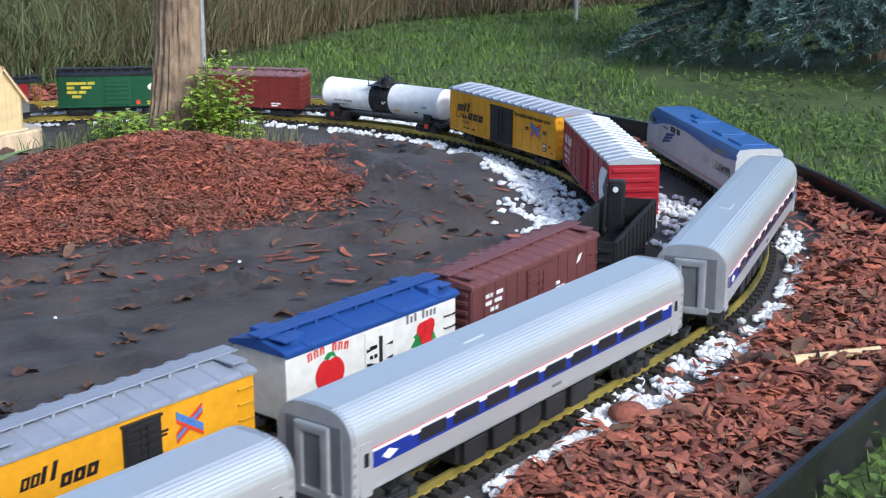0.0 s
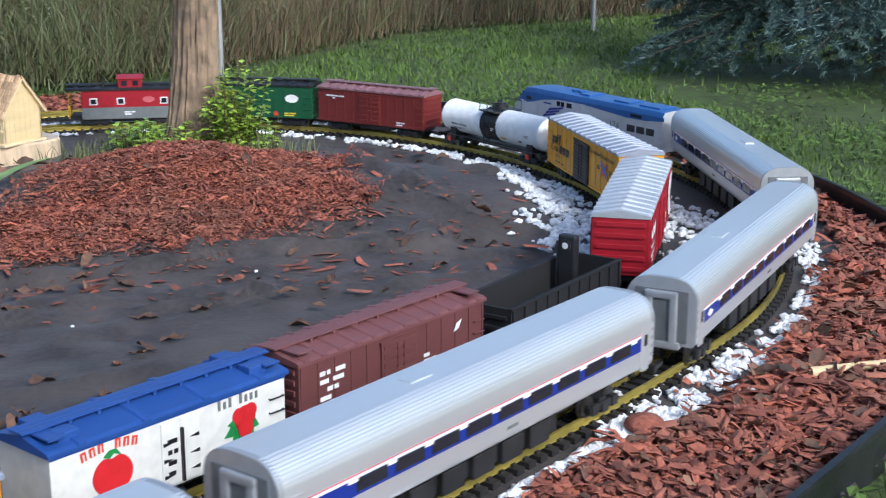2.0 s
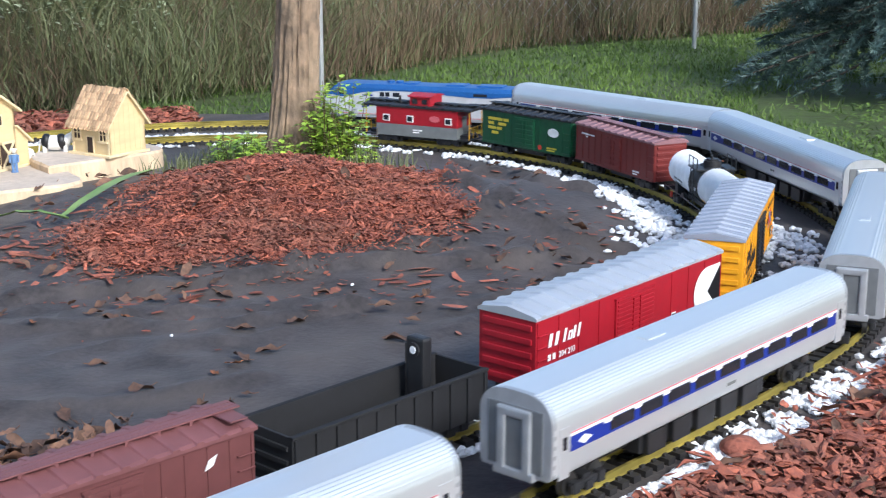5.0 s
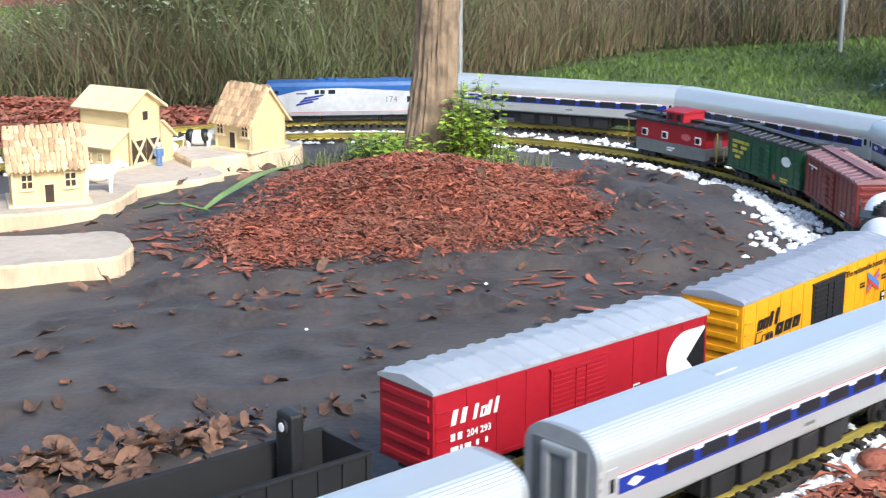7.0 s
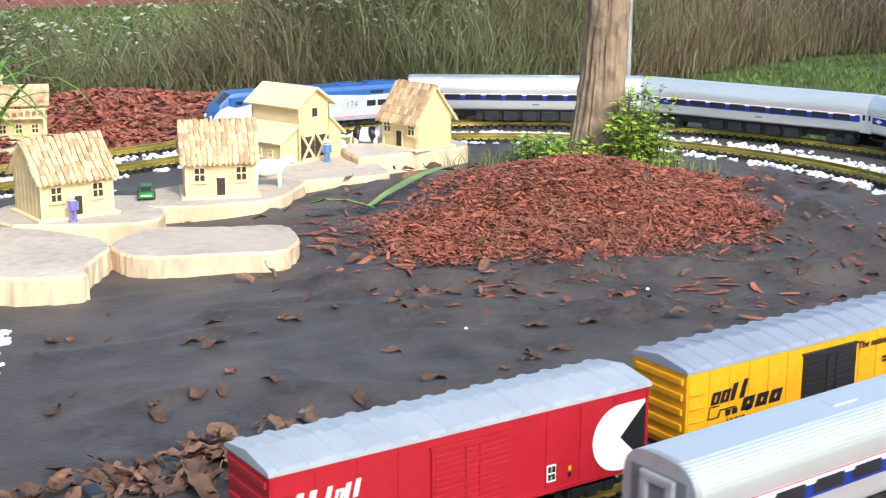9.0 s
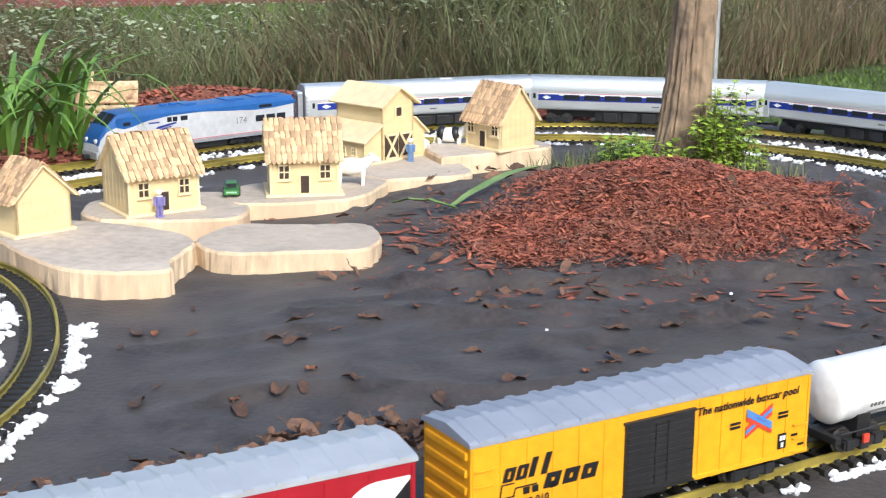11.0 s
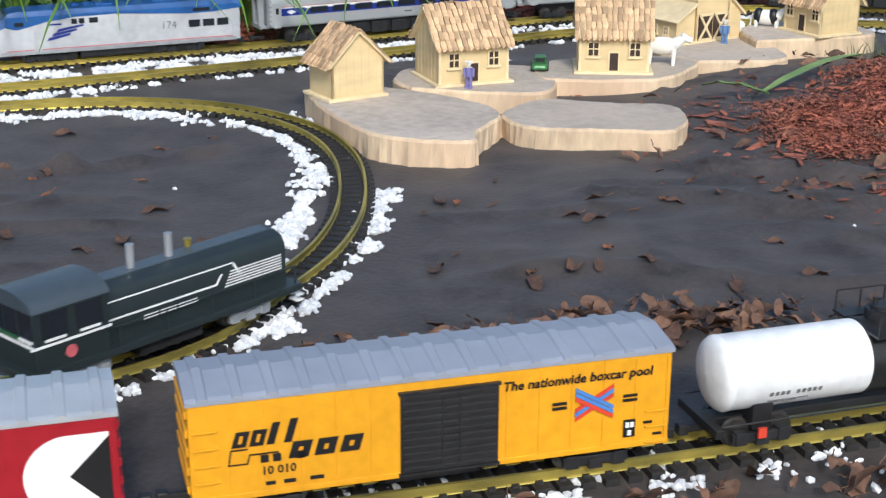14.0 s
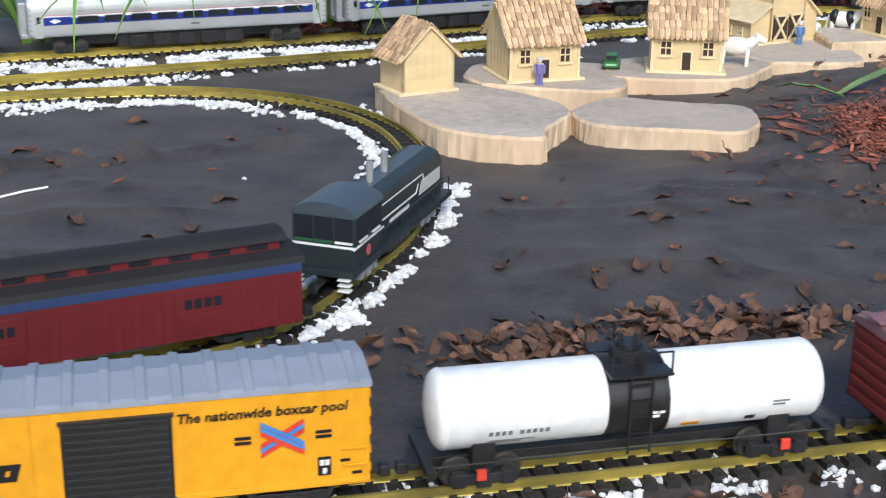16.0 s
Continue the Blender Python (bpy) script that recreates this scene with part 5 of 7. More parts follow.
    for sy in (-1, 1):
        a = [(h - 0.057, sy * 0.003, 0.1275), (h - 0.057, sy * 0.038, 0.1255), (h - 0.028, sy * 0.040, 0.0980), (h - 0.028, sy * 0.003, 0.1000)]
        vs = [bm.verts.new((x, y, z + 0.001)) for x, y, z in a]
        ws = [bm.verts.new((x, y, z - 0.004)) for x, y, z in a]
        bm.faces.new(vs)
        bm.faces.new(ws[::-1])
        for i in range(4):
            bm.faces.new((vs[i], vs[(i + 1) % 4], ws[(i + 1) % 4], ws[i]))
    bmesh.ops.recalc_face_normals(bm, faces=bm.faces)
    part("windshield", bm, GLASS, car)
    bm = bmesh.new()
    for sy in (-1, 1):
        cyl(bm, (h - 0.010, sy * 0.026, 0.060), (h + 0.001, sy * 0.026, 0.058), 0.006, n=12)
    part("headlight", bm, WHITE, car)
    bm = B(h - 0.03, h + 0.006, -w * 0.8, w * 0.8, 0.010, 0.030, 0.003)
    part("pilot", bm, SILVER_DARK, car)
    for x, d in ((-0.24, 0.04), (-0.13, 0.03), (0.02, 0.02)):
        part("roof_hatch", B(x - d, x + d, -0.028, 0.028, 0.130, 0.1355, 0.0015), BLUE_LOCO, car)
    for x in (0.06, 0.09):
        bm = bmesh.new()
        cyl(bm, (x, 0.0, 0.131), (x, 0.0, 0.138), 0.012, n=14)
        part("roof_vent", bm, BLUE_LOCO, car)
    part("fuel_tank", B(-0.09, 0.09, -0.040, 0.040, 0.006, 0.030, 0.004), BLACK, car)
    trucks(car, h - 0.13)
    trucks(car, h - 0.18)
    couplers(car, h - 0.006)
    return car


SEAT_GREEN = paint("cab_seat_green", (0.03, 0.12, 0.045), 0.5)
# Sky reflection on cab roof and hood top, mixed into the paint colour.
CAB_ROOF = paint("sky_tinted_roof", (0.055, 0.072, 0.088), 0.36)
HOOD_GREEN = paint("dark_green_black_paint", (0.020, 0.029, 0.031), 0.42)


def switcher(label):
    """A hood switcher; the cab is at -x."""
    L, W = 0.430, 0.098
    car = root("switcher_locomotive", label, "model locomotive", "branch train")
    h, w = L / 2, W / 2
    part("deck", B(-h, h, -w, w, 0.026, 0.036, 0.0015), HOOD_GREEN, car)
    bm = bmesh.new()
    hw = w * 0.72
    prism(bm, [(-hw, 0.036), (hw, 0.036), (hw, 0.092), (hw * 0.82, 0.104), (hw * 0.4, 0.110), (-hw * 0.4, 0.110), (-hw * 0.82, 0.104), (-hw, 0.092)], -h + 0.115, h - 0.018)
    smooth(part("hood", bm, HOOD_GREEN, car, "long dark hood"), 30)
    part("hood_top", B(-h + 0.118, h - 0.024, -hw * 0.36, hw * 0.36, 0.109, 0.1115, 0.001), CAB_ROOF, car, "hood top with the sky's blue-grey reflection in its paint")
    bm = bmesh.new()
    prism(bm, [(-w * 0.96, 0.036), (w * 0.96, 0.036), (w * 0.96, 0.112), (-w * 0.96, 0.112)], -h + 0.012, -h + 0.115)
    cab = part("cab", bm, HOOD_GREEN, car)
    bm = bmesh.new()
    prism(bm, [(w * 0.99 * math.cos(a), 0.110 + 0.020 * math.sin(a)) for a in [math.pi * k / 12 for k in range(13)]], -h + 0.010, -h + 0.118)
    smooth(part("cab_roof", bm, CAB_ROOF, cab), 30)
    for sx in (-1, 1):
        for y0, y1 in ((-0.043, -0.017), (-0.013, 0.013), (0.017, 0.043)):
            part("cab_window", B(sx * 0.0515 - 0.001, sx * 0.0515 + 0.001, y0, y1, 0.076, 0.112), GLASS, cab, "", pose(-h + 0.0635, 0, 0))
            part("window_sill", B(sx * 0.0525 - 0.0016, sx * 0.0525 + 0.0016, y0, y1, 0.0725, 0.0755), SEAT_GREEN if y0 > -0.03 else WHITE, cab, "", pose(-h + 0.0635, 0, 0))
    for side in (-1, 1):
        for x in (-h + 0.04, -h + 0.088):
            part("cab_window", B(x - 0.018, x + 0.018, side * w * 0.96 - 0.001, side * w * 0.96 + 0.001, 0.076, 0.107), GLASS, cab)
            part("arm_rest", B(x - 0.014, x + 0.014, side * w * 0.97 - 0.002, side * w * 0.97 + 0.002, 0.0725, 0.0750), WHITE, cab, "white arm rest")
        y = side * (hw + 0.0008)
        for z in (0.086, 0.0895):
            part("white_stripe", B(-h + 0.118, h - 0.11, min(y, y - side * 0.002), max(y, y - side * 0.002), z, z + 0.0018) if z > 0.088 else B(-h + 0.118, h - 0.14, min(y, y - side * 0.002), max(y, y - side * 0.002), 0.066, 0.0685), WHITE, car)
        for x0, z0, x1, z1 in ((h - 0.14, 0.066, h - 0.130, 0.080), (h - 0.11, 0.0895, h - 0.10, 0.074)):
            m = on_side(side, 0, 0, hw + 0.0004)
            q = [(x0 - 0.002, z0), (x0 + 0.002, z0), (x1 + 0.002, z1), (x1 - 0.002, z1)]
            if side > 0:
                q = [(-x, z) for x, z in q][::-1]
            flat("lightning_stripe", q, WHITE, car, m)
        for k in range(6):
            z = 0.060 + k * 0.0038
            part("speed_stripe", B(h - 0.125 + k * 0.002, h - 0.026, min(y, y - side * 0.002), max(y, y - side * 0.002), z, z + 0.0016), WHITE, car)
        bars("small_writing", car, on_side(side, -0.04, 0.054, hw + 0.0004), [(0.022, 0.026, 0.03)], WHITE, 0.0055)
        part("sill_stripe", B(-h + 0.006, -h + 0.118, side * w * 0.965 - 0.001, side * w * 0.965 + 0.001, 0.066, 0.069), WHITE, car, "white cab stripe")
        flat("round_emblem", disc_pts(0, 0, 0.008, 14), PINKLINE, car, on_side(side, (-h + 0.06) * (1 if side < 0 else -1), 0.052, w * 0.97))
        bm = bmesh.new()
        cyl(bm, (-h + 0.12, side * w * 0.95, 0.062), (h - 0.01, side * w * 0.95, 0.062), 0.0012, n=6)
        for k in range(5):
            x = -h + 0.13 + k * 0.072
            cyl(bm, (x, side * w * 0.95, 0.036), (x, side * w * 0.95, 0.062), 0.0012, n=6)
        part("handrail", bm, HOOD_GREEN, car)
    part("rear_stripe", B(-h + 0.010, -h + 0.012, -w * 0.96, w * 0.96, 0.066, 0.069), WHITE, car)
    for x in (-0.03, 0.03):
        bm = bmesh.new()
        cyl(bm, (x, 0.0, 0.108), (x, 0.0, 0.142), 0.0055, n=14)
        part("exhaust_stack", bm, SILVER_DARK, car, "grey exhaust stack")
    bm = bmesh.new()
    cyl(bm, (0.07, 0.012, 0.108), (0.07, 0.012, 0.122), 0.004, 0.006, n=10)
    part("bell", bm, BRASS, car, "brass bell")
    for sx in (-1, 1):
        for y in (-0.036, 0.036):
            for z in (0.008, 0.016, 0.024):
                part("step", B(sx * h - 0.006, sx * h + 0.006, y - 0.009, y + 0.009, z, z + 0.002), WHITE, car, "white edged footstep")
    part("fuel_tank", B(-0.05, 0.05, -0.036, 0.036, 0.006, 0.027, 0.003), BLACK, car)
    trucks(car, h - 0.085, SILVER_DARK, "grey sprung truck")
    couplers(car, h)
    return car


BAGGAGE_RED = paint("baggage_red", (0.12, 0.008, 0.011), 0.55)
BAGGAGE_BLUE = paint("letterboard_blue", (0.025, 0.045, 0.13), 0.5)


def baggage(label):
    L, W, z1 = 0.50, 0.098, 0.104
    car = root("baggage_car", label, "model baggage car", "branch train")
    h, w = L / 2, W / 2
    part("body", B(-h, h, -w, w, 0.022, z1 - 0.012, 0.001), BAGGAGE_RED, car, "dark red wooden body")
    part("letterboard", B(-h, h, -w - 0.001, w + 0.001, z1 - 0.012, z1, 0.001), BAGGAGE_BLUE, car, "blue letterboard band")
    bm = bmesh.new()
    prism(bm, [(-w * 1.03, z1), (w * 1.03, z1), (w * 0.95, z1 + 0.008), (w * 0.55, z1 + 0.013), (-w * 0.55, z1 + 0.013), (-w * 0.95, z1 + 0.008)], -h - 0.004, h + 0.004)
    part("roof", bm, MATT_BLACK, car)
    part("clerestory", B(-h + 0.02, h - 0.02, -w * 0.5, w * 0.5, z1 + 0.012, z1 + 0.024, 0.001), BAGGAGE_RED, car, "red clerestory with small windows")
    bm = bmesh.new()
    prism(bm, [(w * 0.58 * math.cos(a), z1 + 0.024 + 0.012 * math.sin(a)) for a in [math.pi * k / 10 for k in range(11)]], -h + 0.012, h - 0.012)
    smooth(part("clerestory_roof", bm, MATT_BLACK, car), 30)
    for side in (-1, 1):
        m = pose(0, -w, 0) if side < 0 else pose(0, w, 0, 0, 0, 180)
        for x in [-0.20 + 0.05 * k for k in range(9)]:
            part("clerestory_window", B(x - 0.014, x + 0.014, side * w * 0.5 - 0.001, side * w * 0.5 + 0.001, z1 + 0.015, z1 + 0.022), GLASS, car)
        for x in (-0.13, 0.12):
            bm = B(x - 0.036, x + 0.036, -0.002, 0, 0.028, z1 - 0.018, 0.0006)
            box(bm, x - 0.030, x + 0.030, -0.003, 0, 0.034, 0.056, 0.0006)
            d = part("door", bm, BAGGAGE_RED, car, "", m)
            for k in range(4):
                part("door_window", B(x - 0.024 + 0.0125 * k, x - 0.015 + 0.0125 * k, -0.0028, 0, 0.064, 0.076), GLASS, d)
        for k in range(40):
            x = -h + 0.006 + (L - 0.012) * k / 39
            part("board_batten", B(x - 0.0006, x + 0.0006, -0.0008, 0, 0.024, z1 - 0.017), BAGGAGE_RED, car, "", m)
    underframe(car, L)
    trucks(car, h - 0.07)
    couplers(car, h)
    return car


FREIGHT = [
    (short_railbox("short yellow boxcar with a grey peaked roof and crossed-stripe emblem"), -1.665, 0.365),
    (reefer("white refrigerator car with blue roof, red apple and rose"), -1.243, 0.345),
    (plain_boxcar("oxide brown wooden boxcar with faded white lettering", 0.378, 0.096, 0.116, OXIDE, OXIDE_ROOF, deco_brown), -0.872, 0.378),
    (gondola("empty black open gondola car"), -0.441, 0.35),
    (red_boxcar("bright red boxcar with a white and black emblem, galvanised roof"), 0.0, 0.512),
    (yellow_boxcar("long yellow boxcar with black doors and grey ribbed roof"), 0.577, 0.500),
    (tank_car("white tank car with a black centre band"), 1.143, 0.436),
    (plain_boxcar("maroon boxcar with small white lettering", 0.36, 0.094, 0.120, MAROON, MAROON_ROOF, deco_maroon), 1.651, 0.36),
    (plain_boxcar("dark green boxcar with yellow lettering and white oval emblem", 0.338, 0.094, 0.119, GREEN, BLACK, deco_green), 2.046, 0.338),
    (caboose("red and grey caboose with cupola and yellow end railings"), 2.442, 0.345),
]
STICK = spy_camera()
LOCO = diesel("silver and blue streamlined passenger locomotive")
COACHES = [coach("fluted silver passenger coach with blue window stripe")]
for _k in range(5):
    COACHES.append(copy_thing(COACHES[0], Matrix()))
SWITCHER = switcher("dark green hood switcher with white lightning stripes")
BAGGAGE = baggage("dark red baggage car with blue letterboard and black roof")


# ---- the village on its slabs ----
def slab(outline, top, label, seed):
    rng = random.Random(seed)
    ln = Line(outline + outline[:1], 6)
    pts = [(x + rng.uniform(-0.0016, 0.0016), y + rng.uniform(-0.0016, 0.0016)) for x, y in ln.p[:-1]]
    bm = bmesh.new()
    lo = [bm.verts.new((x + rng.uniform(-0.003, 0.003), y + rng.uniform(-0.003, 0.003), -0.004)) for x, y in pts]
    cx, cy = sum(p[0] for p in pts) / len(pts), sum(p[1] for p in pts) / len(pts)
    mid = [bm.verts.new((x, y, top - 0.006)) for x, y in pts]
    hi = [bm.verts.new((cx + (x - cx) * 0.975, cy + (y - cy) * 0.975, top + rng.uniform(-0.001, 0.001))) for x, y in pts]
    n = len(pts)
    for i in range(n):
        j = (i + 1) % n
        bm.faces.new((lo[i], lo[j], mid[j], mid[i])).material_index = 1
        bm.faces.new((mid[i], mid[j], hi[j], hi[i])).material_index = 1
    bm.faces.new(hi)
    bm.faces.new(lo[::-1])
    bmesh.ops.recalc_face_normals(bm, faces=bm.faces)
    bmesh.ops.triangulate(bm, faces=[f for f in bm.faces if len(f.verts) > 4])
    return tagged(part("stone_slab", bm, [SLAB_TOP, SLAB_SIDE]), label, "stone slab", "village slabs")


slab([(-1.89, 2.36), (-1.75, 2.25), (-1.64, 2.185), (-1.55, 2.145), (-1.46, 2.15), (-1.385, 2.185), (-1.362, 2.215), (-1.392, 2.26), (-1.41, 2.34), (-1.43, 2.42), (-1.52, 2.48), (-1.70, 2.50), (-1.82, 2.47)], 0.054, "pale stone slab under a bark-roofed cottage", 1)
slab([(-1.40, 2.395), (-1.345, 2.375), (-1.285, 2.392), (-1.20, 2.44), (-1.105, 2.49), (-1.09, 2.53), (-1.105, 2.61), (-1.16, 2.69), (-1.21, 2.70), (-1.28, 2.66), (-1.43, 2.60), (-1.45, 2.46)], 0.0495, "bare pale stone slab with rounded ends", 2)
slab([(-1.72, 2.52), (-1.58, 2.575), (-1.46, 2.65), (-1.50, 2.78), (-1.59, 2.87), (-1.73, 2.83), (-1.84, 2.70), (-1.81, 2.58)], 0.052, "grey stone slab under a cottage with a porch figure", 3)
slab([(-1.575, 2.81), (-1.50, 2.765), (-1.31, 2.90), (-1.295, 3.06), (-1.32, 3.14), (-1.43, 3.13), (-1.55, 3.03), (-1.62, 2.90)], 0.055, "pale stone slab with a cottage and white cow", 4)
slab([(-1.31, 3.13), (-1.15, 3.265), (-1.20, 3.38), (-1.34, 3.56), (-1.50, 3.53), (-1.60, 3.38), (-1.45, 3.19)], 0.056, "grey stone slab before the toy barn", 5)
slab([(-1.255, 3.36), (-1.05, 3.585), (-1.08, 3.68), (-1.20, 3.72), (-1.33, 3.62), (-1.345, 3.48)], 0.076, "thick pale stone slab under a small cottage", 6)
slab([(-2.36, 3.38), (-2.22, 3.58), (-2.32, 3.72), (-2.50, 3.68), (-2.54, 3.48)], 0.03, "grey stone slab behind the far track", 7)


def wall_piece(name, parent, ring, thick, material, m, label=""):
    """A board cut to an outline (x, z), thick in y."""
    bm = bmesh.new()
    a = [bm.verts.new((x, 0, z)) for x, z in ring]
    f = bm.faces.new(a)
    r = bmesh.ops.extrude_face_region(bm, geom=[f])
    bmesh.ops.translate(bm, verts=[g for g in r["geom"] if isinstance(g, bmesh.types.BMVert)], vec=(0, thick, 0))
    bmesh.ops.recalc_face_normals(bm, faces=bm.faces)
    return part(name, bm, material, parent, label, m)


def window_on(parent, x, z, w, h, m):
    bm = B(-w / 2, w / 2, -0.0035, -0.0005, h - 0.003, h)
    for x0, x1 in ((-w / 2, -w / 2 + 0.003), (w / 2 - 0.003, w / 2)):
        box(bm, x0, x1, -0.0036, -0.0004, 0, h)
    fr = part("window", bm, PINE_EDGE, parent, "", m @ pose(x, 0, z))
    part("mullion", B(-0.0012, 0.0012, -0.0034, -0.0006, 0, h), PINE_EDGE, fr)
    part("glazing_bar", B(-w / 2, w / 2, -0.0033, -0.0007, h / 2 - 0.0012, h / 2 + 0.0012), PINE_EDGE, fr)
    part("pane", B(-w / 2 + 0.002, w / 2 - 0.002, -0.0015, -0.0003, 0.002, h - 0.002), OPENING_SHADE, fr)
    part("sill", B(-w / 2 - 0.003, w / 2 + 0.003, -0.006, -0.0003, -0.004, 0.0), PINE_EDGE, fr)


def shingle_roof(parent, L, D, z, rise, rng, material, over=0.010, rows=6, cols=15):
    """Two slopes of split bark shingles on boards."""
    run = D / 2 + over
    zz = z - rise * over / (D / 2)
    sl = math.hypot(run, rise + (z - zz))
    ang = math.degrees(math.atan2(rise + (z - zz), run))
    for sy in (-1, 1):
        base = pose(0, sy * run, zz) @ (pose(0, 0, 0, 0, 0, 0 if sy < 0 else 180)) @ pose(0, 0, 0, ang, 0, 0)
        roof = part("roof_board", B(-L / 2 - over, L / 2 + over, 0, sl, 0, 0.004), PINE_EDGE, parent, "", base)
        for r in range(rows):
            for c in range(cols):
                w = (L + 2 * over) / cols
                x = -L / 2 - over + (c + 0.5) * w + rng.uniform(-0.002, 0.002)
                y0 = r * sl / rows - (0.004 if r == 0 else 0)
                ln = sl / rows * rng.uniform(1.15, 1.4)
                ww = w * rng.uniform(0.4, 0.56)
                t = rng.uniform(0.002, 0.004)
                bm = bmesh.new()
                o = [(-ww * 0.7, 0), (-ww * rng.uniform(0, 0.4), -0.004), (ww * 0.8, rng.uniform(-0.002, 0.003)), (ww, ln * 0.5), (ww * 0.9, ln), (-ww * 0.9, ln), (-ww, ln * 0.5)]
                lo = [bm.verts.new((a, b, 0.0)) for a, b in o]
                hi = [bm.verts.new((a * 0.9, b, t)) for a, b in o]
                for i in range(7):
                    bm.faces.new((lo[i], lo[(i + 1) % 7], hi[(i + 1) % 7], hi[i]))
                bm.faces.new(hi)
                bmesh.ops.recalc_face_normals(bm, faces=bm.faces)
                part("shingle", bm, material, roof, "", pose(x, y0, 0.0042 + 0.001 * (c % 2), 3.5 + rng.uniform(0, 2), 0, rng.uniform(-4, 4)))


def cottage(label, m, L=0.166, D=0.150, wall=0.090, rise=0.072, seed=1, door=True):
    """Front wall at -y, gables at -x and +x."""
    rng = random.Random(seed)
    h = root("toy_cottage", label, "toy house", "village houses", m)
    part("base", B(-L / 2 - 0.010, L / 2 + 0.010, -D / 2 - 0.012, D / 2 + 0.006, 0, 0.006, 0.001), PINE_EDGE, h)
    for sy in (-1, 1):
        mm = pose(0, -D / 2, 0) if sy < 0 else pose(0, D / 2, 0, 0, 0, 180)
        wall_piece("wall", h, [(-L / 2, 0.006), (L / 2, 0.006), (L / 2, wall), (-L / 2, wall)], 0.005, PINE, mm)
        if door and sy < 0:
            dr = part("door", B(-0.013, 0.013, -0.003, -0.0003, 0.006, 0.052, 0.0005), PINE_EDGE, h, "", mm)
            part("doorway", B(-0.0095, 0.0095, -0.0038, -0.002, 0.008, 0.048), OPENING_SHADE, dr, "dark plate painted as the shade in an open doorway")
            for x in (-0.047, 0.047):
                window_on(h, x, 0.040, 0.028, 0.034, mm)
            for x in (-L / 2 + 0.003, L / 2 - 0.003):
                part("corner_board", B(x - 0.003, x + 0.003, -0.0022, 0, 0.006, wall), PINE_EDGE, h, "", mm)
    for sx in (-1, 1):
        mm = pose(sx * L / 2, 0, 0, 0, 0, 90 * sx)
        g = wall_piece("gable", h, [(-D / 2, 0.006), (D / 2, 0.006), (D / 2, wall), (0, wall + rise), (-D / 2, wall)], 0.005, PINE, mm)
        for k in range(1, 7):
            x = -D / 2 + D * k / 7
            part("board_joint", B(x - 0.0005, x + 0.0005, -0.0006, 0.0, 0.007, wall + rise * max(0.0, 1 - abs(x) / (D / 2)) - 0.004), PINE, g)
    shingle_roof(h, L, D, wall, rise, rng, THATCH)
    return h


def facing(x0, y0, x1, y1, z):
    """Pose of a house whose front base runs from (x0, y0) to (x1, y1), depth d behind."""
    return (x0 + x1) / 2, (y0 + y1) / 2, z, math.degrees(math.atan2(y1 - y0, x1 - x0))


def set_house(x0, y0, x1, y1, z, D):
    cx, cy, cz, a = facing(x0, y0, x1, y1, z)
    return pose(cx, cy, cz, 0, 0, a) @ pose(0, D / 2, 0)


cottage("pale wooden toy cottage with bark shingle roof, open doorway", set_house(-1.676, 2.556, -1.574, 2.696, 0.052, 0.150), seed=3)
cottage("pale wooden toy cottage with square windows and bark roof", set_house(-1.490, 2.845, -1.336, 2.933, 0.055, 0.14), L=0.160, D=0.14, seed=4)
cottage("small pale wooden toy cottage with brown shingle roof", set_house(-1.255, 3.545, -1.135, 3.478, 0.076, 0.13), L=0.135, D=0.125, wall=0.083, rise=0.078, seed=5)
cottage("pale wooden toy cottage seen from its plain gable end", set_house(-1.865, 2.345, -1.775, 2.305, 0.054, 0.13), L=0.10, D=0.125, wall=0.080, rise=0.060, seed=6, door=False)


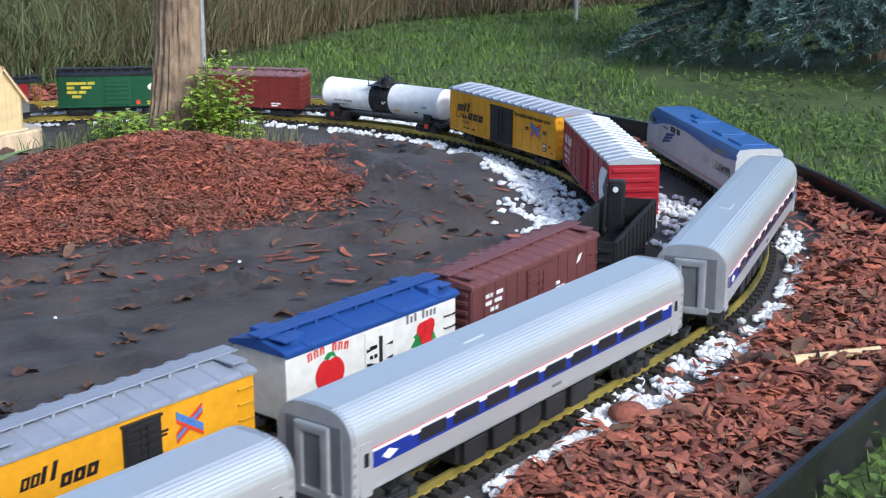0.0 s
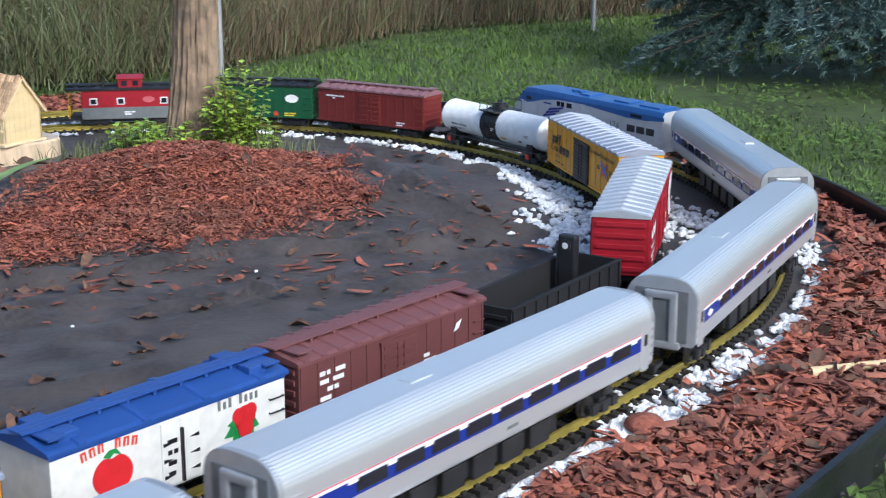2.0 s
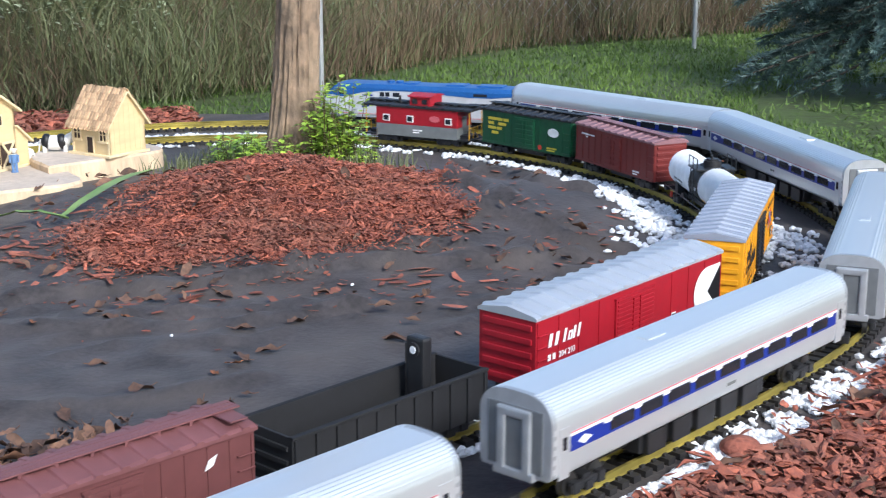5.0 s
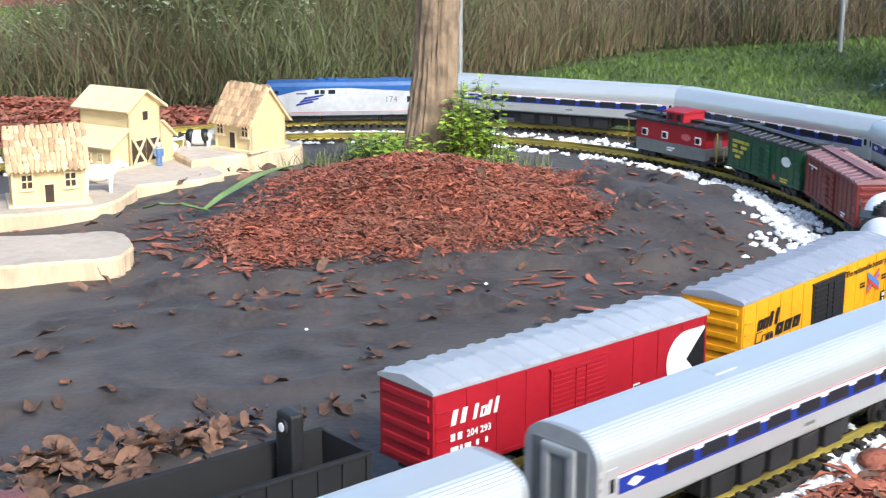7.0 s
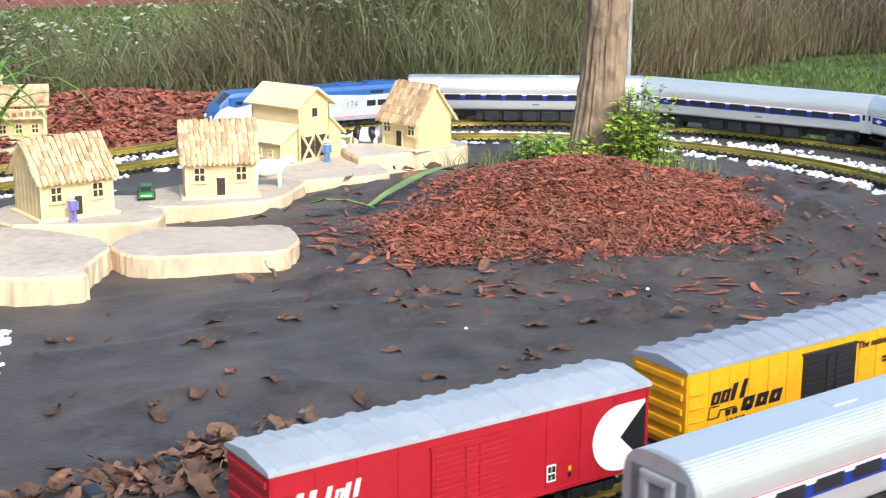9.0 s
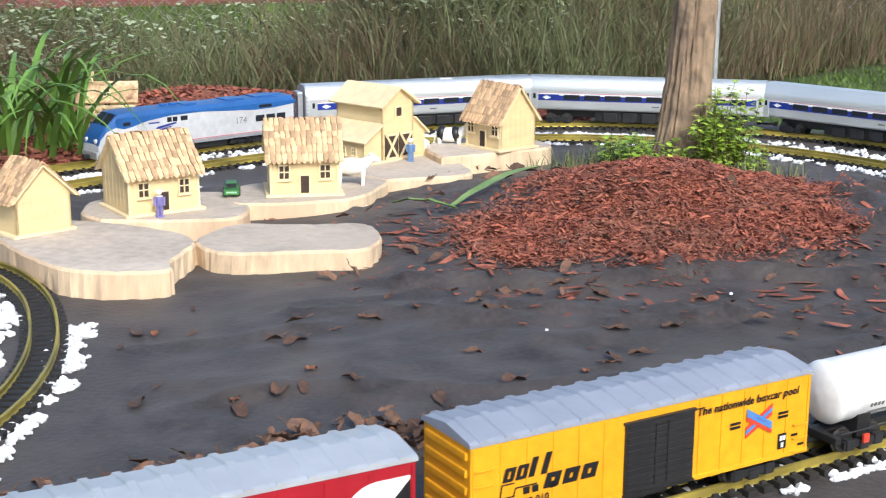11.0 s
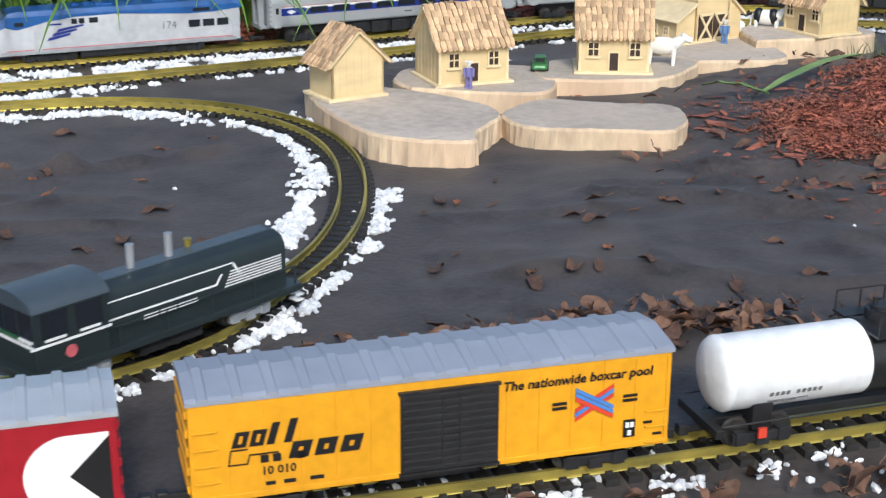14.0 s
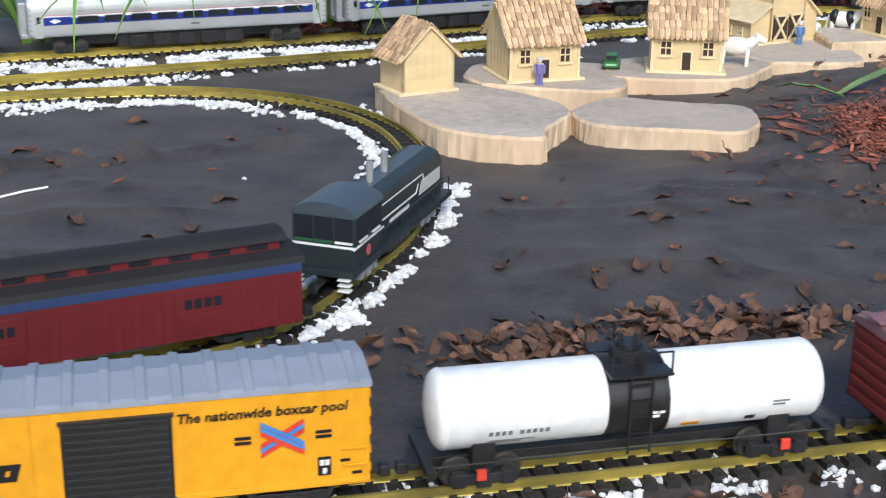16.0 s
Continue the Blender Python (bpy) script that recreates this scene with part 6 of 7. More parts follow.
def barn(m):
    h = root("toy_barn", "pale wooden toy barn with crossed doors and lean-to", "toy house", "village houses", m)
    L, D, wall, rise = 0.17, 0.115, 0.150, 0.038
    part("base", B(-L / 2 - 0.006, L / 2 + 0.006, -D / 2 - 0.07, D / 2 + 0.05, 0, 0.005, 0.001), PINE_EDGE, h)
    for sy in (-1, 1):
        mm = pose(0, -D / 2, 0) if sy < 0 else pose(0, D / 2, 0, 0, 0, 180)
        wall_piece("wall", h, [(-L / 2, 0.005), (L / 2, 0.005), (L / 2, wall), (-L / 2, wall)], 0.005, PINE, mm)
    for sx in (-1, 1):
        mm = pose(sx * L / 2, 0, 0, 0, 0, 90 * sx)
        wall_piece("gable", h, [(-D / 2, 0.005), (D / 2, 0.005), (D / 2, wall), (0, wall + rise), (-D / 2, wall)], 0.005, PINE, mm)
    run = D / 2 + 0.014
    a = math.degrees(math.atan2(rise, D / 2))
    for sy in (-1, 1):
        part("roof_board", B(-L / 2 - 0.014, L / 2 + 0.014, 0, math.hypot(run, rise * run / (D / 2)), 0, 0.006, 0.001), PINE_EDGE, h, "", pose(0, sy * run, wall - rise * 0.014 / (D / 2)) @ pose(0, 0, 0, 0, 0, 0 if sy < 0 else 180) @ pose(0, 0, 0, a, 0, 0))
    # lean-to along the front and a small one behind
    for sy, dd, zt, zl in ((-1, 0.062, 0.098, 0.062), (1, 0.045, 0.105, 0.066)):
        mm = pose(0, -D / 2 - dd, 0) if sy < 0 else pose(0, D / 2 + dd, 0, 0, 0, 180)
        wall_piece("lean_to_wall", h, [(-L / 2 + 0.005, 0.005), (L / 2 - 0.005, 0.005), (L / 2 - 0.005, zl), (-L / 2 + 0.005, zl)], 0.004, PINE, mm)
        for x in (-0.04, 0.005, 0.045):
            window_on(h, x, 0.022, 0.018, 0.022, mm)
        ang = math.degrees(math.atan2(zt - zl, dd))
        part("lean_to_roof", B(-L / 2 - 0.008, L / 2 + 0.008, -0.012, math.hypot(dd, zt - zl), 0, 0.005, 0.001), PINE_EDGE, h, "", mm @ pose(0, 0, zl, ang, 0, 0))
        for sx in (-1, 1):
            x = sx * (L / 2 - 0.006)
            wall_piece("lean_to_end", h, [(0, 0.005), (dd, 0.005), (dd, zt), (0, zl)], 0.004, PINE, (pose(x, -D / 2 - dd, 0, 0, 0, 90) if sy < 0 else pose(x, D / 2 + dd, 0, 0, 0, -90)))
    mm = pose(L / 2, 0, 0, 0, 0, 90)
    for x in (-0.026, 0.026):
        # Door leaves are flat plates coloured as the shade inside the barn.
        d = part("barn_door", B(x - 0.024, x + 0.024, -0.003, -0.0003, 0.006, 0.072, 0.0005), OPENING_SHADE, h, "dark plate for the doorway's inner shade, behind crossed boards", mm)
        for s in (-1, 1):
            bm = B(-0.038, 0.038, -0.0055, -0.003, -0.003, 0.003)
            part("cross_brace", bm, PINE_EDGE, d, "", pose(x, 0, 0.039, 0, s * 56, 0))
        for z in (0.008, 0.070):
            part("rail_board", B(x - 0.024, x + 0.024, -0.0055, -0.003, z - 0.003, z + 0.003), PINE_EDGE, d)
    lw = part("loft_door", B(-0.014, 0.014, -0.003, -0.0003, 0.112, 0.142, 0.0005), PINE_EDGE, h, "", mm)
    part("loft_opening", B(-0.009, 0.009, -0.0038, -0.002, 0.116, 0.138), OPENING_SHADE, lw)
    return h


barn(pose(-1.462, 3.415, 0.056, 0, 0, -22))


def lodge(m):
    h = root("toy_lodge", "two-storey wooden toy house with balcony and chimney", "toy house", "village houses", m)
    L, D, wall, rise = 0.15, 0.10, 0.116, 0.040
    part("base", B(-L / 2 - 0.008, L / 2 + 0.008, -D / 2 - 0.03, D / 2 + 0.006, 0, 0.006, 0.001), PINE_EDGE, h)
    for sy in (-1, 1):
        mm = pose(0, -D / 2, 0) if sy < 0 else pose(0, D / 2, 0, 0, 0, 180)
        wall_piece("wall", h, [(-L / 2, 0.006), (L / 2, 0.006), (L / 2, wall), (-L / 2, wall)], 0.005, PINE, mm)
        for x in (-0.045, 0.0, 0.045):
            for z in (0.025, 0.09):
                window_on(h, x, z, 0.022, 0.028, mm)
    for sx in (-1, 1):
        mm = pose(sx * L / 2, 0, 0, 0, 0, 90 * sx)
        wall_piece("gable", h, [(-D / 2, 0.006), (D / 2, 0.006), (D / 2, wall), (0, wall + rise), (-D / 2, wall)], 0.005, PINE, mm)
        window_on(h, 0, 0.09, 0.022, 0.028, mm)
    part("balcony", B(-L / 2 - 0.006, L / 2 + 0.006, -D / 2 - 0.028, -D / 2, 0.070, 0.075), PINE_EDGE, h)
    for k in range(9):
        x = -L / 2 + L * k / 8
        part("baluster", B(x - 0.0025, x + 0.0025, -D / 2 - 0.027, -D / 2 - 0.023, 0.075, 0.096), PINE_EDGE, h)
    part("balcony_rail", B(-L / 2 - 0.006, L / 2 + 0.006, -D / 2 - 0.028, -D / 2 - 0.022, 0.095, 0.100), PINE_EDGE, h)
    for x in (-L / 2, L / 2):
        part("porch_post", B(x - 0.004, x + 0.004, -D / 2 - 0.027, -D / 2 - 0.02, 0.006, 0.070), PINE_EDGE, h)
    run = D / 2 + 0.016
    a = math.degrees(math.atan2(rise, D / 2))
    for sy in (-1, 1):
        part("roof_board", B(-L / 2 - 0.014, L / 2 + 0.014, 0, math.hypot(run, rise * run / (D / 2)), 0, 0.006, 0.001), THATCH, h, "", pose(0, sy * run, wall - rise * 0.016 / (D / 2)) @ pose(0, 0, 0, 0, 0, 0 if sy < 0 else 180) @ pose(0, 0, 0, a, 0, 0))
    dm = part("dormer", B(-0.018, 0.018, -D / 2 - 0.004, -0.01, wall + 0.004, wall + 0.034, 0.001), PINE, h)
    window_on(dm, 0, wall + 0.008, 0.022, 0.022, pose(0, -D / 2 - 0.004, 0))
    bm = B(-L / 2 + 0.012, -L / 2 + 0.034, -0.004, 0.018, wall, wall + rise + 0.030, 0.001)
    box(bm, -L / 2 + 0.009, -L / 2 + 0.037, -0.007, 0.021, wall + rise + 0.024, wall + rise + 0.032, 0.001)
    part("chimney", bm, PINE_EDGE, h)


lodge(pose(-2.385, 3.57, 0.03, 0, 0, 30))

FIG_BLUE = paint("figure_blue", (0.12, 0.22, 0.42))
FIG_VIOLET = paint("figure_violet", (0.20, 0.18, 0.42))
COWWHITE = paint("cow_white", (0.80, 0.79, 0.75))
TOYGREEN = paint("toy_green", (0.035, 0.16, 0.04))


def animal(name, label, m, patches=False, scale=1.0):
    """A moulded cow; +x is its head."""
    a = root(name, label, "toy animal", "", m @ Matrix.Scale(1.0, 4))
    k = scale
    bm = bmesh.new()
    bmesh.ops.create_uvsphere(bm, u_segments=16, v_segments=10, radius=1)
    bmesh.ops.transform(bm, matrix=pose(0, 0, 0.038 * k) @ Matrix.Diagonal((0.034 * k, 0.0150 * k, 0.0175 * k, 1)), verts=bm.verts)
    smooth(part("trunk", bm, COWWHITE, a), 80)
    bm = bmesh.new()
    cyl(bm, (0.024 * k, 0, 0.042 * k), (0.040 * k, 0, 0.055 * k), 0.013 * k, 0.008 * k, 12)
    smooth(part("neck", bm, COWWHITE, a), 60)
    bm = bmesh.new()
    cyl(bm, (0.036 * k, 0, 0.057 * k), (0.056 * k, 0, 0.049 * k), 0.0088 * k, 0.0055 * k, 12)
    hd = part("head", bm, COWWHITE, a)
    smooth(hd, 60)
    for s in (-1, 1):
        bm = bmesh.new()
        cyl(bm, (0.038 * k, s * 0.005 * k, 0.061 * k), (0.036 * k, s * 0.012 * k, 0.063 * k), 0.0025 * k, 0.001 * k, 8)
        part("ear", bm, COWWHITE, hd)
    for x in (-0.024, 0.022):
        for y in (-0.007, 0.007):
            bm = bmesh.new()
            cyl(bm, (x * k, y * k, 0.0), ((x + 0.001) * k, y * k, 0.032 * k), 0.0032 * k, 0.0055 * k, 10)
            part("leg", bm, COWWHITE, a)
    bm = bmesh.new()
    cyl(bm, (-0.033 * k, 0, 0.046 * k), (-0.038 * k, 0, 0.016 * k), 0.0014 * k, 0.002 * k, 8)
    part("tail", bm, COWWHITE, a)
    if patches:
        for x, z, r in ((0.014, 0.0405, 0.0150), (-0.019, 0.041, 0.0125)):
            bm = bmesh.new()
            bmesh.ops.create_uvsphere(bm, u_segments=12, v_segments=8, radius=1)
            bmesh.ops.transform(bm, matrix=pose(x * k, 0, z * k) @ Matrix.Diagonal((r * k, 0.0160 * k, 0.0182 * k, 1)), verts=bm.verts)
            smooth(part("black_patch", bm, INK, a, "black hide patch"), 80)


def figurine(label, m, coat):
    """A plain little farm figure, one moulded shape."""
    bm = bmesh.new()
    cyl(bm, (0, 0, 0), (0, 0, 0.004), 0.009, n=12)
    for y in (-0.004, 0.004):
        cyl(bm, (0, y, 0.003), (0, y, 0.026), 0.0036, 0.004, 8)
    cyl(bm, (0, 0, 0.024), (0, 0, 0.046), 0.0075, 0.0085, 10)
    for y in (-0.010, 0.010):
        cyl(bm, (0, y, 0.044), (0.006, y, 0.026), 0.0028, 0.0024, 8)
    bmesh.ops.create_uvsphere(bm, u_segments=10, v_segments=8, radius=0.0058, matrix=Matrix.Translation((0, 0, 0.054)))
    cyl(bm, (0, 0, 0.057), (0, 0, 0.059), 0.009, n=12)
    for f in bm.faces:
        z = f.calc_center_median().z
        f.material_index = 0 if z < 0.046 else 1
    ob = part("farm_figurine", bm, [coat, COWWHITE])
    ob.matrix_basis = m
    tagged(ob, label, "figurine")


animal("toy_cow", "white moulded toy cow standing on a slab", pose(-1.365, 3.045, 0.055, 0, 0, 22), False, 1.2)
animal("toy_cow", "black and white spotted toy cow on a slab", pose(-1.305, 3.56, 0.056, 0, 0, 10), True, 1.15)
animal("toy_calf", "small white toy calf beside the figurine", pose(-1.365, 3.50, 0.056, 0, 0, 170), False, 0.75)
figurine("small plain figurine in white and blue near the barn", pose(-1.345, 3.375, 0.056, 0, 0, -70), FIG_BLUE)
figurine("small plain figurine in violet on the cottage step", pose(-1.615, 2.590, 0.052, 0, 0, -60), FIG_VIOLET)


def toy_car(m):
    c = root("toy_car", "small dark green toy car beside a slab", "toy car", "", m)
    bm = bmesh.new()
    prism(bm, [(-0.017, 0.006), (0.017, 0.006), (0.018, 0.014), (0.015, 0.019), (-0.015, 0.019), (-0.018, 0.014)], -0.036, 0.036)
    part("body", bm, TOYGREEN, c)
    bm = bmesh.new()
    prism(bm, [(-0.015, 0.019), (0.015, 0.019), (0.011, 0.031), (-0.011, 0.031)], -0.016, 0.018)
    part("cabin", bm, TOYGREEN, c)
    part("bonnet_band", B(-0.0366, -0.0355, -0.012, 0.012, 0.010, 0.014), paint("pale_green_plastic", (0.35, 0.62, 0.40)), c, "pale green front band")
    for sy in (-1, 1):
        part("side_window", B(-0.012, 0.014, sy * 0.0138 - 0.001, sy * 0.0138 + 0.001, 0.021, 0.028), GLASS, c)
    part("windscreen", B(-0.0185, -0.0165, -0.011, 0.011, 0.020, 0.029), GLASS, c)
    for x in (-0.022, 0.022):
        for y in (-0.017, 0.017):
            bm = bmesh.new()
            cyl(bm, (x, y - 0.003, 0.007), (x, y + 0.003, 0.007), 0.007, n=12)
            part("wheel", bm, BLACK, c)


toy_car(pose(-1.578, 2.842, 0.055, 0, 0, 118))


# ---- tree, shoots, weeds, lawn ----
def build_tree():
    t = root("tree", "brown-barked tree trunk rising from the mulch mound", "tree", "", pose(-0.672, 3.50, swell(-0.672, 3.50) - 0.02))
    bm = bmesh.new()
    rings, n = [], 88
    for k in range(130):
        z = 3.0 * (k / 129) ** 1.7
        r = 0.050 + 0.018 * math.exp(-z / 0.30) + 0.016 * math.exp(-z / 0.05) - 0.006 * z
        cx, cy = 0.055 * z + 0.004 * math.sin(z * 6), 0.02 * z
        ring = []
        for i in range(n):
            a = i * 2 * math.pi / n
            ridge = 0.5 - abs(noise.noise(Vector((math.cos(a) * 5.5, math.sin(a) * 5.5, z * 5.0)))) * 2.2
            fine = noise.noise(Vector((math.cos(a) * 18, math.sin(a) * 18, z * 26.0)))
            flare = 1 + 0.28 * math.exp(-z / 0.06) * math.cos(3 * a + 0.6)
            rr = r * flare + 0.0075 * ridge + 0.0035 * fine
            ring.append(bm.verts.new((cx + rr * math.cos(a), cy + rr * math.sin(a), z)))
        rings.append(ring)
    for a, b in zip(rings, rings[1:]):
        for i in range(n):
            bm.faces.new((a[i], a[(i + 1) % n], b[(i + 1) % n], b[i]))
    bmesh.ops.recalc_face_normals(bm, faces=bm.faces)
    smooth(part("trunk", bm, BARK, t, "rough ridged brown bark"), 70)
    for a, z in ((40, 1.6), (200, 2.0), (310, 2.5)):
        bm = bmesh.new()
        cx = 0.055 * z
        cyl(bm, (cx, 0.02 * z, z), (cx + 0.5 * math.cos(radians(a)), 0.5 * math.sin(radians(a)), z + 0.5), 0.018, 0.006, 10)
        part("limb", bm, BARK, t)


def leaf_at(pile, rng, p, size, up=0.4, fold=0.25):
    """A small pointed leaf with a fold down its middle."""
    a, l, w = rng.uniform(0, 6.283), size * rng.uniform(0.7, 1.3), size * rng.uniform(0.28, 0.42)
    d = Vector((math.cos(a), math.sin(a), rng.uniform(-0.5, up)))
    d.normalize()
    s = d.cross(Vector((0, 0, 1))).normalized()
    n = s.cross(d)
    q = [Vector((0, 0, 0)), d * l * 0.45 + s * w + n * w * fold, d * l, d * l * 0.45 - s * w + n * w * fold, d * l * 0.5]
    pile.put([tuple(c) for c in q], [(0, 4, 1), (1, 4, 2), (2, 4, 3), (3, 4, 0)], *p)


def build_shoots():
    rng = random.Random(12)
    pile, stems = Pile(), Pile()
    for k in range(210):
        a = rng.uniform(0, 6.283)
        r = rng.uniform(0.05, 0.20)
        x, y = -0.66 + r * math.cos(a) * 1.1, 3.46 + r * math.sin(a) * 0.8
        z = swell(x, y)
        right = x > -0.62
        h = rng.uniform(0.03, 0.09) * (1.0 if not right else 1.5)
        if right and rng.random() < 0.36:
            x, y = rng.uniform(-0.60, -0.49), rng.uniform(3.36, 3.47)
            z = swell(x, y)
            h = rng.uniform(0.08, 0.23)
        lean = Vector((rng.uniform(-0.25, 0.25), rng.uniform(-0.25, 0.15), 1)).normalized()
        w = 0.0013
        tip = lean * h
        stems.put([(-w, 0, 0), (w, 0, 0), (tip.x + w * 0.5, tip.y, tip.z), (tip.x - w * 0.5, tip.y, tip.z)], [(0, 1, 2, 3)], x, y, z)
        stems.put([(0, -w, 0), (0, w, 0), (tip.x, tip.y + w * 0.5, tip.z), (tip.x, tip.y - w * 0.5, tip.z)], [(0, 1, 2, 3)], x, y, z)
        for j in range(int(6 + h * 130)):
            u = rng.uniform(0.15, 1.0)
            p = (x + tip.x * u + rng.uniform(-0.012, 0.012), y + tip.y * u + rng.uniform(-0.012, 0.012), z + tip.z * u)
            leaf_at(pile, rng, p, 0.021)
    mesh_object("shoots", pile.v, pile.f, LEAFGREEN, "stuff", "bright green leafy shoots round the tree foot", "shrub")
    mesh_object("shoot_stems", stems.v, stems.f, DRYGRASS, "stuff", "thin brown stems of the leafy shoots", "shrub")
    # wispy grass at the foot, mostly on the shaded side
    blades = Pile()
    for _ in range(700):
        a, r = rng.uniform(0, 6.283), rng.gauss(0.17, 0.06)
        x, y = -0.69 + r * math.cos(a) * 1.25, 3.46 + r * math.sin(a) * 0.7
        blade(blades, rng, x, y, swell(x, y), rng.uniform(0.02, 0.06), 0.0018, 0.7)
    mesh_object("tuft_grass", blades.v, blades.f, WEED, "stuff", "wispy green grass at the tree foot", "grass")


def blade(pile, rng, x, y, z, h, w, lean=0.3, segs=2):
    a, b = rng.uniform(0, 6.283), rng.uniform(0, 6.283)
    dx, dy = math.cos(a) * w, math.sin(a) * w
    lx, ly = math.cos(b) * lean * h * rng.random(), math.sin(b) * lean * h * rng.random()
    if segs == 1:
        pile.put([(-dx, -dy, 0), (dx, dy, 0), (lx, ly, h)], [(0, 1, 2)], x, y, z)
    else:
        pile.put([(-dx, -dy, 0), (dx, dy, 0), (dx * 0.7 + lx * 0.35, dy * 0.7 + ly * 0.35, h * 0.6), (-dx * 0.7 + lx * 0.35, -dy * 0.7 + ly * 0.35, h * 0.6), (lx, ly, h)], [(0, 1, 2, 3), (3, 2, 4)], x, y, z)


WEED_FRONT = Line([(-6.5, 2.5), (-4.4, 3.1), (-3.4, 3.55), (-2.95, 4.1), (-2.55, 4.62), (-2.0, 4.68), (-1.55, 4.85), (-1.1, 5.3), (-0.75, 5.85), (-0.2, 6.9), (0.5, 7.4), (1.2, 7.9), (3.0, 8.7)])


def build_lawn():
    rng = random.Random(21)
    pile = Pile()
    n = 0
    while n < 52000:
        y = 1.2 + 7.4 * rng.random() ** 0.8
        x = rng.uniform(-1.6, 0.62 + 0.34 * y)
        if inside(x, y, BED) or (y > 5 and WEED_FRONT.near(x, y) < 0.05):
            continue
        patch = noise.noise(Vector((x * 1.7, y * 1.7, 4.0)))
        if math.hypot((x - 1.75) / 1.05, (y - 5.1) / 0.8) < 1.0 and rng.random() < 0.93:
            n += 1
            continue
        blade(pile, rng, x, y, -0.013, rng.uniform(0.012, 0.030) * (1 + 0.6 * patch), 0.0020 + 0.0005 * y * 0.5, 1.3, 1)
        n += 1
    # the lawn beyond the fence
    for _ in range(16000):
        x, y = rng.uniform(-7.5, -3.2), rng.uniform(4.8, 8.6)
        blade(pile, rng, x, y, -0.013, rng.uniform(0.03, 0.07), 0.006, 1.3, 1)
    mesh_object("lawn_grass", pile.v, pile.f, GRASS, "stuff", "short green lawn grass", "grass")
    pile = Pile()
    for _ in range(9000):
        y = rng.uniform(1.2, 5.0)
        x = rng.uniform(-0.2, 0.7 + 0.34 * y)
        if inside(x, y, BED) or EDGE_LINE.near(x, y) < 0.02 or noise.noise(Vector((x * 2.1, y * 2.1, 8.0))) < -0.1:
            continue
        leaf_at(pile, rng, (x, y, rng.uniform(0.0, 0.035)), 0.022, 0.3)
    mesh_object("clover", pile.v, pile.f, GRASS, "stuff", "broad green clover leaves in the lawn", "ground cover")


def build_weeds():
    rng = random.Random(33)
    dry, green = Pile(), Pile()
    for _ in range(85000):
        s = rng.uniform(0, WEED_FRONT.length)
        d = rng.random() ** 1.5 * 1.5
        x, y = WEED_FRONT.side(s, -d)
        left = x < -0.9
        k = noise.noise(Vector((x * 1.3, y * 1.3, 2.2)))
        h = rng.uniform(0.18, 0.55) * (0.55 + min(d, 0.8)) * ((1.1 - 0.6 * max(0.0, min(1.0, -x - 2.1))) if left else 1.0)
        if rng.random() < (0.74 + 0.6 * k if left else 0.30):
            blade(green, rng, x, y, -0.012 + h * rng.uniform(0, 0.5), h * 0.62, rng.uniform(0.0010, 0.0030), 1.7)
        else:
            blade(dry, rng, x, y, -0.012 + h * rng.uniform(0, 0.4), h * 0.8, rng.uniform(0.0009, 0.0022), 1.7 if left else 0.9)
    vine = Pile()
    for _ in range(15000):
        s = rng.uniform(0, WEED_FRONT.length * 0.62)
        d = 0.25 + rng.random() * 1.2
        x, y = WEED_FRONT.side(s, -d)
        if noise.noise(Vector((x * 1.9, y * 1.9, 9.5))) > -0.05:
            leaf_at(vine, rng, (x, y, rng.uniform(0.16, 0.26 + 0.42 * d) * (1 - 0.4 * max(0.0, min(1.0, -x - 2.1)))), rng.uniform(0.014, 0.042), 0.5)
    mesh_object("pale_vines", vine.v, vine.f, PALEVINE, "stuff", "pale grey-green vine leaves over the weeds", "vines")
    for _ in range(30000):
        s = rng.uniform(0, WEED_FRONT.length * (0.62 if rng.random() < 0.75 else 1.0))
        d = 0.1 + rng.random() * 1.4
        x, y = WEED_FRONT.side(s, -d)
        if noise.noise(Vector((x * 2.3, y * 2.3, 5.5))) > -0.05:
            leaf_at(green, rng, (x, y, rng.uniform(0.02, 0.15 + 0.35 * d) * (1 - 0.5 * max(0.0, min(1.0, -x - 2.1)))), rng.uniform(0.012, 0.034), 0.5)
    mesh_object("dry_weeds", dry.v, dry.f, DRYGRASS, "stuff", "tall dry brown grass stalks along the fence", "tall grass")
    mesh_object("green_weeds", green.v, green.f, WEED, "stuff", "olive green weeds and vines along the fence", "weeds")


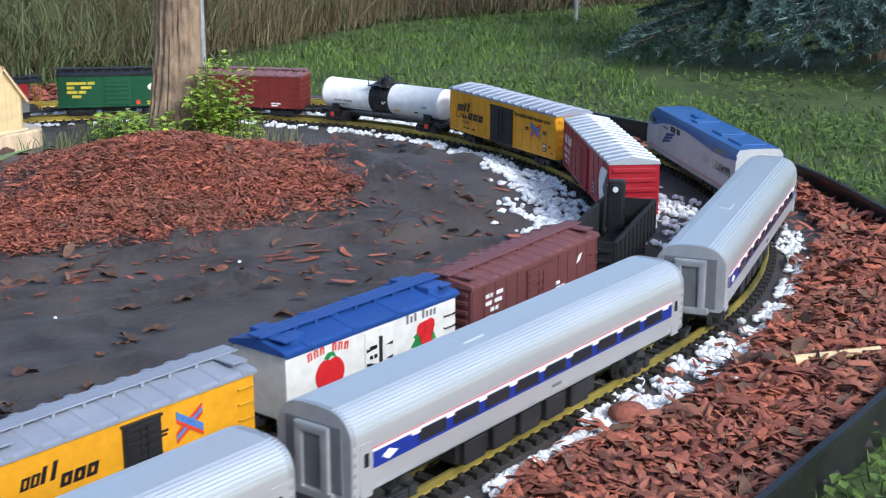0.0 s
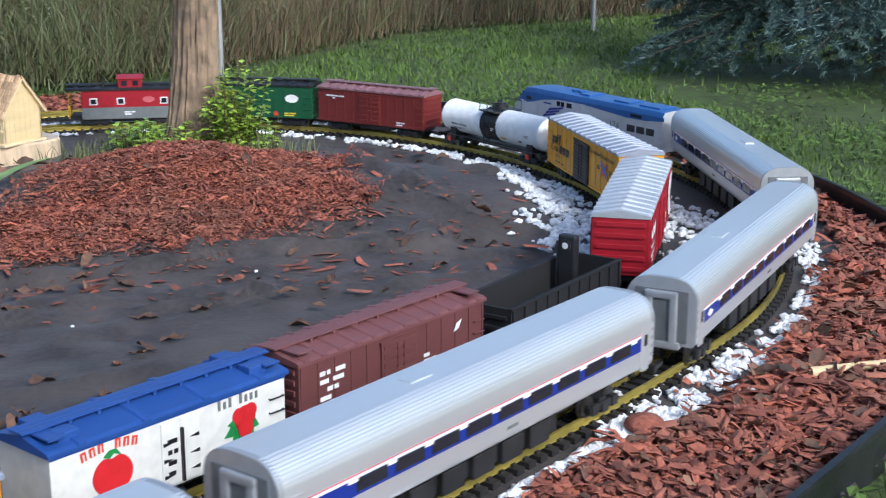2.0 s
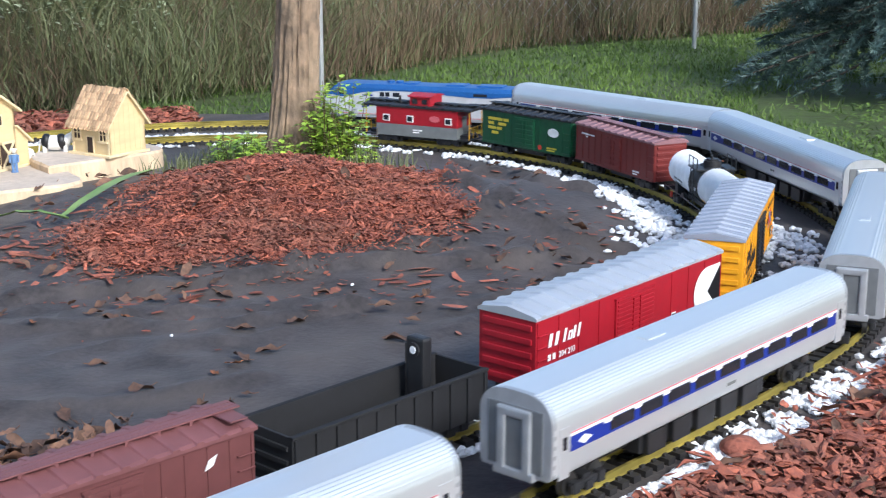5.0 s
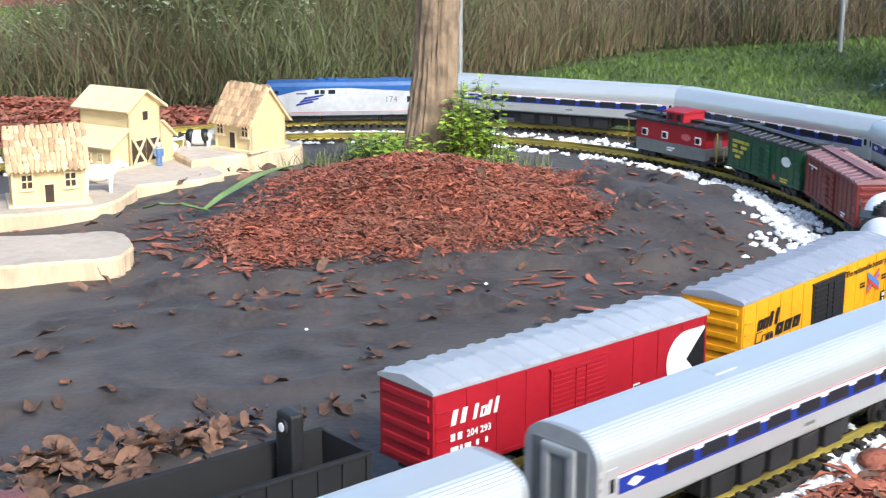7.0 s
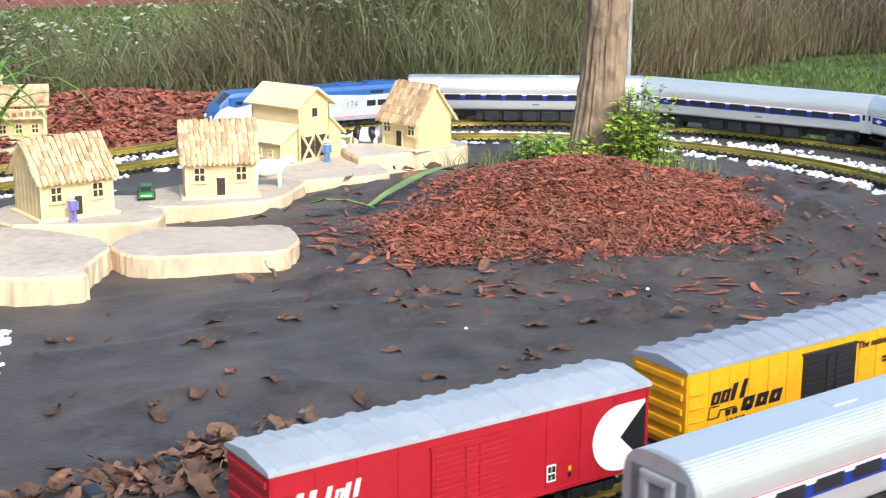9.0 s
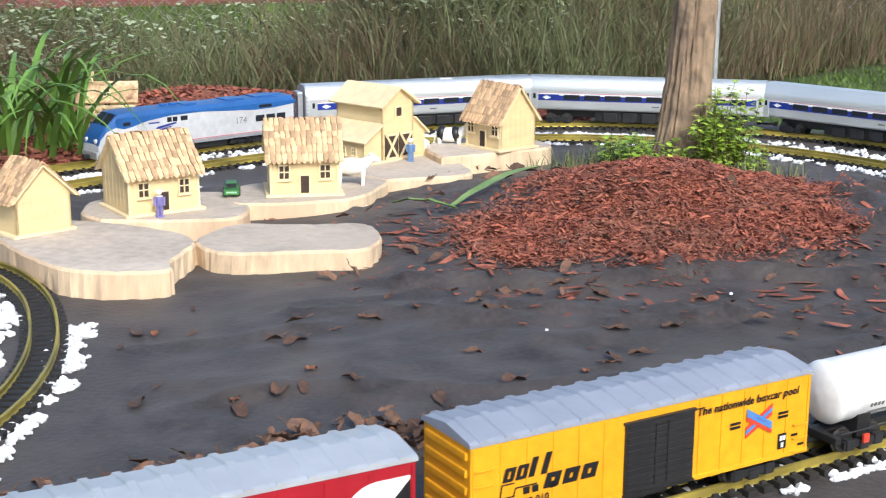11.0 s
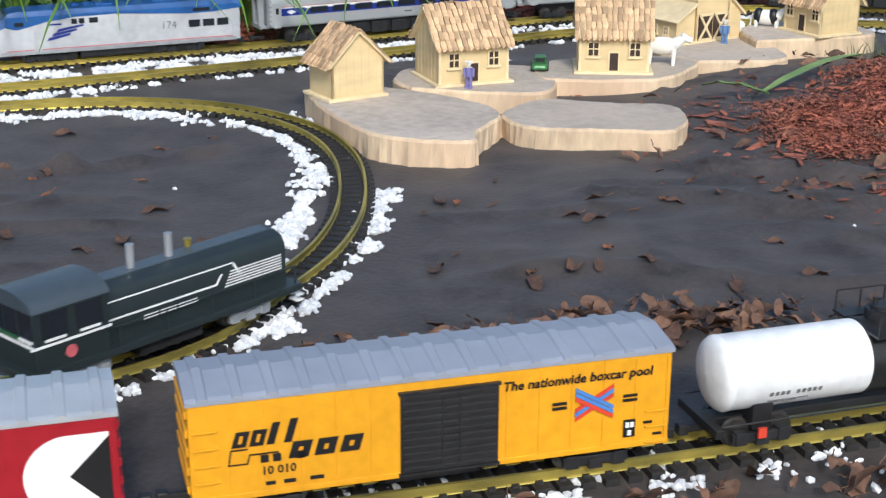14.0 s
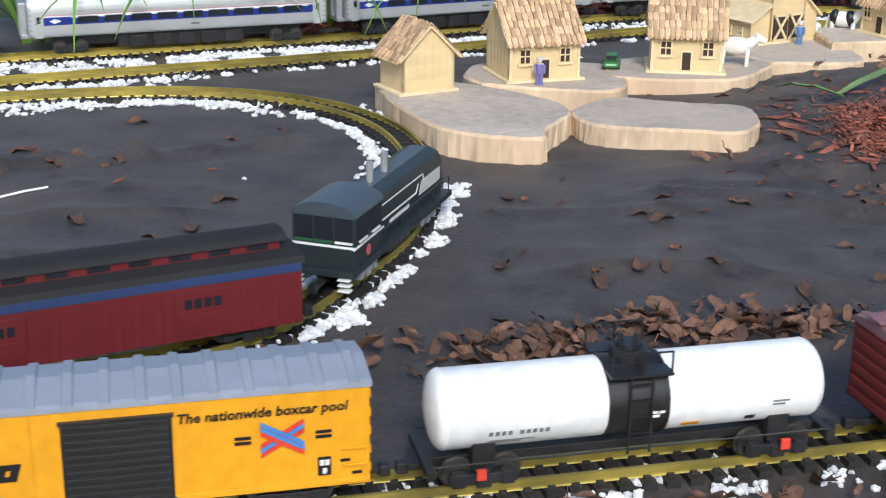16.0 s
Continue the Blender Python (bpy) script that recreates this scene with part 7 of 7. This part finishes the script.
def build_fence():
    posts = [(-4.15, 5.2), (-1.07, 6.33), (0.713, 7.67), (2.5, 9.0)]
    f = root("chain_link_fence", "galvanised chain-link fence behind the weeds", "fence")
    for x, y in posts:
        bm = bmesh.new()
        cyl(bm, (x, y, -0.05), (x, y, 1.2), 0.022, n=14)
        cyl(bm, (x, y, 1.2), (x, y, 1.23), 0.026, 0.012, 14)
        part("post", bm, POST, f)
    for (x0, y0), (x1, y1) in zip(posts, posts[1:]):
        bm = bmesh.new()
        cyl(bm, (x0, y0, 1.15), (x1, y1, 1.15), 0.016, n=10)
        part("top_rail", bm, POST, f)
        v, q = [], []
        ln = math.hypot(x1 - x0, y1 - y0)
        ux, uy = (x1 - x0) / ln, (y1 - y0) / ln
        n = int((ln + 1.15) / 0.075)
        for sgn in (1, -1):
            for k in range(n):
                a = k * 0.075 - (1.15 if sgn > 0 else 0)
                if sgn > 0:
                    a0, z0, a1, z1 = a, 0.0, a + 1.15, 1.15
                else:
                    a0, z0, a1, z1 = a + 0.0, 0.0, a - 1.15, 1.15
                if a0 < 0:
                    z0, a0 = z0 - a0, 0.0
                if a1 > ln:
                    z1, a1 = z1 - (a1 - ln), ln
                if a1 < 0:
                    z1, a1 = z1 + a1, 0.0
                if z1 <= z0 or a0 > ln:
                    continue
                o = len(v)
                for aa, zz in ((a0, z0), (a1, z1)):
                    v += [(x0 + ux * aa, y0 + uy * aa, zz - 0.0013), (x0 + ux * aa, y0 + uy * aa, zz + 0.0013), (x0 + ux * aa + uy * 0.0015, y0 + uy * aa - ux * 0.0015, zz)]
                q += [(o, o + 3, o + 4, o + 1), (o + 1, o + 4, o + 5, o + 2), (o + 2, o + 5, o + 3, o)]
        me = bpy.data.meshes.new("wire_mesh")
        me.from_pydata(v, [], q)
        me.materials.append(POST)
        w = new("wire_mesh", me)
        w.parent = f
        tagged(w, "woven galvanised wire", "", "", "stuff")


def build_red_boards():
    """A low run of dull red boards far behind the fence."""
    f = root("board_wall", "low dull red board wall beyond the fence", "wall", "", pose(-6.9, 6.45, -0.012, 0, 0, 41))
    for k in range(3):
        for j in range(2):
            part("board", B(j * 2.0, j * 2.0 + 1.99, -0.015, 0.015, 0.02 + k * 0.155, 0.17 + k * 0.155, 0.004), DULLRED, f)
    for x in (-0.03, 2.0, 4.02):
        part("post", B(x - 0.04, x + 0.04, 0.016, 0.09, 0.0, 0.5, 0.004), DULLRED, f)


DULLRED = mat("dull_red_paint", (0.20, 0.055, 0.05), 0.75, 0, 0.25, 12, 0.2, second=(0.13, 0.04, 0.04))


def build_spruce():
    rng = random.Random(50)
    t = root("spruce", "dark blue-green spruce with low drooping boughs", "tree", "", pose(1.70, 5.62, 0))
    bm = bmesh.new()
    cyl(bm, (0, 0, -0.02), (0, 0, 3.2), 0.075, 0.02, 16)
    part("trunk", bm, BARK, t)
    for b in range(74):
        needles = Pile()
        a = rng.uniform(0, 6.283) if b > 44 else rng.uniform(2.8, 5.5)
        z0 = rng.uniform(0.20, 0.62) if b < 52 else rng.uniform(0.7, 2.6)
        ln = rng.uniform(0.55, 1.22) * (1 - z0 / 3.6)
        end = Vector((math.cos(a) * ln, math.sin(a) * ln, max(0.05, z0 - rng.uniform(0.08, 0.38))))
        start = Vector((0, 0, z0 + 0.1))

        def spray(p, q, dens):
            d = (q - p).normalized()
            n = int((q - p).length * dens)
            for _ in range(n):
                u = rng.random()
                c = p.lerp(q, u)
                v = Vector((rng.gauss(0, 1), rng.gauss(0, 1), rng.gauss(0, 1))).normalized()
                tip = (v + d * 0.9).normalized() * rng.uniform(0.020, 0.042)
                w = d.cross(v).normalized() * 0.0032
                needles.put([tuple(-w), tuple(w), tuple(tip)], [(0, 1, 2)], *c)
        spray(start.lerp(end, 0.25), end, 520)
        for k in range(11):
            u = 0.3 + 0.7 * k / 11
            p = start.lerp(end, u)
            side = Vector((-math.sin(a), math.cos(a), 0)) * (1 if k % 2 else -1)
            q = p + (side * 0.8 + Vector((math.cos(a), math.sin(a), 0)) * 0.7) * ln * 0.30 * (1.15 - u) * 1.6 + Vector((0, 0, -0.05))
            spray(p, q, 620)
        me = bpy.data.meshes.new("bough")
        me.from_pydata(needles.v, [], needles.f)
        me.materials.append(SPRUCE)
        ob = new("bough", me)
        ob.parent = t
        bm = bmesh.new()
        cyl(bm, start, end, 0.010, 0.003, 6)
        part("limb", bm, TWIG, t)


CUTLEAF = mat("cut_leaf", (0.24, 0.32, 0.12), 0.5, 0, 0.2, 12, 0, second=(0.12, 0.20, 0.06))
STRAP = mat("strap_leaf", (0.13, 0.24, 0.04), 0.5, 0, 0.25, 6, 0, second=(0.06, 0.13, 0.02), per_object=0.35)


def build_leaf_clump():
    rng = random.Random(61)
    c = root("daylily", "clump of long arching green strap leaves", "plant")
    for k in range(290):
        s = rng.uniform(8.45, 9.75)
        bx, by = OUTER.side(s, rng.uniform(0.18, 0.50))
        a = rng.uniform(0, 6.283)
        ln, w = rng.uniform(0.3, 0.70), rng.uniform(0.006, 0.012)
        if k % 7 == 0:
            bx, by = OUTER.side(s, rng.uniform(0.14, 0.24))
            a, ln = math.atan2(-by, -bx) + rng.uniform(-0.7, 0.7), rng.uniform(0.50, 0.72)
        bm = bmesh.new()
        last = None
        x, y, z, tilt = 0.0, 0.0, 0.0, radians(rng.uniform(60, 86))
        for j in range(9):
            ww = w * (1 - (j / 8.3) ** 2)
            sx, sy = -math.sin(a) * ww, math.cos(a) * ww
            cur = [bm.verts.new((x - sx, y - sy, z + ww * 0.4)), bm.verts.new((x, y, z)), bm.verts.new((x + sx, y + sy, z + ww * 0.4))]
            if last:
                bm.faces.new((last[0], last[1], cur[1], cur[0]))
                bm.faces.new((last[1], last[2], cur[2], cur[1]))
            last = cur
            x += math.cos(a) * math.cos(tilt) * ln / 8
            y += math.sin(a) * math.cos(tilt) * ln / 8
            z += math.sin(tilt) * ln / 8
            tilt -= radians(rng.uniform(8, 19))
        smooth(part("leaf", bm, STRAP, c, "", pose(bx, by, 0)), 80)


# ---- fallen leaves ----
def leaf_mesh(seed, size):
    rng = random.Random(seed)
    bm = bmesh.new()
    n = 10
    rim = []
    for k in range(n):
        a = k * 2 * math.pi / n
        r = size * (0.75 + 0.35 * abs(math.cos(a)) ** 2 + rng.uniform(-0.12, 0.12))
        rim.append(bm.verts.new((r * math.cos(a), r * 0.6 * math.sin(a), size * 0.35 * rng.uniform(0, 1) * (0.4 + abs(math.sin(a))))))
    c = bm.verts.new((0, 0, 0.001))
    e = bm.verts.new((size * 0.5, 0, 0.002))
    for k in range(n):
        bm.faces.new((c, rim[k], rim[(k + 1) % n]))
    cyl(bm, (size * 0.9, 0, 0.003), (size * 1.5, size * 0.1, 0.006), 0.0008, n=5)
    bm.verts.remove(e)
    return bm


SINGLE_LEAVES = [(-0.772, 2.368), (-0.675, 2.569), (-0.612, 2.496), (-0.249, 2.456), (-0.997, 1.994), (-0.973, 2.094), (-0.959, 2.181), (-0.881, 2.238), (-0.53, 2.287), (-0.913, 1.877), (-0.893, 1.806), (-1.199, 2.006), (-0.613, 1.963), (-1.277, 2.142), (-0.834, 1.847), (-0.692, 1.851), (-0.798, 2.316), (-1.271, 1.9)]


def build_leaves():
    rng = random.Random(71)
    protos = []
    for k in range(6):
        ob = part("fallen_leaf", leaf_mesh(k, (0.012, 0.017, 0.020, 0.014, 0.024, 0.010)[k]), DRYLEAF if k % 3 else RUSTLEAF)
        tagged(ob, "curled dry brown leaf on the black cloth" if k % 3 else "rust orange fallen leaf on the black cloth", "leaf", "fallen leaves")
        smooth(ob, 80)
        protos.append(ob)
    spots = list(SINGLE_LEAVES)
    while len(spots) < 78:
        x, y = rng.uniform(-2.2, 0.1), rng.uniform(1.15, 3.0)
        if min(INNER.near(x, y), BRANCH.near(x, y)) > 0.10 and mound_in(x, y) < 0.1 and not (x < -1.05 and y > 2.1):
            spots.append((x, y))
    for k, (x, y) in enumerate(spots):
        m = pose(x, y, swell(x, y) + 0.003, rng.uniform(-12, 12), rng.uniform(-12, 12), rng.uniform(0, 360))
        if k < 6:
            protos[k].matrix_basis = m
        else:
            copy_thing(protos[rng.randrange(6)], m)
    # drifts of leaves inside the near track, and scattered over the mulch
    pile = Pile()

    def heap(x, y, z, size):
        src = leaf_verts[rng.randrange(6)]
        e = Euler((rng.uniform(-0.7, 0.7), rng.uniform(-0.7, 0.7), rng.uniform(0, 6.28))).to_matrix()
        pile.put([tuple(e @ Vector(c) * size) for c in src[0]], src[1], x, y, z)
    leaf_verts = [([tuple(v.co) for v in p.data.vertices], [tuple(f.vertices) for f in p.data.polygons]) for p in protos]
    for _ in range(250):
        s = rng.gauss(2.18, 0.19)
        o = -0.33 + rng.gauss(0, 0.035)
        x, y = INNER.side(s, o)
        heap(x, y, swell(x, y) + rng.uniform(0.004, 0.02), rng.uniform(0.7, 1.15))
    for _ in range(170):
        s = rng.uniform(0.6, 2.6)
        x, y = INNER.side(s, rng.uniform(0.06, 0.16))
        heap(x, y, rng.uniform(0.004, 0.02), rng.uniform(0.6, 1.1))
    for _ in range(110):
        x, y = rng.uniform(-1.3, 0.1), rng.uniform(2.3, 3.5)
        heap(x, y, heap_z(x, y) + 0.012, rng.uniform(0.5, 1.1))
    for _ in range(240):
        s = rng.uniform(1.5, 5.0)
        x, y = OUTER.side(s, rng.uniform(0.12, 0.34))
        if inside(x, y, BED):
            heap(x, y, swell(x, y) + 0.02, rng.uniform(0.5, 1.1))
    ob = mesh_object("leaf_litter", pile.v, pile.f, DRYLEAF, "stuff", "drifts of curled dry brown leaves", "leaf litter")
    smooth(ob, 80)


def build_bits():
    # long green blade lying on the mulch
    for x0, y0, x1, y1, w in ((-1.05, 2.87, -0.95, 3.22, 0.013), (-1.20, 2.90, -1.03, 2.86, 0.007)):
        bm = bmesh.new()
        last = None
        for j in range(13):
            u = j / 12
            x, y = x0 + (x1 - x0) * u, y0 + (y1 - y0) * u
            ww = w * math.sin(math.pi * (0.08 + 0.9 * u)) ** 0.6
            d = Vector((y1 - y0, x0 - x1)).normalized() * ww
            z = swell(x, y) + 0.018 + 0.012 * math.sin(u * 3.1)
            cur = [bm.verts.new((x - d.x, y - d.y, z + 0.004)), bm.verts.new((x, y, z)), bm.verts.new((x + d.x, y + d.y, z + 0.004))]
            if last:
                bm.faces.new((last[0], last[1], cur[1], cur[0]))
                bm.faces.new((last[1], last[2], cur[2], cur[1]))
            last = cur
        smooth(tagged(part("strap_leaf", bm, CUTLEAF), "long cut green strap leaf lying on the mulch", "leaf"), 80)
    bm = bmesh.new()
    cyl(bm, (0.52, 1.99, 0.022), (0.66, 2.03, 0.026), 0.009, 0.006, 10)
    tagged(part("stick", bm, PINE), "pale brown stick lying in the mulch", "stick")
    for k, (x, y, r) in enumerate(((0.255, 1.80, 0.030), (-0.30, 1.30, 0.02))):
        bm = bmesh.new()
        bmesh.ops.create_icosphere(bm, subdivisions=3, radius=r)
        for v in bm.verts:
            v.co *= 1 + 0.25 * noise.noise(v.co * 40 + Vector((k, 0, 0)))
            v.co.z *= 0.55
        bmesh.ops.translate(bm, verts=bm.verts, vec=(x, y, swell(x, y) + r * 0.4))
        smooth(tagged(part("rock", bm, MULCHBED), "rounded reddish brown stone beside the track", "stone"), 60)


def build_poles():
    for x, y, h in ((-0.885, 5.24, 1.4), (-2.92, 3.67, 1.4), (0.655, 7.05, 1.4)):
        bm = bmesh.new()
        cyl(bm, (x, y, -0.05), (x, y, h), 0.011, n=12)
        cyl(bm, (x, y, h), (x, y, h + 0.012), 0.013, 0.006, 12)
        tagged(part("fence_post", bm, POST), "thin grey metal fence post before the weeds", "post", "fence posts")
    bm = bmesh.new()
    for a, b in zip(STRING, STRING[1:]):
        cyl(bm, (*a, swell(*a) + 0.004), (*b, swell(*b) + 0.004), 0.0022, n=6)
    tagged(part("string", bm, WHITE), "short white string lying on the cloth", "string")


STRING = [(-2.05, 1.36), (-1.99, 1.40), (-1.953, 1.422), (-1.935, 1.46), (-1.926, 1.502)]
build_lawn()
build_poles()
build_weeds()
build_red_boards()
build_fence()
build_spruce()
build_leaf_clump()
build_tree()
build_shoots()
build_leaves()
build_bits()


# ---- what moves ----
FREIGHT_S = [(0.0, 3.872), (1.5, 3.591), (3.0, 3.300), (5.5, 2.791), (7.0, 2.470), (8.5, 2.158), (11.0, 1.619), (12.0, 1.418), (13.5, 1.112), (14.5, 0.919), (16.0, 0.630)]
PASSENGER_S = [(0.0, 3.691), (1.5, 4.244), (2.5, 4.611), (3.0, 4.8), (5.5, 5.652), (7.0, 6.16), (8.5, 6.678), (11.0, 7.472), (12.0, 7.797), (13.5, 8.392), (14.5, 8.815), (16.0, 9.39)]  # middle of the first coach
BRANCH_S = [(0.0, -1.42), (13.0, 1.19), (14.5, 1.49), (16.0, 1.79)]


# metres from the first coach to each coach behind it, by their middles
COACH_GAPS = [0.0, 0.800, 1.597, 2.400, 3.267, 4.080]


def glide(rows, t):
    """A smooth value between rows of (seconds, metres)."""
    ts, vs = [r[0] for r in rows], [r[1] for r in rows]
    sl = [(vs[min(i + 1, len(vs) - 1)] - vs[max(i - 1, 0)]) / (ts[min(i + 1, len(ts) - 1)] - ts[max(i - 1, 0)]) for i in range(len(ts))]
    i = max(0, min(len(ts) - 2, int(np.searchsorted(ts, t, "right")) - 1))
    d = ts[i + 1] - ts[i]
    u = (t - ts[i]) / d
    return (2 * u ** 3 - 3 * u * u + 1) * vs[i] + (u ** 3 - 2 * u * u + u) * d * sl[i] + (3 * u * u - 2 * u ** 3) * vs[i + 1] + (u ** 3 - u * u) * d * sl[i + 1]


def on_track(line, mid, spread):
    """The pose of a car whose trucks stand at mid -/+ spread on the line."""
    a, b = line.at(mid - spread), line.at(mid + spread)
    c = (a + b) / 2
    return pose(c[0], c[1], RAIL_Z, 0, 0, math.degrees(math.atan2(b[1] - a[1], b[0] - a[0])))


def slack(s, d):
    """A car d metres along the train: couplings stretch on the near side, where the train is pulled, and close up beyond the bend."""
    a = [-4.0, 3.691, 4.692, 7.475, 12.975]
    u = [-7.333, 0.0, 0.909, 3.889, 9.389]
    return float(np.interp(np.interp(s, a, u) + d, u, a))


TIMES = [0.5 * k for k in range(33)]


def motions():
    for car, off, length in FREIGHT:
        rows = [(t, on_track(INNER, glide(FREIGHT_S, t) + off + length / 2, length / 2 - 0.065)) for t in TIMES]
        walk(car, rows)
        if car.name.startswith("gondola"):
            walk(STICK, [(t, m @ pose(0.105, 0.012, 0.026)) for t, m in rows])
    lead = lambda t, d: slack(glide(PASSENGER_S, t), d)
    walk(LOCO, [(t, on_track(OUTER, lead(t, 0.765), 0.17)) for t in TIMES])
    for k, car in enumerate(COACHES):
        walk(car, [(t, on_track(OUTER, lead(t, -COACH_GAPS[k]), 0.255)) for t in TIMES])
    front = lambda t: glide(BRANCH_S, t)
    walk(SWITCHER, [(t, on_track(BRANCH, front(t) - 0.215, 0.13)) for t in TIMES])
    walk(BAGGAGE, [(t, on_track(BRANCH, front(t) - 0.43 - 0.105 - 0.25, 0.18)) for t in TIMES])


motions()
